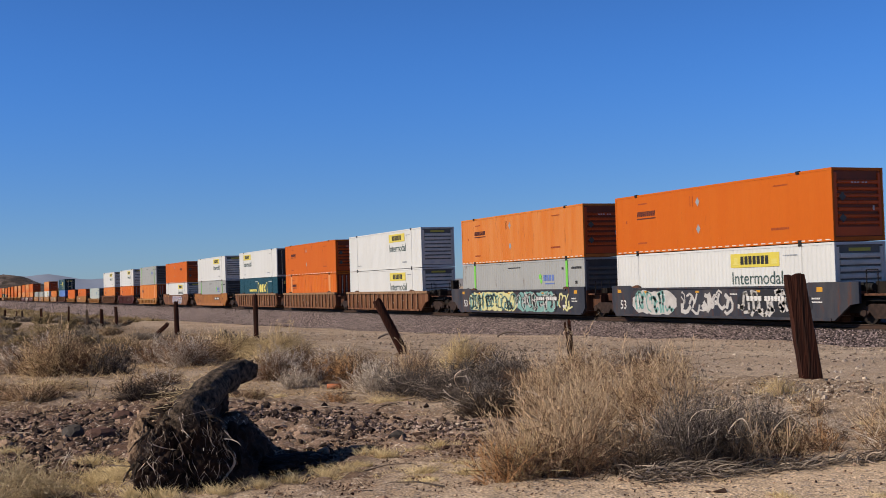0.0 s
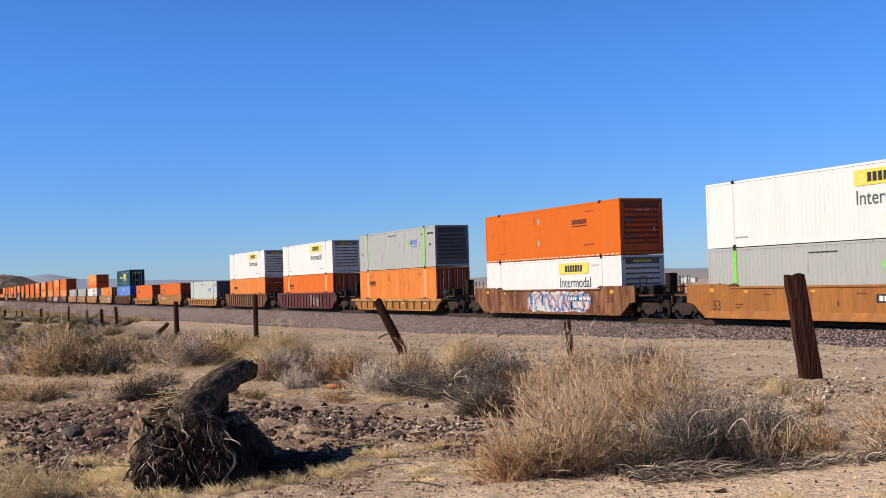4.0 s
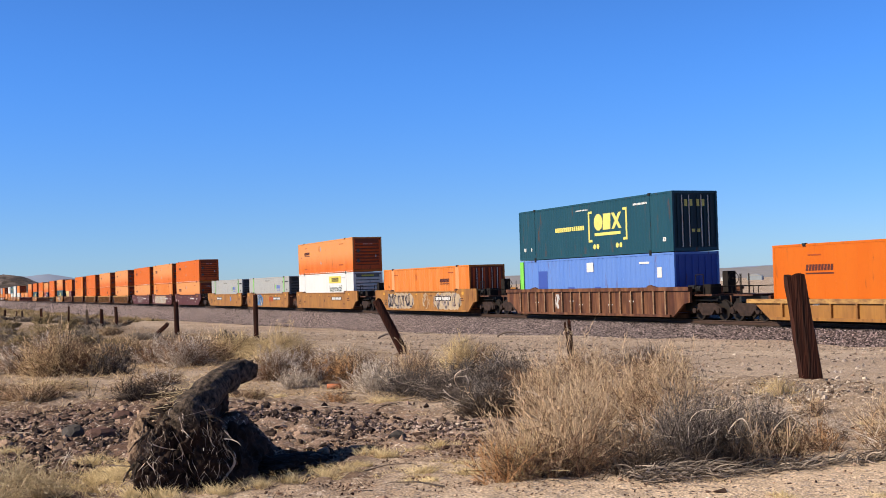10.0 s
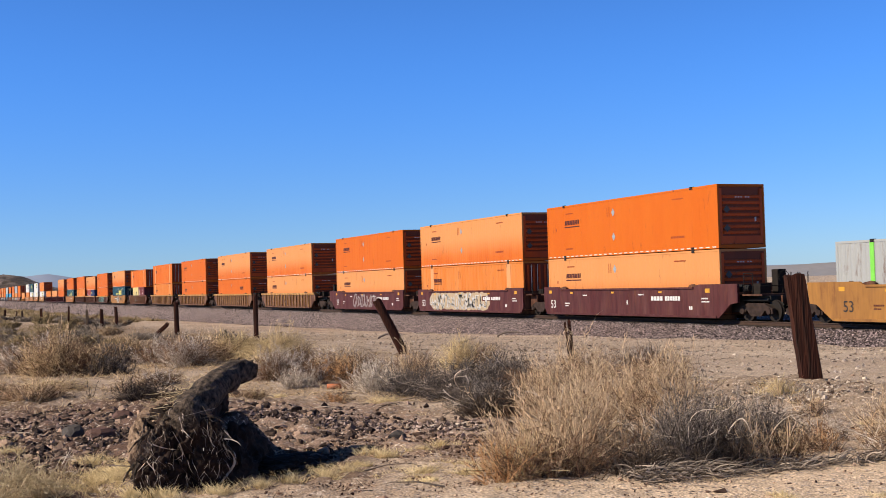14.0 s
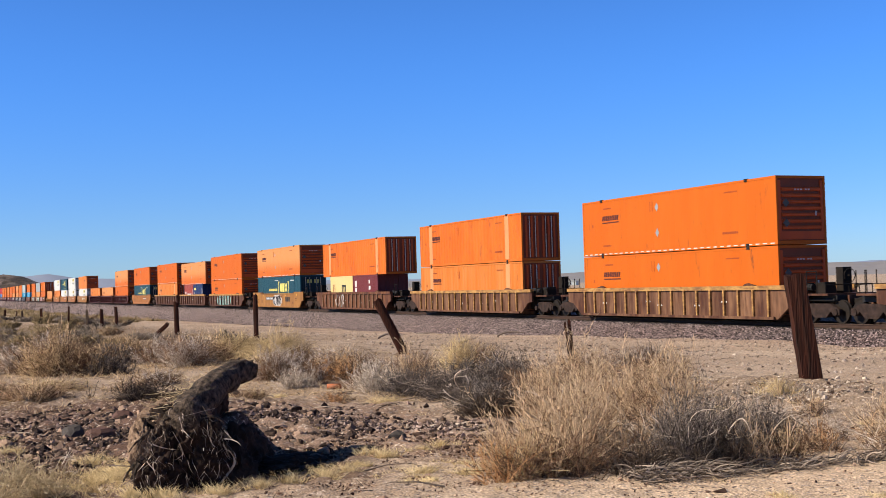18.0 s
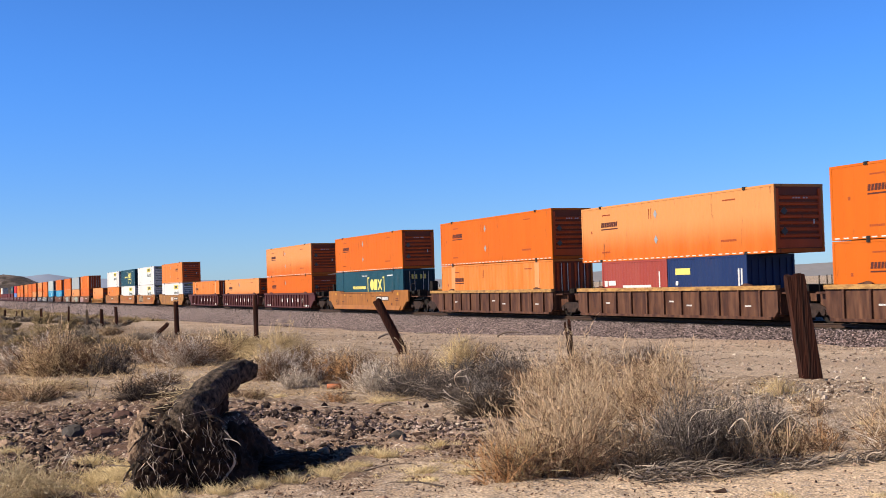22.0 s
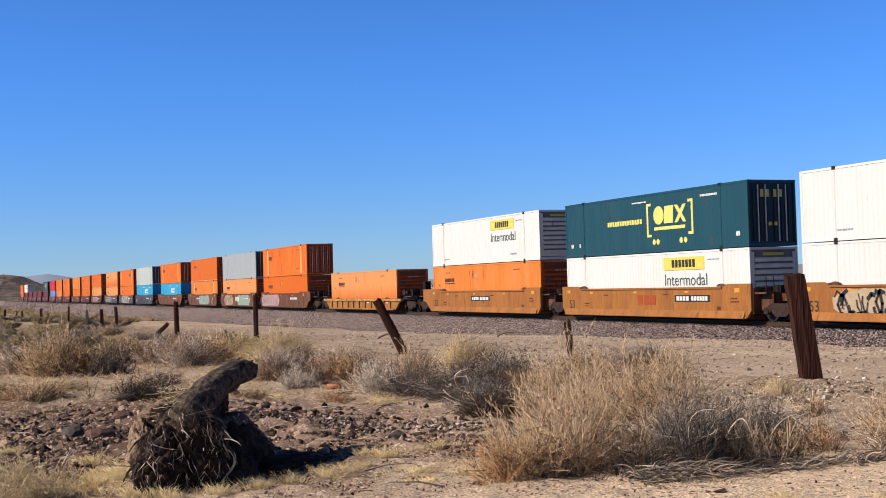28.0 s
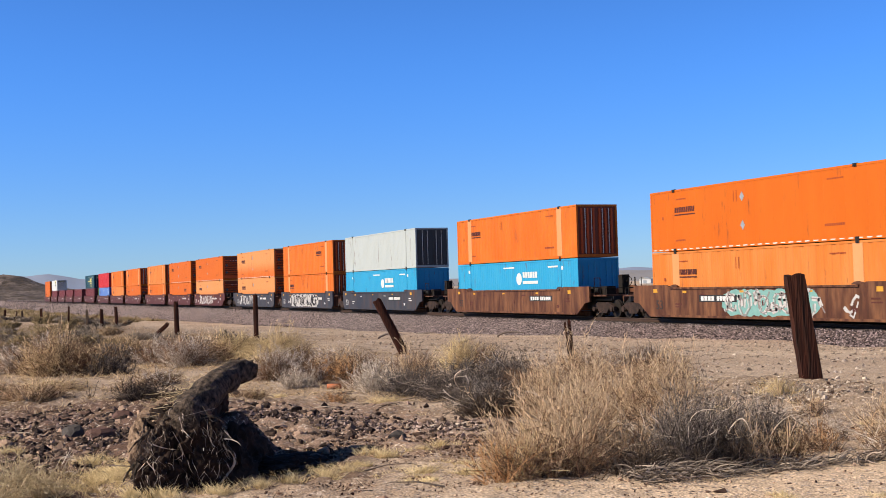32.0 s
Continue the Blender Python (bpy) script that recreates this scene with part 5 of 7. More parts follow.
link = "c"
for i, (near, what) in enumerate(TRAIN):
    form, paint, back, upper, lower = what.split()
    mid = near - LONG / 2
    car = well_car(form, paint, back, link, pose(mid, TRACK_Y, 0), NUMBER_SLIDE.get(i, 0.0))
    link = back
    for j, (x0, x1, tones) in enumerate(SPRAYED.get(i, [])):
        graffiti(car, 100 * i + j, x0, x1, [t[6:] for t in tones])
    if i in SIDE_BRANDS:
        x0, tone = SIDE_BRANDS[i]
        part("brand_mark", block_word(x0, 0.72, 1.7, 0.46, 3).mesh("brand_mark", M[tone]), car, "three plain brand blocks", at=(0, -1.507, 0), kind="stuff")
    if i == 17:
        part("sign_plate", bars([(2.7, 3.3, 0.75, 1.2)], -0.008).mesh("sign_plate", M["mark_blue"]), car, "small blue square sign", at=(0, -1.502, 0))
    MOVING.append((car, mid, 0.0))
    if lower in ("cm", "rn"):
        for kind, dx in (("cream" if lower == "cm" else "brick", -3.06), ("maroon" if lower == "cm" else "navy", 3.06)):
            box = container(kind, pose(mid + dx, TRACK_Y, FLOOR_Z), 6.06, 2.59)
            MOVING.append((box, mid + dx, FLOOR_Z))
        top = FLOOR_Z + 2.60
    else:
        box = container(lower.rstrip("t"), pose(mid, TRACK_Y, FLOOR_Z), turned=lower.endswith("t"))
        MOVING.append((box, mid, FLOOR_Z))
        top = FLOOR_Z + HIGH + 0.04
    if upper != "-":
        box = container(upper.rstrip("t"), pose(mid, TRACK_Y, top), turned=upper.endswith("t"))
        MOVING.append((box, mid, top))


def motions():
    """The whole train rolls by at one steady speed."""
    for ob, x, z in MOVING:
        walk(ob, [(t, pose(x + SPEED * (t - 16.0), TRACK_Y, z)) for t in (0.0, 8.0, 16.0, 24.0, 32.0)])


# ---------------------------------------------------------------- fence posts
def rough_post(name, base, top, width, depth, mat, label, seed, rings=9, sides=12, splinter=0.10, sink=0.25):
    """A weathered post: uneven section, grooves down its length, a broken top."""
    rng = random.Random(seed)
    base, top = Vector(base), Vector(top)
    way = (top - base).normalized()
    a = Vector((0.92, -0.39, 0)).cross(way).normalized()
    b = way.cross(a)
    foot = base - way * sink
    section = [(math.cos(2 * math.pi * k / sides), math.sin(2 * math.pi * k / sides)) for k in range(sides)]
    groove = [rng.uniform(0.80, 1.06) for _ in range(sides)]
    v, f = [], []
    for r in range(rings):
        t = r / (rings - 1)
        c = foot.lerp(top, t)
        swell = 1.0 - 0.10 * t + rng.uniform(-0.02, 0.02)
        for k, (x, y) in enumerate(section):
            q = max(abs(x), abs(y)) ** 0.55
            up = rng.uniform(-splinter, splinter * 0.4) if r == rings - 1 else 0
            g = groove[k] * swell / q * 0.78 + rng.uniform(-0.015, 0.015)
            p = c + a * (x * width / 2 * g) + b * (y * depth / 2 * g) + way * up
            v.append(tuple(p - base))
    for r in range(rings - 1):
        for k in range(sides):
            p, q = r * sides + k, r * sides + (k + 1) % sides
            f.append((p, q, q + sides, p + sides))
    i = len(v)
    v.append(tuple(top - base - way * splinter * 0.6))
    f += [((rings - 1) * sides + k, (rings - 1) * sides + (k + 1) % sides, i) for k in range(sides)]
    me = bpy.data.meshes.new(name)
    me.from_pydata(v, [], f)
    me.materials.append(M[mat])
    me.update()
    ob = new(name, me)
    ob.location = base
    return tagged(ob, label, "fence post", "old fence posts")


rough_post("fence_post", (-10.77, 9.07, 0.85), (-10.83, 8.93, 2.03), 0.335, 0.24, "post", "thick reddish-brown weathered timber post leaning on a gravel berm", 1, 12, 16, 0.035)
rough_post("fence_post", (-16.40, 9.20, 0.62), (-16.42, 9.14, 1.40), 0.075, 0.06, "post", "broken splintered stub of a wooden fence post", 2, 8, 8, 0.12)
rough_post("fence_post", (-16.30, 9.09, 0.62), (-16.30, 9.00, 1.40), 0.06, 0.05, "post", "thin splinter of a broken fence post", 3, 8, 8, 0.12)
rough_post("fence_post", (-22.87, 8.88, 0.60), (-23.05, 8.35, 1.76), 0.27, 0.20, "post", "strongly tilted dark wooden fence post among shrubs", 4, 9, 12, 0.05)
rough_post("fence_post", (-36.15, 9.16, 0.52), (-36.12, 9.15, 1.87), 0.21, 0.19, "post", "upright dark wooden fence post", 5)
rough_post("fence_post", (-51.2, 9.55, 0.22), (-51.2, 9.52, 1.63), 0.27, 0.24, "post", "upright dark brown wooden fence post", 6)
rough_post("fence_post", (-41.45, 6.80, 0.40), (-41.16, 7.40, 0.97), 0.22, 0.18, "post", "fallen dark fence post propped at a slant", 7)
FAR_POSTS = [(-65.6, 9.05, 1.42, 0.19), (-73.1, 9.22, 1.24, 0.22), (-81.3, 9.35, 1.28, 0.20), (-91.0, 9.12, 1.42, 0.15), (-116.5, 9.3, 1.40, 0.25), (-148.0, 9.7, 1.15, 0.26), (-163.0, 10.0, 1.05, 0.16), (-174.0, 9.1, 1.10, 0.28)]
for k, (x, y, h, w) in enumerate(FAR_POSTS):
    z = float(ground_z(x, y))
    rough_post("fence_post", (x, y, z), (x + random.uniform(-0.08, 0.08), y + random.uniform(-0.06, 0.06), z + h), w * 1.25, w * 1.2, "post_grey" if k % 3 == 2 else "post", "dark wooden fence post far along the line", 20 + k, 6, 8)


# ---------------------------------------------------------------- shrubs and grass
def twig_arrays(start, finish, radius, rng, rings=4, bow=0.1, sides=3):
    """Pointed three-sided twigs from start to finish, each bowed its own way: vertices, triangles and centre lines."""
    n = len(start)
    t = np.linspace(0, 1, rings)[None, :, None]
    way = finish - start
    size = np.linalg.norm(way, axis=1)[:, None]
    bend = rng.normal(0, 1, (n, 3)) * size * bow
    line = start[:, None] + way[:, None] * t + bend[:, None] * (4 * t * (1 - t)) * 0.5
    unit = way / np.maximum(size, 1e-6)
    a = np.cross(unit, rng.normal(0, 1, (n, 3)))
    a /= np.maximum(np.linalg.norm(a, axis=1)[:, None], 1e-6)
    b = np.cross(unit, a)
    ang = np.arange(sides) * 2 * math.pi / sides
    ring = a[:, None, None] * np.cos(ang)[None, None, :, None] + b[:, None, None] * np.sin(ang)[None, None, :, None]
    r = np.asarray(radius).reshape(-1, 1, 1, 1) * (1 - 0.7 * t)[..., None]
    each = (rings - 1) * sides + 1
    v = np.concatenate([(line[:, :, None] + ring * r)[:, :-1].reshape(n, -1, 3), line[:, -1:]], axis=1)
    k = np.arange((rings - 1) * sides).reshape(rings - 1, sides)
    nxt = np.roll(k, -1, axis=1)
    tri = np.concatenate([np.stack([k[:-1], nxt[:-1], nxt[1:]], -1).reshape(-1, 3), np.stack([k[:-1], nxt[1:], k[1:]], -1).reshape(-1, 3), np.stack([k[-1], nxt[-1], np.full(sides, each - 1)], -1)])
    return v.reshape(-1, 3), (tri[None] + (np.arange(n) * each)[:, None, None]).reshape(-1, 3), line


def shrub(x, y, r, h, tone, seed, label):
    """A dry desert shrub: woody stems from one foot, rising into uneven lobes of short tangled twigs."""
    rng = np.random.default_rng(seed)
    far = math.hypot(x, y)
    h *= 1.2
    n, many = (130, 1300) if far < 30 else (50, 430)
    thick = 0.00026 * far if far < 30 else 0.00042 * far
    lobes = rng.integers(7, 12)
    az = rng.uniform(0, 2 * math.pi, lobes)
    rho = np.sqrt(rng.uniform(0.0, 1.0, lobes)) * 0.66
    wide, tall = r * rng.uniform(0.26, 0.46, lobes), h * rng.uniform(0.24, 0.38, lobes)
    mid = np.column_stack([np.cos(az) * rho * r, np.sin(az) * rho * r, np.maximum(h * (0.66 - 0.75 * rho ** 2) * rng.uniform(0.45, 1.0, lobes), tall * 0.5)])

    def scatter(count, low):
        who = rng.integers(0, lobes, count)
        way = rng.normal(0, 1, (count, 3))
        way /= np.linalg.norm(way, axis=1)[:, None]
        out = rng.uniform(low, 1, count) ** 0.6
        p = mid[who] + way * (out[:, None] * np.column_stack([wide[who], wide[who], tall[who]]))
        p[:, 2] = np.maximum(p[:, 2], 0.02 + 0.1 * h * rng.random(count))
        return p, way

    tip, _ = scatter(n, 0.1)
    foot = np.column_stack([tip[:, 0] * 0.4, tip[:, 1] * 0.4, np.full(n, -0.04)]) + rng.normal(0, 0.07 * r, (n, 3)) * [1, 1, 0]
    v, f, line = twig_arrays(foot, tip, thick * rng.uniform(0.9, 2.1, n), rng, 3, 0.26)
    z = float(ground_z(x, y))
    root = thing("shrub", pose(x, y, z), label, "shrub", "dry shrubs")
    if far > 26:
        tone = tone.replace("twig", "scrub")
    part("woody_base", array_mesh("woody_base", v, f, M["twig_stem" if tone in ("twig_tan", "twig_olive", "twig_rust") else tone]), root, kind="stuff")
    start, way = scatter(many, 0.05)
    go = way * 0.5 + rng.normal(0, 0.55, (many, 3)) + [0, 0, 0.25]
    go *= (h * rng.uniform(0.08, 0.24, many))[:, None]
    start -= go * 0.4
    start[:, 2] = np.maximum(start[:, 2], 0.0)
    v, f, _ = twig_arrays(start, start + go, thick * rng.uniform(0.45, 1.35, many), rng, 2, 0.3)
    part("twig_crown", array_mesh("twig_crown", v, f, M[tone]), root, kind="stuff")
    return root


SHRUB_LABELS = {
    "twig_tan": "dry straw-coloured desert shrub with fine upright stems", "twig_grey": "leafless grey desert shrub of tangled twigs", "twig_dark": "dark grey leafless desert shrub",
    "twig_wheat": "soft straw-yellow desert bush of fine stems", "twig_rust": "low rust-brown dry shrub", "twig_olive": "olive yellow desert bush", "sage": "small pale grey-green shrub", "twig_bleached": "bleached dead brush of bare sticks", "twig_black": "dark desert bush of bare spikes, for dead wood and scrub shade",
}


def brush(x, y, r, h, tone, seed, stems=70, side=8, sub=3, spread=60, curl=0.55, stem_tone=None, bright=0, label=""):
    """A dry bush of slender stems that fan out from several feet, each with side twigs and finer sprigs."""
    rng = np.random.default_rng(seed)
    far = math.hypot(x, y)
    thin = max(0.0020, 0.00021 * far)
    r, h = r * 1.10, h * 1.08
    if far > 12.5:
        r, h, stems, sub = r * 1.08, h * 1.04, int(stems * 1.15), sub + 1
    clumps = int(rng.integers(4, 8))
    az, rho = rng.uniform(0, 2 * math.pi, clumps), np.sqrt(rng.uniform(0, 1, clumps)) * 0.5 * r
    grow = rng.uniform(0.62, 1.12, clumps)
    who = rng.integers(0, clumps, stems)
    foot = np.column_stack([np.cos(az[who]) * rho[who], np.sin(az[who]) * rho[who], np.full(stems, -0.03)]) + rng.normal(0, 0.07 * r, (stems, 3)) * [1, 1, 0]
    turn = az[who] * 0.55 + rng.uniform(-math.pi, math.pi, stems)
    tilt = radians(spread) * np.sqrt(rng.uniform(0, 1, stems)) * rng.choice([0.6, 1.0, 1.25], stems)
    way = np.column_stack([np.cos(turn) * np.sin(tilt), np.sin(turn) * np.sin(tilt), np.cos(tilt)])
    wide, tall = 0.72 * r, h * grow[who]
    size = rng.uniform(0.55, 1.08, stems) / np.sqrt((np.sin(tilt) / wide) ** 2 + (np.cos(tilt) / tall) ** 2)
    tip = foot + way * size[:, None] + np.column_stack([np.zeros((stems, 2)), rng.normal(0.0, 0.07, stems) * size])
    tip[:, 2] = np.maximum(tip[:, 2], 0.02)
    v, f, line = twig_arrays(foot, tip, thin * rng.uniform(1.1, 2.4, stems), rng, 6 if far < 9 else 4, 0.2)
    root = thing("shrub", pose(x, y, float(ground_z(x, y))), label or SHRUB_LABELS[tone], "shrub", "dry shrubs")
    part("woody_base", array_mesh("woody_base", v, f, M[stem_tone or tone]), root, kind="stuff")

    def branch(parent, each, low, reach, bend):
        """Twigs that leave their parents' lines between low and the tip."""
        n, k = parent.shape[0], parent.shape[1]
        of = np.repeat(np.arange(n), each)
        t = rng.uniform(low, 1.0, n * each) * (k - 1)
        i = np.minimum(t.astype(int), k - 2)
        start = parent[of, i] + (parent[of, i + 1] - parent[of, i]) * (t - i)[:, None]
        run = parent[of, -1] - parent[of, 0]
        full = np.linalg.norm(run, axis=1)
        go = run / np.maximum(full, 1e-6)[:, None] + rng.normal(0, bend, (n * each, 3)) + [0, 0, 0.12]
        go /= np.linalg.norm(go, axis=1)[:, None]
        end = start + go * (full * rng.uniform(reach[0], reach[1], n * each) * (1.15 - 0.5 * t / (k - 1)))[:, None]
        end[:, 2] = np.maximum(end[:, 2], 0.0)
        return start, end

    start, end = branch(line, side, 0.12, (0.16, 0.42), curl)
    v1, f1, mid = twig_arrays(start, end, thin * rng.uniform(0.7, 1.3, len(start)), rng, 4 if far < 8 else 3, 0.3)
    start, end = branch(mid, sub - (far < 11), 0.15, (0.25, 0.6), curl * 1.1)
    v2, f2, _ = twig_arrays(start, end, thin * rng.uniform(0.5, 0.95, len(start)), rng, 3 if far < 8 else 2, 0.3)
    # inner twigs, mostly in a dark colour that deepens the bush's inner shade
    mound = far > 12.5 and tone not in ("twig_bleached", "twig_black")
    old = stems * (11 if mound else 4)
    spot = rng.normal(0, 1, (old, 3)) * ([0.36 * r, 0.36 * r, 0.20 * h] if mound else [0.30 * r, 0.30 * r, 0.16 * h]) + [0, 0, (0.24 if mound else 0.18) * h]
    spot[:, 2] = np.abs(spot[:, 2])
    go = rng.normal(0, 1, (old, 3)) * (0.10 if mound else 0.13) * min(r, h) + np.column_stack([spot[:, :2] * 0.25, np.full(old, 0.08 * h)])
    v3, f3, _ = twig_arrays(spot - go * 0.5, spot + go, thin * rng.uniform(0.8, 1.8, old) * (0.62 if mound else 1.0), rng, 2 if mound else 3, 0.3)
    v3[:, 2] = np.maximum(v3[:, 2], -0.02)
    part("dead_core", array_mesh("dead_core", v3, f3, M["twig_shade" if tone in ("twig_dark", "twig_black") else tone if tone in ("sage", "twig_bleached", "twig_wheat") else "twig_stem"]), root, "old inner twigs, mostly coloured dark for the shade inside", kind="stuff")
    part("twig_crown", array_mesh("twig_crown", np.concatenate([v1, v2]), np.concatenate([f1, f2 + len(v1)]), M[tone]), root, kind="stuff")
    if bright:
        a = rng.uniform(0, 2 * math.pi, bright)
        foot = np.column_stack([np.cos(a) * r * 0.3, np.sin(a) * r * 0.3, rng.uniform(0, h * 0.4, bright)])
        aim = a + rng.normal(0, 0.6, bright)
        end = foot + np.column_stack([np.cos(aim) * r * rng.uniform(0.4, 0.9, bright), np.sin(aim) * r * rng.uniform(0.4, 0.9, bright), rng.uniform(-0.05, 0.45, bright) * h])
        v, f, bare = twig_arrays(foot, end, thin * rng.uniform(1.5, 3.2, bright), rng, 8, 0.4, 4)
        start, end = branch(bare, 3, 0.3, (0.25, 0.5), 0.6)
        v1, f1, _ = twig_arrays(start, end, thin * rng.uniform(0.9, 1.6, len(start)), rng, 4, 0.3)
        part("bare_branch", array_mesh("bare_branch", np.concatenate([v, v1]), np.concatenate([f, f1 + len(v)]), M["twig_bleached"]), root, "bleached bare branches", kind="stuff")
    return root


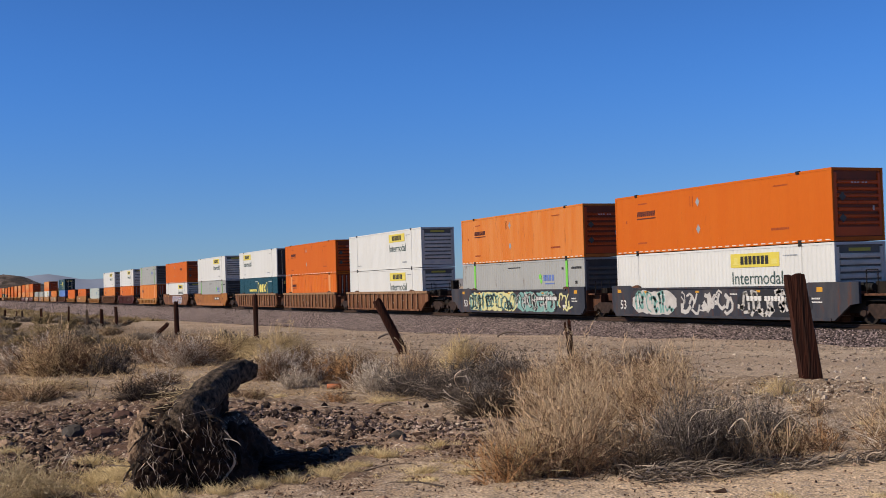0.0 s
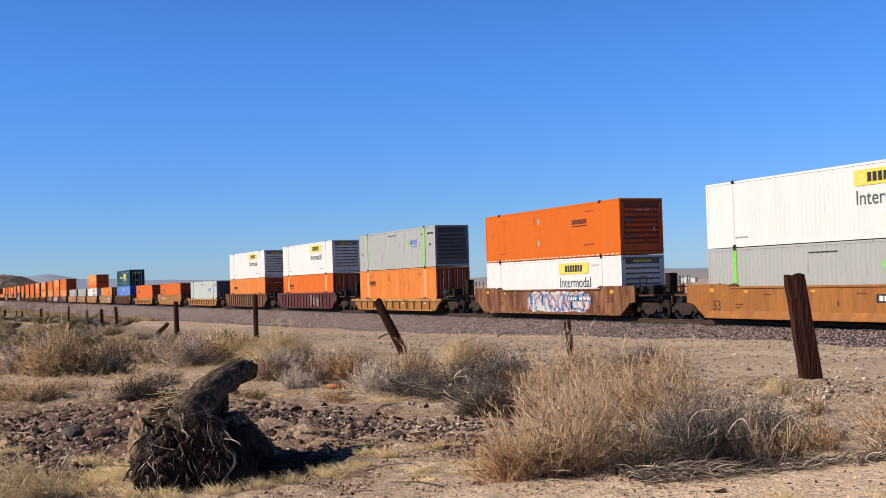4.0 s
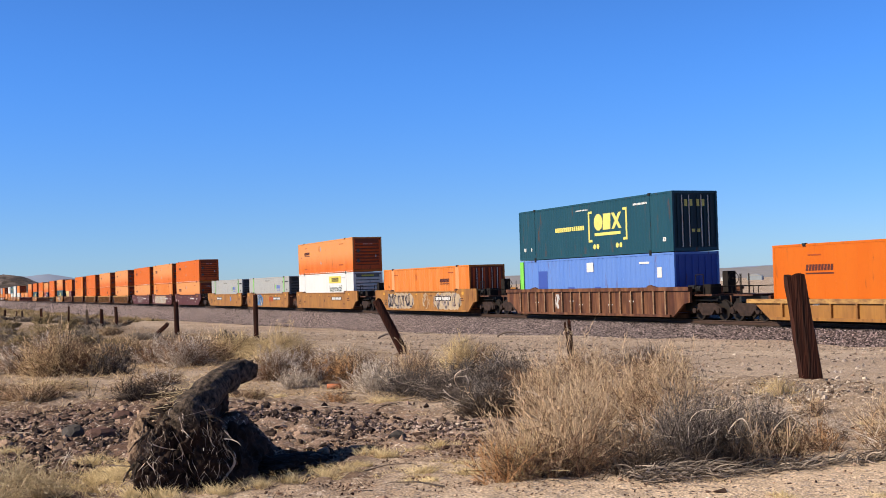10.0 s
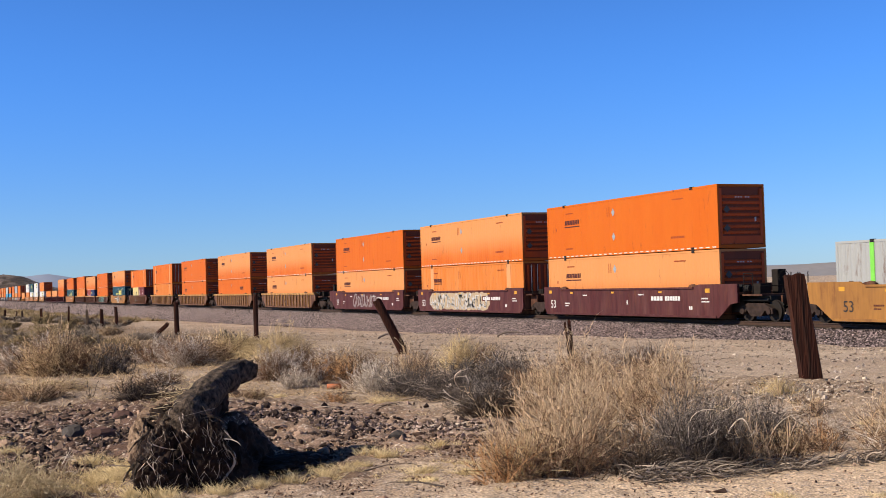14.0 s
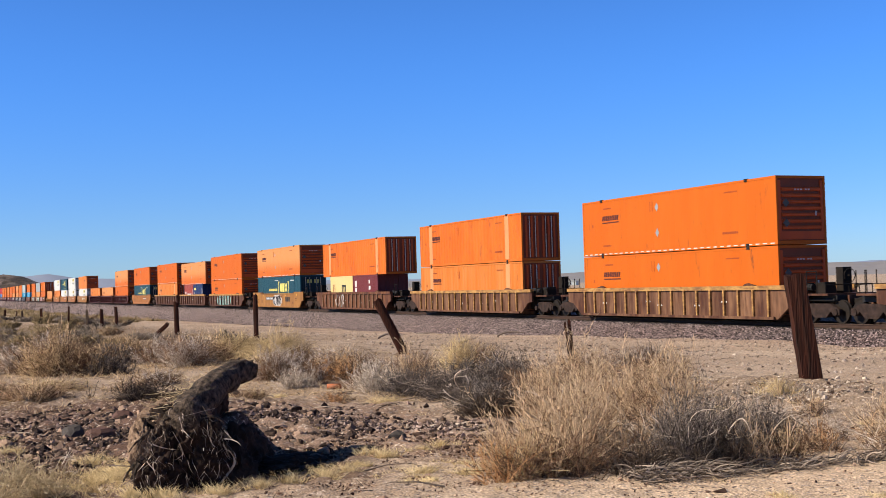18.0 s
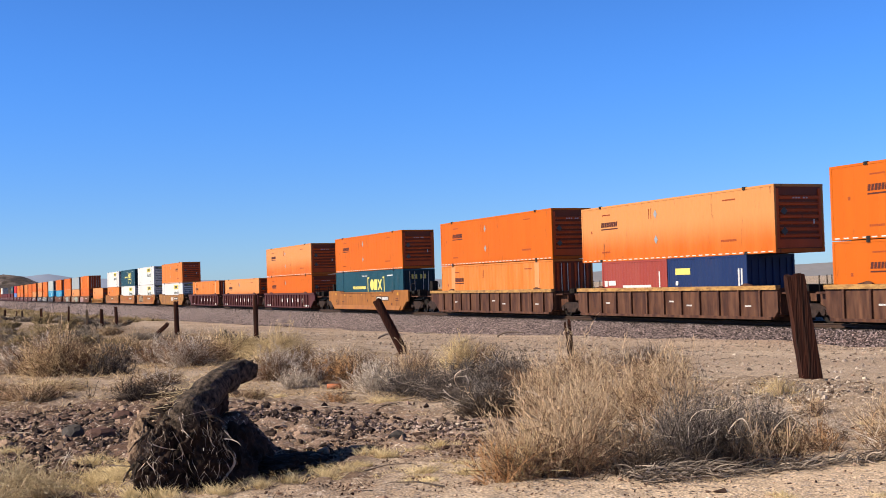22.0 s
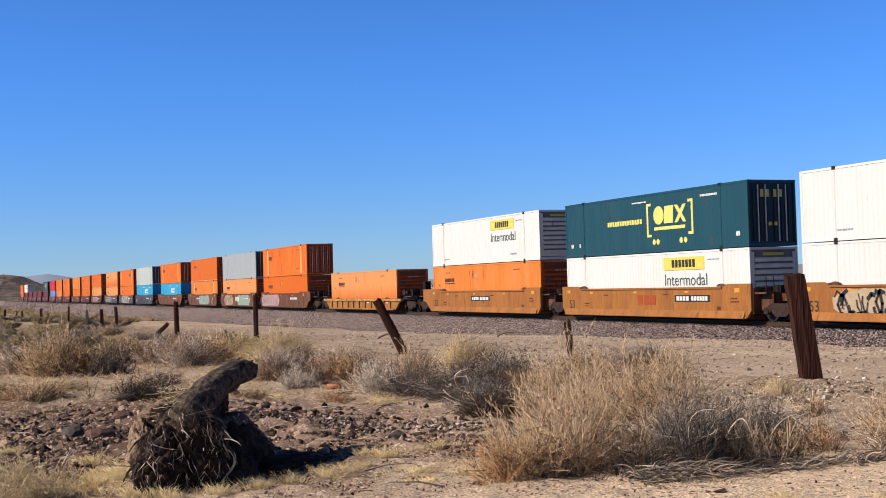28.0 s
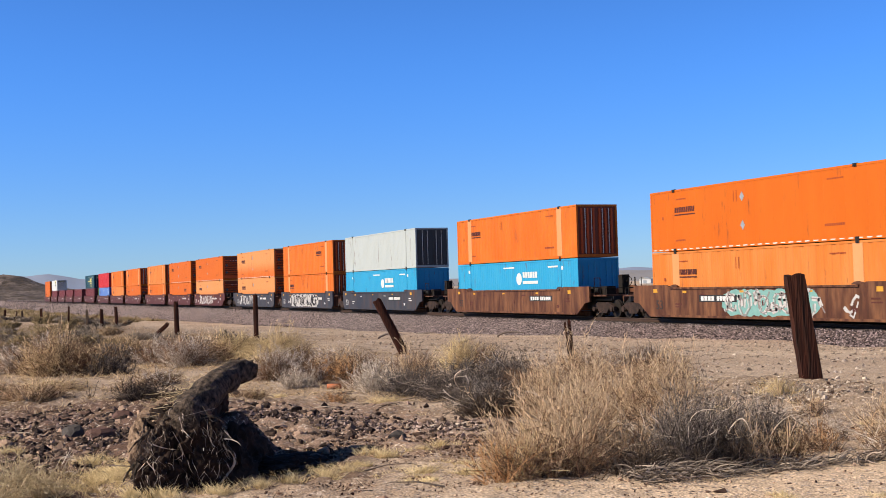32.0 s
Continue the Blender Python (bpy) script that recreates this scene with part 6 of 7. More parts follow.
# x, y, radius, height, tone, stems, side twigs, sprigs, spread, curl
BUSHES = [
    # the big straw-coloured bush and its neighbours
    (-6.88, 3.40, 0.34, 0.36, "twig_rust", 80, 7, 2, 72, 0.30), (-7.05, 3.62, 0.30, 0.40, "twig_tan", 70, 8, 3, 60, 0.40), (-6.95, 3.84, 0.36, 0.46, "twig_tan", 95, 8, 3, 62, 0.42),
    (-7.40, 4.02, 0.42, 0.58, "twig_tan", 95, 9, 3, 55, 0.45), (-7.75, 4.32, 0.46, 0.72, "twig_tan", 105, 9, 3, 50, 0.45), (-8.35, 4.25, 0.42, 0.50, "twig_tan", 70, 8, 3, 55, 0.5),
    (-8.55, 4.90, 0.48, 0.74, "twig_tan", 90, 9, 3, 50, 0.45), (-9.40, 5.20, 0.46, 0.62, "twig_tan", 75, 9, 3, 52, 0.45), (-10.1, 6.00, 0.52, 0.76, "twig_tan", 80, 9, 3, 50, 0.45),
    (-9.60, 6.20, 0.48, 0.66, "twig_tan", 75, 9, 3, 52, 0.45), (-10.4, 5.35, 0.42, 0.48, "twig_tan", 60, 8, 3, 60, 0.5), (-12.0, 6.30, 0.52, 0.52, "twig_tan", 60, 8, 3, 58, 0.5), (-12.9, 6.75, 0.50, 0.52, "twig_tan", 55, 8, 3, 58, 0.5),
    (-14.4, 8.3, 0.55, 0.55, "twig_tan", 55, 8, 2, 58, 0.5), (-13.2, 8.6, 0.5, 0.5, "twig_tan", 50, 8, 2, 58, 0.5), (-11.4, 7.4, 0.5, 0.58, "twig_tan", 60, 8, 3, 56, 0.5), (-14.6, 9.2, 0.35, 0.45, "twig_dark", 24, 7, 2, 50, 0.5),
    (-8.9, 5.9, 0.42, 0.55, "twig_tan", 65, 8, 3, 55, 0.5), (-7.45, 4.72, 0.40, 0.56, "twig_tan", 70, 8, 3, 55, 0.5),
    # grey and rusty scrub beside it
    (-6.92, 4.70, 0.36, 0.60, "twig_dark", 140, 9, 4, 60, 0.6), (-7.20, 5.06, 0.40, 0.62, "twig_dark", 140, 9, 4, 58, 0.6), (-7.75, 5.35, 0.40, 0.58, "twig_dark", 110, 9, 3, 62, 0.6),
    (-8.15, 6.25, 0.42, 0.42, "twig_dark", 90, 9, 3, 68, 0.6), (-8.70, 6.80, 0.44, 0.34, "twig_grey", 60, 8, 3, 70, 0.6), (-7.65, 5.90, 0.40, 0.44, "twig_dark", 100, 8, 3, 66, 0.6), (-7.95, 6.75, 0.34, 0.28, "twig_grey", 45, 8, 3, 70, 0.6),
    (-6.85, 5.25, 0.34, 0.36, "twig_tan", 48, 6, 2, 48, 0.38), (-6.90, 5.62, 0.30, 0.32, "twig_olive", 34, 6, 2, 45, 0.38), (-7.05, 5.95, 0.26, 0.30, "twig_tan", 36, 6, 2, 48, 0.4), (-7.28, 6.20, 0.17, 0.27, "twig_rust", 50, 6, 2, 45, 0.4),
    (-6.62, 6.30, 0.34, 0.34, "twig_grey", 44, 8, 3, 72, 0.6), (-7.05, 6.72, 0.36, 0.50, "twig_tan", 60, 9, 3, 55, 0.5), (-7.6, 7.25, 0.40, 0.48, "twig_tan", 55, 8, 3, 55, 0.5), (-9.2, 7.75, 0.24, 0.28, "twig_tan", 30, 6, 2, 55, 0.4),
    (-10.2, 8.15, 0.26, 0.22, "twig_wheat", 30, 6, 2, 60, 0.45),
    # the band of scrub behind the open sand
    (-13.4, 5.90, 0.62, 0.56, "twig_dark", 110, 9, 3, 66, 0.6), (-13.9, 6.60, 0.52, 0.60, "twig_dark", 80, 9, 3, 60, 0.6), (-14.4, 5.60, 0.42, 0.46, "twig_dark", 70, 9, 3, 62, 0.55), (-14.1, 6.95, 0.40, 0.66, "twig_dark", 45, 8, 3, 50, 0.5),
    (-11.25, 5.22, 0.44, 0.38, "twig_dark", 90, 9, 3, 72, 0.6), (-11.95, 5.50, 0.42, 0.42, "twig_dark", 75, 9, 3, 66, 0.6), (-18.2, 8.05, 0.40, 0.58, "twig_wheat", 90, 9, 3, 58, 0.5), (-17.9, 8.35, 0.32, 0.50, "twig_olive", 60, 9, 3, 58, 0.5),
    (-15.15, 5.52, 0.42, 0.50, "twig_bleached", 60, 7, 2, 58, 0.38), (-15.8, 5.55, 0.38, 0.42, "twig_grey", 60, 8, 3, 62, 0.5), (-16.6, 6.60, 0.36, 0.62, "twig_tan", 55, 8, 2, 42, 0.4), (-16.0, 6.35, 0.34, 0.54, "twig_tan", 50, 8, 2, 42, 0.4),
    (-17.85, 5.78, 0.40, 0.36, "twig_rust", 80, 9, 3, 64, 0.55), (-18.4, 6.35, 0.45, 0.42, "twig_tan", 60, 8, 3, 60, 0.55), (-17.75, 4.72, 0.38, 0.60, "twig_grey", 80, 9, 3, 58, 0.6), (-18.6, 5.25, 0.50, 0.54, "twig_grey", 75, 9, 3, 62, 0.6),
    (-16.72, 4.80, 0.34, 0.36, "twig_bleached", 55, 7, 2, 72, 0.4), (-17.3, 5.2, 0.40, 0.38, "twig_grey", 60, 8, 3, 66, 0.6), (-20.4, 6.65, 0.62, 0.42, "twig_grey", 75, 8, 3, 64, 0.6), (-19.4, 6.25, 0.52, 0.42, "twig_tan", 60, 8, 3, 62, 0.6),
    (-24.4, 5.70, 0.62, 0.62, "twig_wheat", 85, 9, 3, 64, 0.5), (-23.9, 6.55, 0.60, 0.60, "twig_wheat", 80, 9, 3, 64, 0.5), (-22.45, 6.52, 0.28, 0.36, "twig_olive", 50, 8, 3, 60, 0.6), (-21.2, 5.6, 0.5, 0.46, "twig_wheat", 55, 8, 3, 62, 0.5),
    (-22.1, 2.10, 0.66, 0.82, "twig_olive", 130, 10, 3, 62, 0.55), (-22.0, 2.62, 0.56, 0.70, "twig_olive", 100, 10, 3, 62, 0.55), (-21.6, 2.85, 0.40, 0.48, "twig_dark", 60, 9, 3, 66, 0.6), (-22.9, 1.75, 0.5, 0.66, "twig_tan", 70, 9, 3, 60, 0.5),
    (-23.2, 1.45, 0.42, 0.60, "twig_grey", 80, 9, 3, 58, 0.45), (-25.0, 1.85, 0.65, 0.70, "twig_grey", 75, 9, 3, 60, 0.55), (-26.3, 3.85, 0.52, 0.60, "twig_olive", 80, 9, 3, 60, 0.55), (-25.5, 3.5, 0.45, 0.5, "twig_dark", 55, 8, 3, 62, 0.6),
    (-22.4, 4.40, 0.56, 0.64, "twig_grey", 90, 9, 3, 60, 0.6), (-23.4, 5.05, 0.52, 0.60, "twig_tan", 60, 8, 3, 60, 0.55), (-23.9, 4.1, 0.5, 0.5, "twig_grey", 60, 8, 3, 62, 0.55), (-26.5, 5.0, 0.55, 0.6, "twig_tan", 60, 8, 3, 60, 0.55), (-28.0, 2.6, 0.7, 0.75, "twig_tan", 70, 8, 3, 60, 0.55),
    (-16.8, 1.20, 0.46, 0.28, "twig_tan", 80, 7, 2, 62, 0.4), (-17.4, 0.75, 0.46, 0.30, "twig_tan", 75, 7, 2, 62, 0.4), (-17.6, 1.60, 0.40, 0.24, "twig_wheat", 55, 7, 2, 62, 0.4), (-18.06, 3.1, 0.36, 0.26, "twig_grey", 50, 8, 2, 64, 0.5), (-17.2, 2.55, 0.30, 0.18, "twig_tan", 40, 7, 2, 64, 0.5),
    (-14.1, 4.55, 0.24, 0.18, "twig_rust", 26, 6, 2, 62, 0.5), (-14.4, 3.55, 0.22, 0.20, "twig_olive", 40, 7, 2, 60, 0.45), (-13.2, 4.9, 0.22, 0.14, "twig_wheat", 30, 6, 2, 62, 0.45), (-19.3, 12.3, 0.44, 0.42, "twig_dark", 30, 7, 2, 66, 0.55), (-18.1, 11.9, 0.5, 0.22, "twig_bleached", 14, 5, 2, 75, 0.5),
    # pale sprigs in the gravel by the stump
    (-8.40, 0.62, 0.30, 0.30, "sage", 60, 8, 3, 66, 0.55), (-8.85, 0.50, 0.30, 0.30, "sage", 50, 8, 3, 66, 0.55), (-8.15, 0.35, 0.28, 0.28, "sage", 45, 8, 3, 66, 0.55), (-9.2, 0.8, 0.22, 0.22, "twig_grey", 22, 6, 2, 66, 0.5),
    # black bushes for the shade low in the scrub, dead wood, and sprigs set apart
    (-6.98, 3.50, 0.32, 0.34, "twig_wheat", 70, 7, 2, 66, 0.34), (-6.85, 4.28, 0.26, 0.32, "twig_black", 90, 7, 3, 66, 0.6), (-6.72, 4.62, 0.24, 0.30, "twig_black", 80, 7, 3, 66, 0.6), (-11.05, 5.25, 0.42, 0.38, "twig_black", 150, 8, 3, 70, 0.6), (-18.13, 11.65, 0.28, 0.40, "twig_grey", 22, 6, 2, 55, 0.5),
    (-7.00, 5.00, 0.34, 0.58, "twig_dark", 130, 9, 4, 58, 0.6), (-6.75, 4.95, 0.26, 0.40, "twig_black", 70, 8, 3, 60, 0.6), (-7.45, 5.70, 0.34, 0.48, "twig_dark", 100, 9, 3, 62, 0.6),
]
STEMS = {"twig_tan": "twig_tan", "twig_olive": "twig_stem", "twig_wheat": "twig_tan", "twig_grey": "twig_bleached"}
for k, (x, y, r, h, tone, stems, side, sub, wide, curl) in enumerate(BUSHES):
    brush(x, y, r, h, tone, 500 + k, stems, side, sub, wide, curl, STEMS.get(tone), 30 if k in (4, 18) else 7 if tone in ("twig_dark", "twig_grey") and x > -15 else 0)
brush(-14.48, 2.27, 0.36, 0.36, "twig_black", 780, 150, 5, 1, 72, 0.4)
brush(-14.30, 2.62, 0.22, 0.26, "twig_black", 782, 30, 3, 1, 45, 0.3)
brush(-16.60, 1.90, 0.10, 0.38, "twig_black", 781, 3, 2, 1, 35, 0.4)
spread_rng = random.Random(8)
for k in range(40):
    x, y = spread_rng.uniform(-46, -25), spread_rng.uniform(0.6, 8.2)
    if x > -27 or (y > 5.5 and (x > -30 or -44 < x < -35)) or 0.148 < -y / x < 0.184:
        continue
    tone = spread_rng.choice(["twig_grey", "twig_tan", "twig_grey", "twig_olive", "twig_dark"])
    size = spread_rng.uniform(0.35, 0.75)
    shrub(x, y, size * 1.25, size * spread_rng.uniform(0.5, 0.78), tone, 400 + k, SHRUB_LABELS[tone])
for k in range(185):
    x = -40 - 150 * spread_rng.random() ** 1.3
    y = spread_rng.uniform(0.5, 9.0) if k < 120 else spread_rng.uniform(10.5, 23.0)
    if y > 10.5 and x > -75:
        x -= 60
    if y > 10.5 and y > -0.15 * x:
        continue
    tone = spread_rng.choice(["twig_grey", "twig_tan", "twig_olive", "twig_dark", "twig_grey", "twig_olive"])
    size = spread_rng.uniform(0.45, 1.0)
    shrub(x, y, size * 1.25, size * spread_rng.uniform(0.5, 0.8), tone, 200 + k, SHRUB_LABELS[tone])


scrub_rng = np.random.default_rng(19)
n, each = 800, 16
cx = -150 - 800 * scrub_rng.random(n) ** 1.6
cy = np.where(scrub_rng.random(n) < 0.6, scrub_rng.uniform(10, 27, n), scrub_rng.uniform(-40, -3, n))
who = np.repeat(np.arange(n), each)
size = scrub_rng.uniform(0.4, 1.0, n)[who]
start = np.column_stack([cx[who] + scrub_rng.normal(0, 0.6, n * each) * size, cy[who] + scrub_rng.normal(0, 0.6, n * each) * size, np.zeros(n * each)])
start[:, 2] = ground_z(start[:, 0], start[:, 1]) - 0.05
finish = start + np.column_stack([scrub_rng.normal(0, 0.3, (n * each, 2)) * size[:, None], scrub_rng.uniform(0.25, 0.9, n * each) * size])
v, f, _ = twig_arrays(start, finish, 0.00055 * -start[:, 0], scrub_rng, 2, 0.1, 3)
tagged(new("far_scrub", array_mesh("far_scrub", v, f, M["scrub_olive"])), "low olive-brown scrub spread over the far plain", "scrub", kind="stuff")


def tuft_arrays(places, rng, height, spread, blades):
    n = len(places) * blades
    who = np.repeat(np.arange(len(places)), blades)
    p = np.asarray(places)[who]
    foot = np.column_stack([p + rng.normal(0, spread * 0.35, (n, 2)), np.zeros(n)])
    foot[:, 2] = ground_z(foot[:, 0], foot[:, 1]) - 0.01
    lean = rng.normal(0, 0.75, (n, 2))
    size = height * rng.uniform(0.2, 0.8, n)
    tip = foot + np.column_stack([lean * size[:, None], size])
    return twig_arrays(foot, tip, rng.uniform(0.0012, 0.0026, n), rng, 3 if height > 0.07 else 2, 0.16)[:2]


# x, y, reach and height of each patch of straw grass
TUFTS = [(-9.9, 1.22, 0.24, 0.13), (-9.55, 1.42, 0.20, 0.13), (-8.9, 1.15, 0.30, 0.11), (-9.15, 1.0, 0.20, 0.12), (-8.65, 1.2, 0.14, 0.12), (-8.5, 1.05, 0.26, 0.12), (-9.3, 1.25, 0.22, 0.10), (-9.9, 1.15, 0.16, 0.09), (-8.1, 1.15, 0.22, 0.13), (-7.85, 1.35, 0.20, 0.13), (-7.75, 1.65, 0.16, 0.12), (-7.7, 0.95, 0.25, 0.10), (-7.75, 1.95, 0.09, 0.12),
         (-7.8, 2.2, 0.08, 0.14), (-7.9, 2.45, 0.12, 0.14), (-8.0, 2.65, 0.12, 0.13), (-8.75, 3.05, 0.13, 0.14), (-8.6, 3.2, 0.12, 0.13), (-7.6, 3.1, 0.20, 0.10), (-7.35, 3.3, 0.18, 0.10), (-7.95, 3.55, 0.14, 0.09), (-9.15, 3.85, 0.12, 0.10),
         (-8.9, 3.6, 0.10, 0.08), (-7.2, 2.9, 0.2, 0.06), (-8.3, 2.85, 0.10, 0.08), (-13.2, 4.9, 0.12, 0.12), (-14.8, 3.4, 0.16, 0.12), (-15.1, 4.1, 0.14, 0.10), (-5.66, 4.53, 0.08, 0.08), (-5.48, 5.08, 0.07, 0.07), (-5.6, 3.3, 0.07, 0.05),
         (-8.1, 0.4, 0.2, 0.1), (-11.2, 0.55, 0.14, 0.10), (-10.7, 0.6, 0.14, 0.10), (-9.9, 7.2, 0.18, 0.12), (-8.3, 7.6, 0.14, 0.1)]
grass_rng = np.random.default_rng(31)
v, f = np.zeros((0, 3)), np.zeros((0, 3), int)
for x, y, reach, tall in TUFTS:
    roots = [(x + grass_rng.normal(0, reach * 0.42), y + grass_rng.normal(0, reach * 0.42)) for _ in range(int(5 + 200 * reach * reach))]
    v2, f2 = tuft_arrays(roots, grass_rng, tall, 0.05, 28)
    v, f = np.concatenate([v, v2]), np.concatenate([f, f2 + len(v)])
v2, f2 = tuft_arrays([(grass_rng.uniform(-24, -6), grass_rng.uniform(0.4, 11)) for _ in range(620)], grass_rng, 0.06, 0.09, 14)
tagged(new("dry_grass", array_mesh("dry_grass", np.concatenate([v, v2]), np.concatenate([f, f2 + len(v)]), M["straw"])), "straw-yellow tufts of dry grass on sandy ground", "grass", kind="stuff")

stick_rng = np.random.default_rng(41)
n = 900
cx = stick_rng.uniform(0, 1, n) ** 1.5
heap = np.exp(-((cx - 0.12) / 0.16) ** 2)
spot = np.column_stack([-6.52 - 0.05 * cx + stick_rng.normal(0, 0.07 + 0.08 * heap, n), 4.10 + 2.2 * cx + stick_rng.normal(0, 0.10, n)])
start = np.column_stack([spot, ground_z(spot[:, 0], spot[:, 1]) + stick_rng.uniform(0.0, 0.02 + 0.08 * heap, n)])
turn = stick_rng.normal(1.35, 0.75, n)
reach = stick_rng.uniform(0.05, 0.30, n)
finish = start + np.column_stack([np.cos(turn) * reach, np.sin(turn) * reach, stick_rng.normal(0.0, 0.035, n)])
finish[:, 2] = np.maximum(finish[:, 2], ground_z(finish[:, 0], finish[:, 1]) + 0.004)
v, f, _ = twig_arrays(start, finish, 0.0015 + 0.0065 * stick_rng.uniform(0, 1, n) ** 2.2, stick_rng, 5, 0.28, 4)
tagged(new("dead_brush", array_mesh("dead_brush", v, f, M["stick_heap"])), "bleached dead sticks heaped along the edge of the scrub", "brush", kind="stuff")
n = 900
spot = np.column_stack([stick_rng.uniform(-30, -6, n), stick_rng.uniform(0.5, 27, n)])
start = np.column_stack([spot, ground_z(spot[:, 0], spot[:, 1]) + 0.008])
turn = stick_rng.uniform(0, 6.3, n)
reach = stick_rng.uniform(0.08, 0.5, n)
finish = start + np.column_stack([np.cos(turn) * reach, np.sin(turn) * reach, stick_rng.uniform(0, 0.03, n)])
v, f, _ = twig_arrays(start, finish, stick_rng.uniform(0.002, 0.009, n), stick_rng, 4, 0.14)
n = 420
spot = np.column_stack([stick_rng.normal(-10.2, 1.5, n), stick_rng.normal(1.1, 0.7, n)])
start = np.column_stack([spot, ground_z(spot[:, 0], spot[:, 1]) + 0.01])
turn = stick_rng.uniform(0, 6.3, n)
reach = stick_rng.uniform(0.04, 0.15, n)
finish = start + np.column_stack([np.cos(turn) * reach, np.sin(turn) * reach, stick_rng.uniform(0, 0.07, n)])
v2, f2, _ = twig_arrays(start, finish, stick_rng.uniform(0.0015, 0.005, n), stick_rng, 4, 0.2)
v, f = np.concatenate([v, v2]), np.concatenate([f, f2 + len(v)])
tagged(new("loose_twigs", array_mesh("loose_twigs", v, f, M["stick_heap"])), "loose dry twigs scattered over the ground", "twigs", kind="stuff")


litter_rng = np.random.default_rng(43)
n = 9000
spot = np.concatenate([np.column_stack([litter_rng.uniform(-24, -13.5, n), litter_rng.uniform(0.3, 5.8, n)]), np.column_stack([litter_rng.uniform(-46, -22, n // 2), litter_rng.uniform(0.5, 9, n // 2)])])
spot = spot[np.sin(spot[:, 0] * 2.1) * np.cos(spot[:, 1] * 2.7 + spot[:, 0]) + litter_rng.normal(0, 0.5, len(spot)) > 0]
n = len(spot)
start = np.column_stack([spot, ground_z(spot[:, 0], spot[:, 1])])
size = litter_rng.uniform(0.04, 0.16, n)
finish = start + np.column_stack([litter_rng.normal(0, 0.7, (n, 2)) * size[:, None], size * litter_rng.uniform(0.05, 0.9, n)])
v, f, _ = twig_arrays(start, finish, np.hypot(spot[:, 0], spot[:, 1]) * 0.00021, litter_rng, 3, 0.2)
tagged(new("dry_litter", array_mesh("dry_litter", v, f, M["twig_olive"])), "short dry grass and plant litter between the shrubs", "grass", kind="stuff")


# ---------------------------------------------------------------- stones
def stone_arrays(xy, z, size, rng):
    """Sharp broken chips: a double wedge of six corners, each pulled its own way."""
    n = len(xy)
    base = np.array([(1, 0, 0), (-1, 0, 0), (0, 1, 0), (0, -1, 0), (0, 0, 0.9), (0, 0, -0.8)], float)
    tri = np.array([(0, 2, 4), (2, 1, 4), (1, 3, 4), (3, 0, 4), (2, 0, 5), (1, 2, 5), (3, 1, 5), (0, 3, 5)])
    v = base[None] + rng.normal(0, 0.30, (n, 6, 3))
    v = v * rng.uniform(0.55, 1.30, (n, 1, 3)) * [1, 1, 0.8]
    a, b = rng.uniform(0, 6.3, n), rng.normal(0, 0.45, n)
    c, d = np.cos(a)[:, None], np.sin(a)[:, None]
    p, q = np.cos(b)[:, None], np.sin(b)[:, None]
    v = np.stack([v[..., 0] * p - v[..., 2] * q, v[..., 1], v[..., 0] * q + v[..., 2] * p], -1)
    v = np.stack([v[..., 0] * c - v[..., 1] * d, v[..., 0] * d + v[..., 1] * c, v[..., 2]], -1) * size[:, None, None]
    v = v + np.column_stack([xy, z + size * 0.15])[:, None]
    f = tri[None] + (np.arange(n) * 6)[:, None, None]
    return v.reshape(-1, 3), f.reshape(-1, 3)


def strip(rng, n, cx, cy, along, across, turn=0.95):
    """Places in a band whose long side lies at that angle on the plan, gathered in clumps."""
    u, w = rng.normal(0, along, n), rng.normal(0, across, n)
    x, y = cx + u * math.cos(turn) - w * math.sin(turn), cy + u * math.sin(turn) + w * math.cos(turn)
    keep = np.sin(x * 3.1 + 1.3 * y) * np.cos(y * 3.7 - x) + rng.normal(0, 0.55, n) > -0.15
    return np.column_stack([x, y])[keep]


rock_rng = np.random.default_rng(51)
spots, sizes = [], []
for n, cx, cy, along, across, lo, hi in ((9000, -12.4, 1.6, 1.7, 0.85, 0.005, 0.034), (8500, -11.6, 0.8, 1.3, 0.8, 0.005, 0.036), (5600, -10.9, 3.6, 1.2, 0.34, 0.005, 0.032), (4500, -9.6, 3.9, 0.9, 0.5, 0.005, 0.026),
                                         (3500, -9.3, 3.0, 0.9, 0.7, 0.004, 0.016), (4500, -9.8, 0.9, 0.9, 0.7, 0.005, 0.030), (5000, -7.6, 2.6, 1.2, 0.8, 0.003, 0.014), (3500, -10.4, 8.5, 1.1, 0.5, 0.006, 0.024)):
    spots.append(strip(rock_rng, n, cx, cy, along, across))
    sizes.append(rock_rng.uniform(0, 1, len(spots[-1])) ** 2.6 * (hi - lo) + lo)
n = 9000
spots.append(np.column_stack([rock_rng.uniform(-40, -4, n), rock_rng.uniform(0.2, 28, n)]))
sizes.append(rock_rng.uniform(0, 1, n) ** 5 * 0.03 + 0.006)
n = 9000
spots.append(np.column_stack([-rock_rng.uniform(5.0, 14.0, n), rock_rng.uniform(0.2, 8.6, n)]))
sizes.append(rock_rng.uniform(0, 1, n) ** 4 * 0.012 + 0.003)
xy, size = np.concatenate(spots[:3]), np.concatenate(sizes[:3])
v, f = stone_arrays(xy, ground_z(xy[:, 0], xy[:, 1]), size, rock_rng)
tagged(new("dark_gravel", array_mesh("dark_gravel", v, f, M["dark_stone"], flat=True)), "dark reddish-brown broken stones in a gravelly strip", "stones", kind="stuff")
xy, size = np.concatenate(spots[3:]), np.concatenate(sizes[3:])
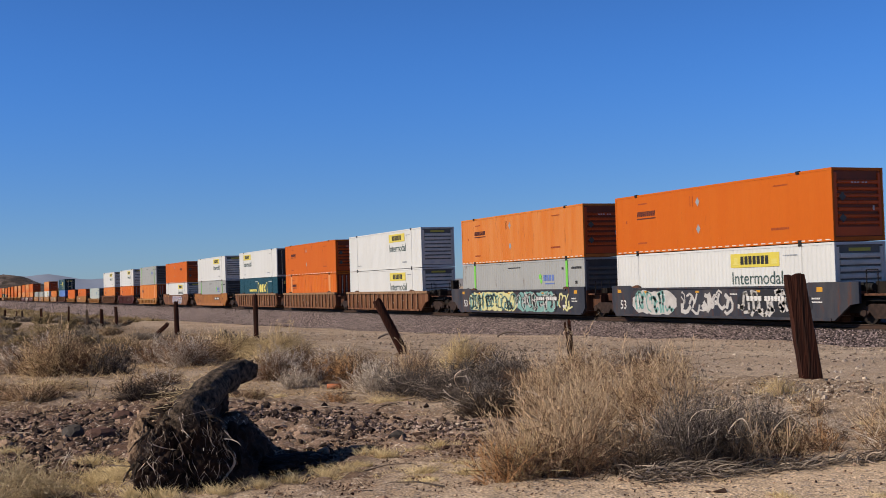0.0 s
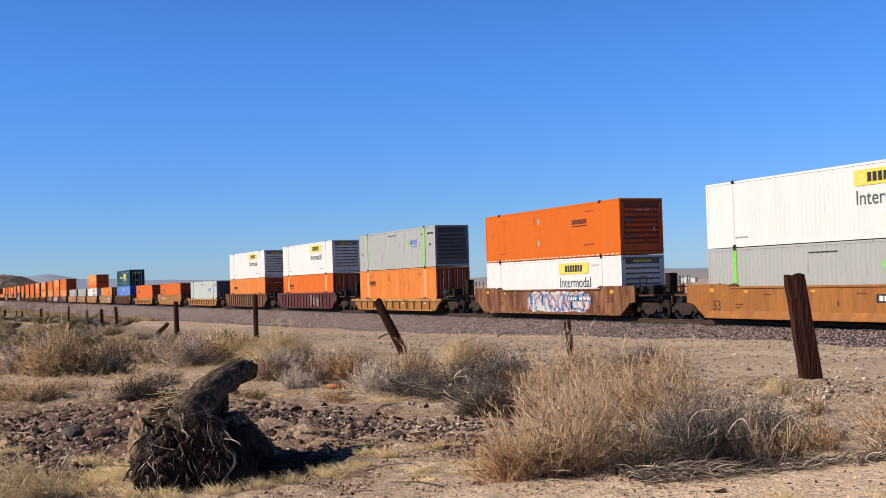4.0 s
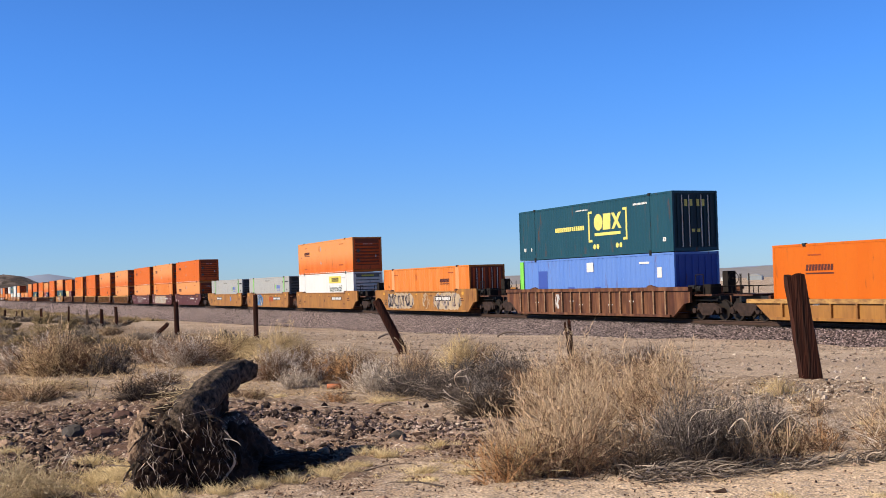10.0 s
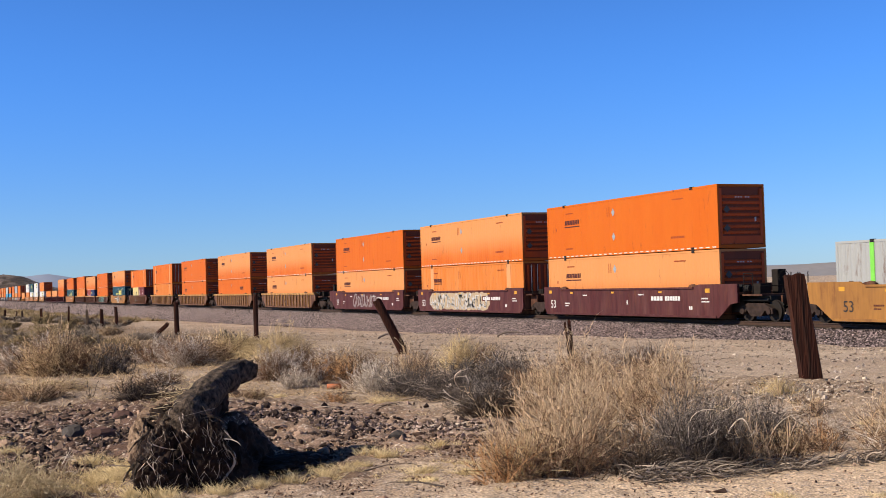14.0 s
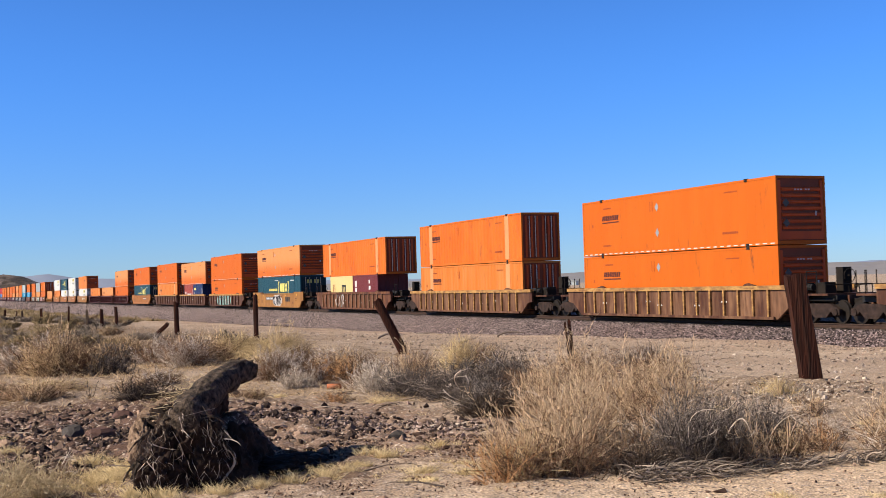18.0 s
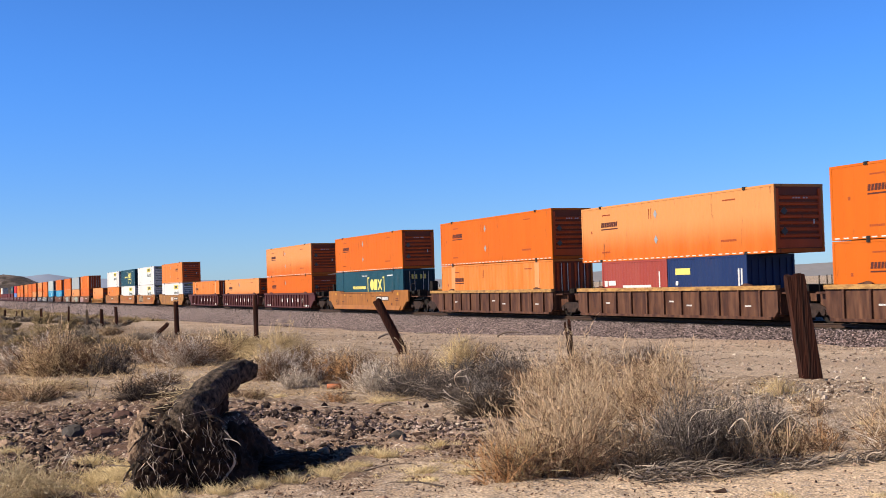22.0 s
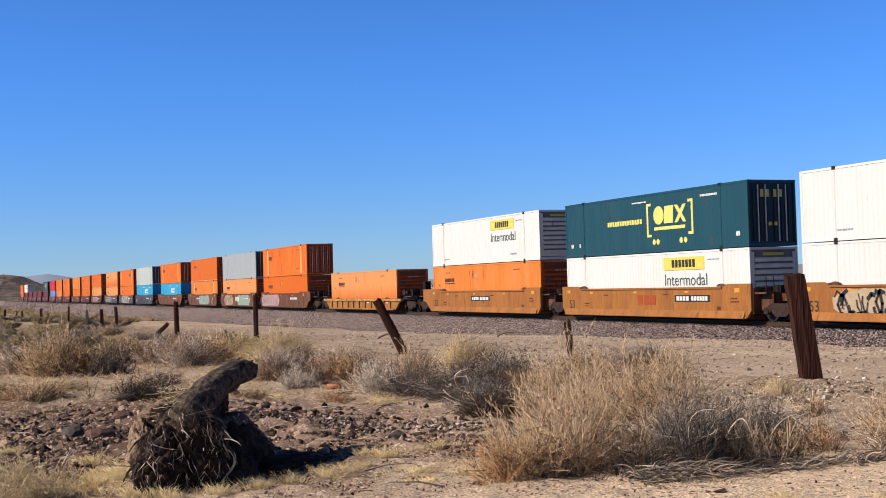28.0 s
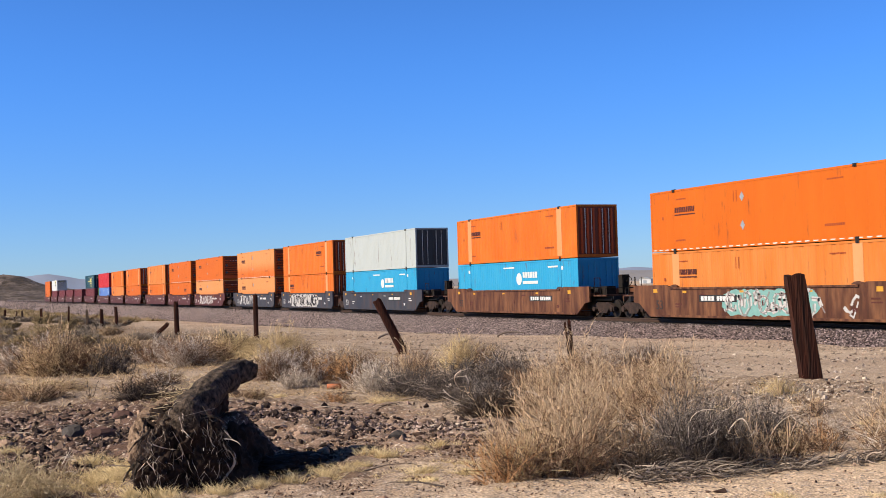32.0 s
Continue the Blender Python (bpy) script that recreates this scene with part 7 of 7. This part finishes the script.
v, f = stone_arrays(xy, ground_z(xy[:, 0], xy[:, 1]), size, rock_rng)
tagged(new("field_stones", array_mesh("field_stones", v, f, M["field_stone"], flat=True)), "dark and pale loose stones strewn over the sand", "stones", kind="stuff")
lump_rng = np.random.default_rng(77)
xy = np.concatenate([strip(lump_rng, n, *where) for n, where in ((2600, (-12.3, 1.4, 1.7, 0.8)), (1800, (-11.2, 0.7, 1.2, 0.7)), (170, (-10.9, 3.5, 1.0, 0.4)), (110, (-9.9, 2.9, 0.7, 0.4)), (260, (-10.2, 0.7, 0.6, 0.5)))])
ball = bmesh.new()
bmesh.ops.create_icosphere(ball, subdivisions=1, radius=1)
round_v, round_f = np.array([p.co[:] for p in ball.verts]), np.array([[p.index for p in q.verts] for q in ball.faces])
ball.free()
n = len(xy)
v = round_v[None] * lump_rng.uniform(0.6, 1.35, (n, 1, 3)) * [1, 1, 0.75] + lump_rng.normal(0, 0.17, (n, len(round_v), 3))
v = v * (lump_rng.uniform(0, 1, n) ** 2.4 * 0.042 + 0.012)[:, None, None] + np.column_stack([xy, ground_z(xy[:, 0], xy[:, 1]) + 0.008])[:, None]
f = (round_f[None] + (np.arange(n) * len(round_v))[:, None, None]).reshape(-1, 3)
tagged(new("soil_lumps", array_mesh("soil_lumps", v, f, M["lump"], flat=True)), "dry brown soil lumps and dark broken stones", "soil", kind="stuff")
xy = strip(rock_rng, 2600, -10.9, 3.65, 0.75, 0.22)
v, f = stone_arrays(xy, ground_z(xy[:, 0], xy[:, 1]) + 0.01, rock_rng.uniform(0, 1, len(xy)) ** 3 * 0.026 + 0.006, rock_rng)
tagged(new("grey_shards", array_mesh("grey_shards", v, f, M["shard"], flat=True)), "heap of grey-brown broken stones beside the stump", "stones", kind="stuff")
spots = [strip(rock_rng, 2600, -10.4, 8.45, 0.9, 0.32, 0.7), strip(rock_rng, 900, -10.1, 8.1, 0.35, 0.16, 0.7), strip(rock_rng, 500, -10.4, 4.5, 0.22, 0.09, 0.9), strip(rock_rng, 1200, -11.6, 10.2, 1.2, 0.5, 0.7)]
xy = np.concatenate(spots)
v, f = stone_arrays(xy, ground_z(xy[:, 0], xy[:, 1]), rock_rng.uniform(0, 1, len(xy)) ** 3 * 0.028 + 0.006, rock_rng)
tagged(new("pale_stones", array_mesh("pale_stones", v, f, M["pale_stone"], flat=True)), "pale broken stones heaped round the tall post", "stones", kind="stuff")
n = 19000
xy = np.column_stack([-12 - 80 * rock_rng.uniform(0, 1, n) ** 1.4, 28.8 - 18.5 * rock_rng.uniform(0, 1, n) ** 1.6])
v, f = stone_arrays(xy, ground_z(xy[:, 0], xy[:, 1]), rock_rng.uniform(0, 1, n) ** 3 * 0.040 + 0.010, rock_rng)
tagged(new("pale_stones", array_mesh("pale_stones", v, f, M["pale_stone"], flat=True)), "pale stones scattered over the sand by the railway", "stones", kind="stuff")
n = 38000
xs = -30 - 570 * rock_rng.uniform(0, 1, n) ** 3.2
ys = TRACK_Y - rock_rng.uniform(0.95, 5.6, n)
z = np.maximum(ballast_z(xs, ys), ground_z(xs, ys))
v, f = stone_arrays(np.column_stack([xs, ys]), z, rock_rng.uniform(0.022, 0.050, n) * (1 + np.clip(-xs - 60, 0, 400) / 190), rock_rng)
tagged(new("ballast_stones", array_mesh("ballast_stones", v, f, M["ballast_stone"], flat=True)), "broken ballast stones, grey with pale and pinkish ones", "stones", kind="stuff")


def boulder(name, at, size, mat, label, seed):
    rng = np.random.default_rng(seed)
    bm = bmesh.new()
    bmesh.ops.create_icosphere(bm, subdivisions=2, radius=1)
    for p in bm.verts:
        p.co *= 1 + 0.34 * noise.noise(p.co * 1.3 + Vector((seed, 0, 0))) + 0.16 * noise.noise(p.co * 4 + Vector((0, seed, 0)))
        p.co = Vector((p.co.x * size[0], p.co.y * size[1], p.co.z * size[2]))
    me = bpy.data.meshes.new(name)
    bm.to_mesh(me)
    bm.free()
    me.materials.append(M[mat])
    me.shade_flat()
    ob = new(name, me)
    ob.location = at
    return tagged(ob, label, "stone")


boulder("stone", (-11.34, 1.16, 0.77), (0.13, 0.11, 0.095), "stone_grey", "flat dark grey broken stone half sunk in gravel", 3)
boulder("stone", (-11.25, 1.38, 0.75), (0.13, 0.16, 0.085), "stone_red", "flat reddish broken stone half sunk in gravel", 9)
boulder("stone", (-12.4, 1.75, 0.80), (0.08, 0.12, 0.06), "stone_red", "reddish stone in the gravel", 13)
boulder("stone", (-9.9, 3.75, 0.70), (0.07, 0.09, 0.06), "stone_grey", "dark grey stone on the sand", 4)
boulder("stone", (-15.3, 3.55, 0.68), (0.10, 0.10, 0.07), "stone_grey", "dark stone behind the stump", 6)


# ---------------------------------------------------------------- uprooted stump
def lumpy(bm, low, size, at, seed, turn=0.0, cave=0.0):
    """Adds an uneven clod to bm: a ball pulled out of round at four scales, hollowed on its front where cave is set."""
    ball = bmesh.ops.create_icosphere(bm, subdivisions=low, radius=1)["verts"]
    off = Vector((seed * 1.7, seed * 0.9, seed * 2.3))
    for p in ball:
        n = p.co.copy()
        if cave and n.x > 0.2:
            p.co *= 1 - cave * max(0.0, noise.noise(n * 3.3 + off) + 0.15) - 0.3 * (n.x - 0.2)
        p.co *= 1 + 0.22 * noise.noise(n * 2.1 + off) + 0.16 * noise.noise(n * 5.5 + off) + 0.12 * noise.noise(n * 12 + off) + 0.08 * noise.noise(n * 24 + off)
        p.co = Matrix.Rotation(radians(turn), 3, "Z") @ Vector((p.co.x * size[0], p.co.y * size[1], p.co.z * size[2])) + Vector(at)


def stump():
    o = Vector((-8.10, 1.50, 0.70))
    root = thing("tree_stump", pose(*o), "uprooted dead stump lying with its tangled root plate upright", "stump")

    def solid(name, mat, label, *clods):
        bm = bmesh.new()
        for low, size, at, seed, turn, cave in clods:
            lumpy(bm, min(low + 1, 6), size, at, seed, turn, cave)
        me = bpy.data.meshes.new(name)
        bm.to_mesh(me)
        bm.free()
        me.materials.append(M[mat])
        me.shade_smooth()
        part(name, me, root, label)

    # trunk, rising away from the root plate to a broken, hooked end
    path = [Vector(p) - o for p in ((-8.01, 1.50, 1.145), (-8.30, 1.645, 1.237), (-8.63, 1.81, 1.30), (-8.955, 1.99, 1.354), (-9.23, 2.155, 1.389), (-9.36, 2.265, 1.402), (-9.395, 2.33, 1.401), (-9.385, 2.38, 1.395))]
    widths = [0.135, 0.128, 0.120, 0.112, 0.098, 0.088, 0.068, 0.046]
    fine, radii = [], []
    for k in range(113):
        t = k / 112 * (len(path) - 1)
        i = min(int(t), len(path) - 2)
        fine.append(path[i].lerp(path[i + 1], t - i))
        radii.append(widths[i] + (widths[i + 1] - widths[i]) * (t - i))
    s = Shape().tube(fine, radii, 64)
    along = (path[4] - path[1]).normalized()
    for k, p in enumerate(s.v):
        q = Vector(p)
        c = fine[min(k // 64, 112)]
        flat = q - along * q.dot(along)          # bark ridges run along the trunk
        w = flat * 26 + along * q.dot(along) * 5
        lift = noise.noise(q * 5) * 0.022 + noise.noise(q * 13) * 0.006 + noise.noise(w * 0.7) * 0.012 + noise.noise(w * 1.6) * 0.008 + noise.noise(w * 3.4) * 0.004
        s.v[k] = tuple(q + (q - c).normalized() * lift)
    part("trunk", s.mesh("trunk", M["bark"], True), root, "grey-brown weathered trunk")
    for k, (at, way, w) in enumerate((((-9.33, 2.20, 1.46), (-0.04, 0.03, 0.04), 0.020), ((-9.36, 2.30, 1.43), (-0.01, 0.04, 0.05), 0.022), ((-9.20, 2.12, 1.47), (-0.05, 0.02, 0.03), 0.016))):
        p = Vector(at) - o
        part("broken_limb", Shape().tube([p, p + Vector(way) * 0.5, p + Vector(way)], [w, w * 0.8, w * 0.4], 7).mesh("broken_limb", M["bark"], True), root)

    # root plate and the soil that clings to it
    # shade is coloured into the front's dark soil, sun into the pale cap
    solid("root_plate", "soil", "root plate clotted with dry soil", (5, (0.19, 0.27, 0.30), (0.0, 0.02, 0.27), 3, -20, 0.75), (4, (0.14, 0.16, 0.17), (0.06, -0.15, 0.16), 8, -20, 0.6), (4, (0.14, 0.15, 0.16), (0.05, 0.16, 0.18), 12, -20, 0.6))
    solid("soil_cap", "dirt", "dry soil and straw on the root plate, lightened as if sunlit", (4, (0.17, 0.23, 0.075), (-0.12, 0.0, 0.51), 5, -20, 0.0), (4, (0.13, 0.09, 0.19), (-0.05, -0.23, 0.30), 6, 0, 0.0), (4, (0.26, 0.11, 0.10), (-0.40, 0.03, 0.50), 9, -30, 0.0))
    # dark clods added where the trunk's shadow lies, the last ones flat on it
    solid("earth_clod", "soil", "dark clods that fill in the shade under and beside the trunk", (4, (0.30, 0.13, 0.28), (-0.34, 0.13, 0.24), 2, -30, 0.0), (4, (0.30, 0.10, 0.24), (-0.66, 0.31, 0.34), 4, -30, 0.0), (4, (0.20, 0.08, 0.13), (-0.92, 0.46, 0.50), 7, -30, 0.0),
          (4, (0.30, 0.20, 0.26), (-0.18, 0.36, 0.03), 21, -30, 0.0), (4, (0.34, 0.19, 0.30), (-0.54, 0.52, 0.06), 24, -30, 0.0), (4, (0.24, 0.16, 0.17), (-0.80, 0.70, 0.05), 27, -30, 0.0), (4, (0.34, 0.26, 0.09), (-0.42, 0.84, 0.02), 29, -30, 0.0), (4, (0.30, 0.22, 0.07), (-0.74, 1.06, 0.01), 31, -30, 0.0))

    # roots: fine strands that hang down the front, thicker ones among them
    rng = np.random.default_rng(12)
    n = 250
    side = rng.uniform(-1, 1, n)
    up = rng.uniform(0.10, 0.56, n) * np.sqrt(np.maximum(0.15, 1 - 0.55 * side ** 2))
    start = np.column_stack([0.12 + 0.07 * (1 - side ** 2) + rng.normal(0, 0.035, n), side * 0.30 + 0.02, up])
    hang = rng.uniform(0.04, 0.24, n) * rng.choice([0.35, 0.7, 1.0], n)
    go = np.column_stack([rng.normal(0.03, 0.04, n), rng.normal(0, 0.42, n) * hang, -hang * rng.uniform(0.3, 1.0, n)])
    finish = start + go
    finish[:, 2] = np.maximum(finish[:, 2], 0.01)
    v, f, _ = twig_arrays(start, finish, 0.0012 + 0.0042 * rng.uniform(0, 1, n) ** 3, rng, 6, 0.20, 5)
    v[:, 2] = np.maximum(v[:, 2], 0.0)
    part("root_tangle", array_mesh("root_tangle", v, f, M["root"]), root, "pale and dark tangled roots", kind="stuff")
    n = 14
    side = rng.uniform(-0.9, 0.9, n)
    start = np.column_stack([np.full(n, 0.10) + rng.normal(0, 0.03, n), side * 0.28 + 0.02, rng.uniform(0.25, 0.60, n)])
    finish = start + np.column_stack([rng.uniform(0.04, 0.16, n), rng.normal(0, 0.10, n), -rng.uniform(0.02, 0.12, n)])
    lead = twig_arrays(start, finish, 0.002 + 0.005 * rng.uniform(0, 1, n) ** 2, rng, 8, 0.16, 6)
    part("root_tangle", array_mesh("root_tangle", lead[0], lead[1], M["root"]), root, "pale bare root ends", kind="stuff")
    pick = random.Random(5)
    for k in range(18):
        a = pick.uniform(-1.9, 1.9)
        pts = [Vector((0.05 + pick.uniform(-0.05, 0.10), math.sin(a) * 0.28, 0.28 + math.cos(a) * 0.24))]
        way = Vector((pick.uniform(-0.1, 0.6), math.sin(a) * 0.5 + pick.uniform(-0.3, 0.3), math.cos(a) * 0.5 - 0.3)).normalized()
        for j in range(6):
            way = (way + Vector((pick.uniform(-0.3, 0.4), pick.uniform(-0.4, 0.4), pick.uniform(-0.6, 0.1)))).normalized()
            q = pts[-1] + way * pick.uniform(0.018, 0.045)
            q.z = max(q.z, 0.01)
            pts.append(q)
        w = pick.uniform(0.007, 0.018)
        part("root", Shape().tube(pts, [w * (1 - 0.13 * j) for j in range(7)], 7).mesh("root", M["bark"], True), root)
    loop = [Vector((0.10, 0.30 + 0.06 * math.sin(k * 0.55), 0.30 - 0.035 * k)) for k in range(8)]
    part("root", Shape().tube(loop, [0.013 - 0.001 * k for k in range(8)], 7).mesh("root", M["twig_bleached"], True), root, "pale looped root")
    n = 260
    back = np.clip(rng.normal(0.42, 0.26, n), 0, 1.0)
    start = np.column_stack([-back, back * 0.45 - 0.06 + rng.normal(0, 0.07, n), 0.55 + 0.14 * back + rng.normal(0, 0.02, n)])
    finish = start + rng.normal(0, 1, (n, 3)) * [0.07, 0.07, 0.02]
    v, f, _ = twig_arrays(start, finish, rng.uniform(0.0012, 0.0035, n), rng, 4, 0.25, 3)
    part("straw_litter", array_mesh("straw_litter", v, f, M["sage"]), root, "straw and bark scraps caught on the soil", kind="stuff")
    return root


stump()


# ---------------------------------------------------------------- small litter
def pipe_piece():
    root = thing("clay_pipe", pose(-16.3, 5.24, float(ground_z(-16.3, 5.24)) + 0.034, 0, 0, 62), "broken orange clay pipe lying on the sand", "pipe")
    s = Shape()
    n = 18
    for x, r in ((-0.10, 0.036), (0.10, 0.036), (0.10, 0.029), (-0.10, 0.029)):
        s.v += [(x, r * math.cos(2 * math.pi * k / n), r * math.sin(2 * math.pi * k / n)) for k in range(n)]
    for a in range(4):
        for k in range(n):
            p, q = a * n + k, a * n + (k + 1) % n
            c, d = ((a + 1) % 4) * n + (k + 1) % n, ((a + 1) % 4) * n + k
            s.f.append((p, q, c, d))
    part("barrel", s.mesh("barrel", M["clay"], True), root)
    return root


pipe_piece()


def stray_stick(x, y, reach, turn, thick):
    v, f, _ = twig_arrays(np.array([[0.0, 0, 0.02]]), np.array([[math.cos(turn) * reach, math.sin(turn) * reach, 0.10]]), [thick], np.random.default_rng(int(-x * 10)), 7, 0.18, 6)
    ob = new("stick", array_mesh("stick", v, f, M["root"]))
    ob.location = (x, y, float(ground_z(x, y)))
    tagged(ob, "dark crooked dead branch lying on the sand", "stick", "dead branches")


for x, y, reach, turn, thick in ((-35.5, 12.9, 0.9, 1.3, 0.04), (-50.0, 20.0, 1.0, 0.8, 0.05), (-41.4, 19.9, 1.2, 1.2, 0.05), (-31.6, 23.1, 1.6, 1.0, 0.04), (-33.0, 14.6, 0.8, 2.0, 0.03), (-29.0, 19.5, 0.7, 0.4, 0.03), (-62.0, 16.0, 1.3, 1.2, 0.06)):
    stray_stick(x, y, reach, turn, thick)


def bottle():
    """A clear bottle lying in the brush, its neck along x."""
    s = Shape()
    profile = [(0.0, 0.0), (0.0, 0.030), (0.11, 0.031), (0.135, 0.024), (0.16, 0.012), (0.205, 0.012), (0.205, 0.009)]
    n = 14
    for x, r in profile:
        s.v += [(x, r * math.cos(2 * math.pi * k / n), r * math.sin(2 * math.pi * k / n)) for k in range(n)]
    for a in range(len(profile) - 1):
        s.f += [(a * n + k, a * n + (k + 1) % n, (a + 1) * n + (k + 1) % n, (a + 1) * n + k) for k in range(n)]
    ob = new("bottle", s.mesh("bottle", M["glass"], True))
    ob.matrix_basis = pose(-7.18, 4.80, float(ground_z(-7.18, 4.8)) + 0.05, 0, -12, 70)
    tagged(ob, "clear empty bottle lying among dead sticks", "bottle")


bottle()


def shed(az, far, w, h, tone, label):
    x, y = bearing(az, far)
    root = thing("far_shed", pose(x, y, -2.5, 0, 0, 40), label, "building", "far sheds")
    part("wall", Shape().box(-w / 2, w / 2, -w / 3, w / 3, 0, h).mesh("wall", M[tone]), root)
    part("roof", Shape().slab([(-w / 2 - 0.3, h), (w / 2 + 0.3, h), (0, h + w * 0.16)], -w / 3 - 0.3, w / 3 + 0.3).mesh("roof", M["grey"]), root)
    part("door", Shape().box(-w * 0.15, w * 0.15, -w / 3 - 0.03, -w / 3, 0, h * 0.7).mesh("door", M["ash"]), root)


for az, far, w, h, tone in ((9.6, 950, 9, 3.5, "white"), (10.1, 990, 14, 3.2, "white"), (10.9, 1010, 7, 3.0, "chalk"), (11.6, 940, 11, 3.6, "white"), (6.1, 1000, 10, 3.4, "chalk"), (13.3, 980, 8, 3.2, "white"), (14.6, 1020, 12, 3.4, "ash")):
    shed(az, far, w, h, tone, "small pale shed on the far plain")


motions()
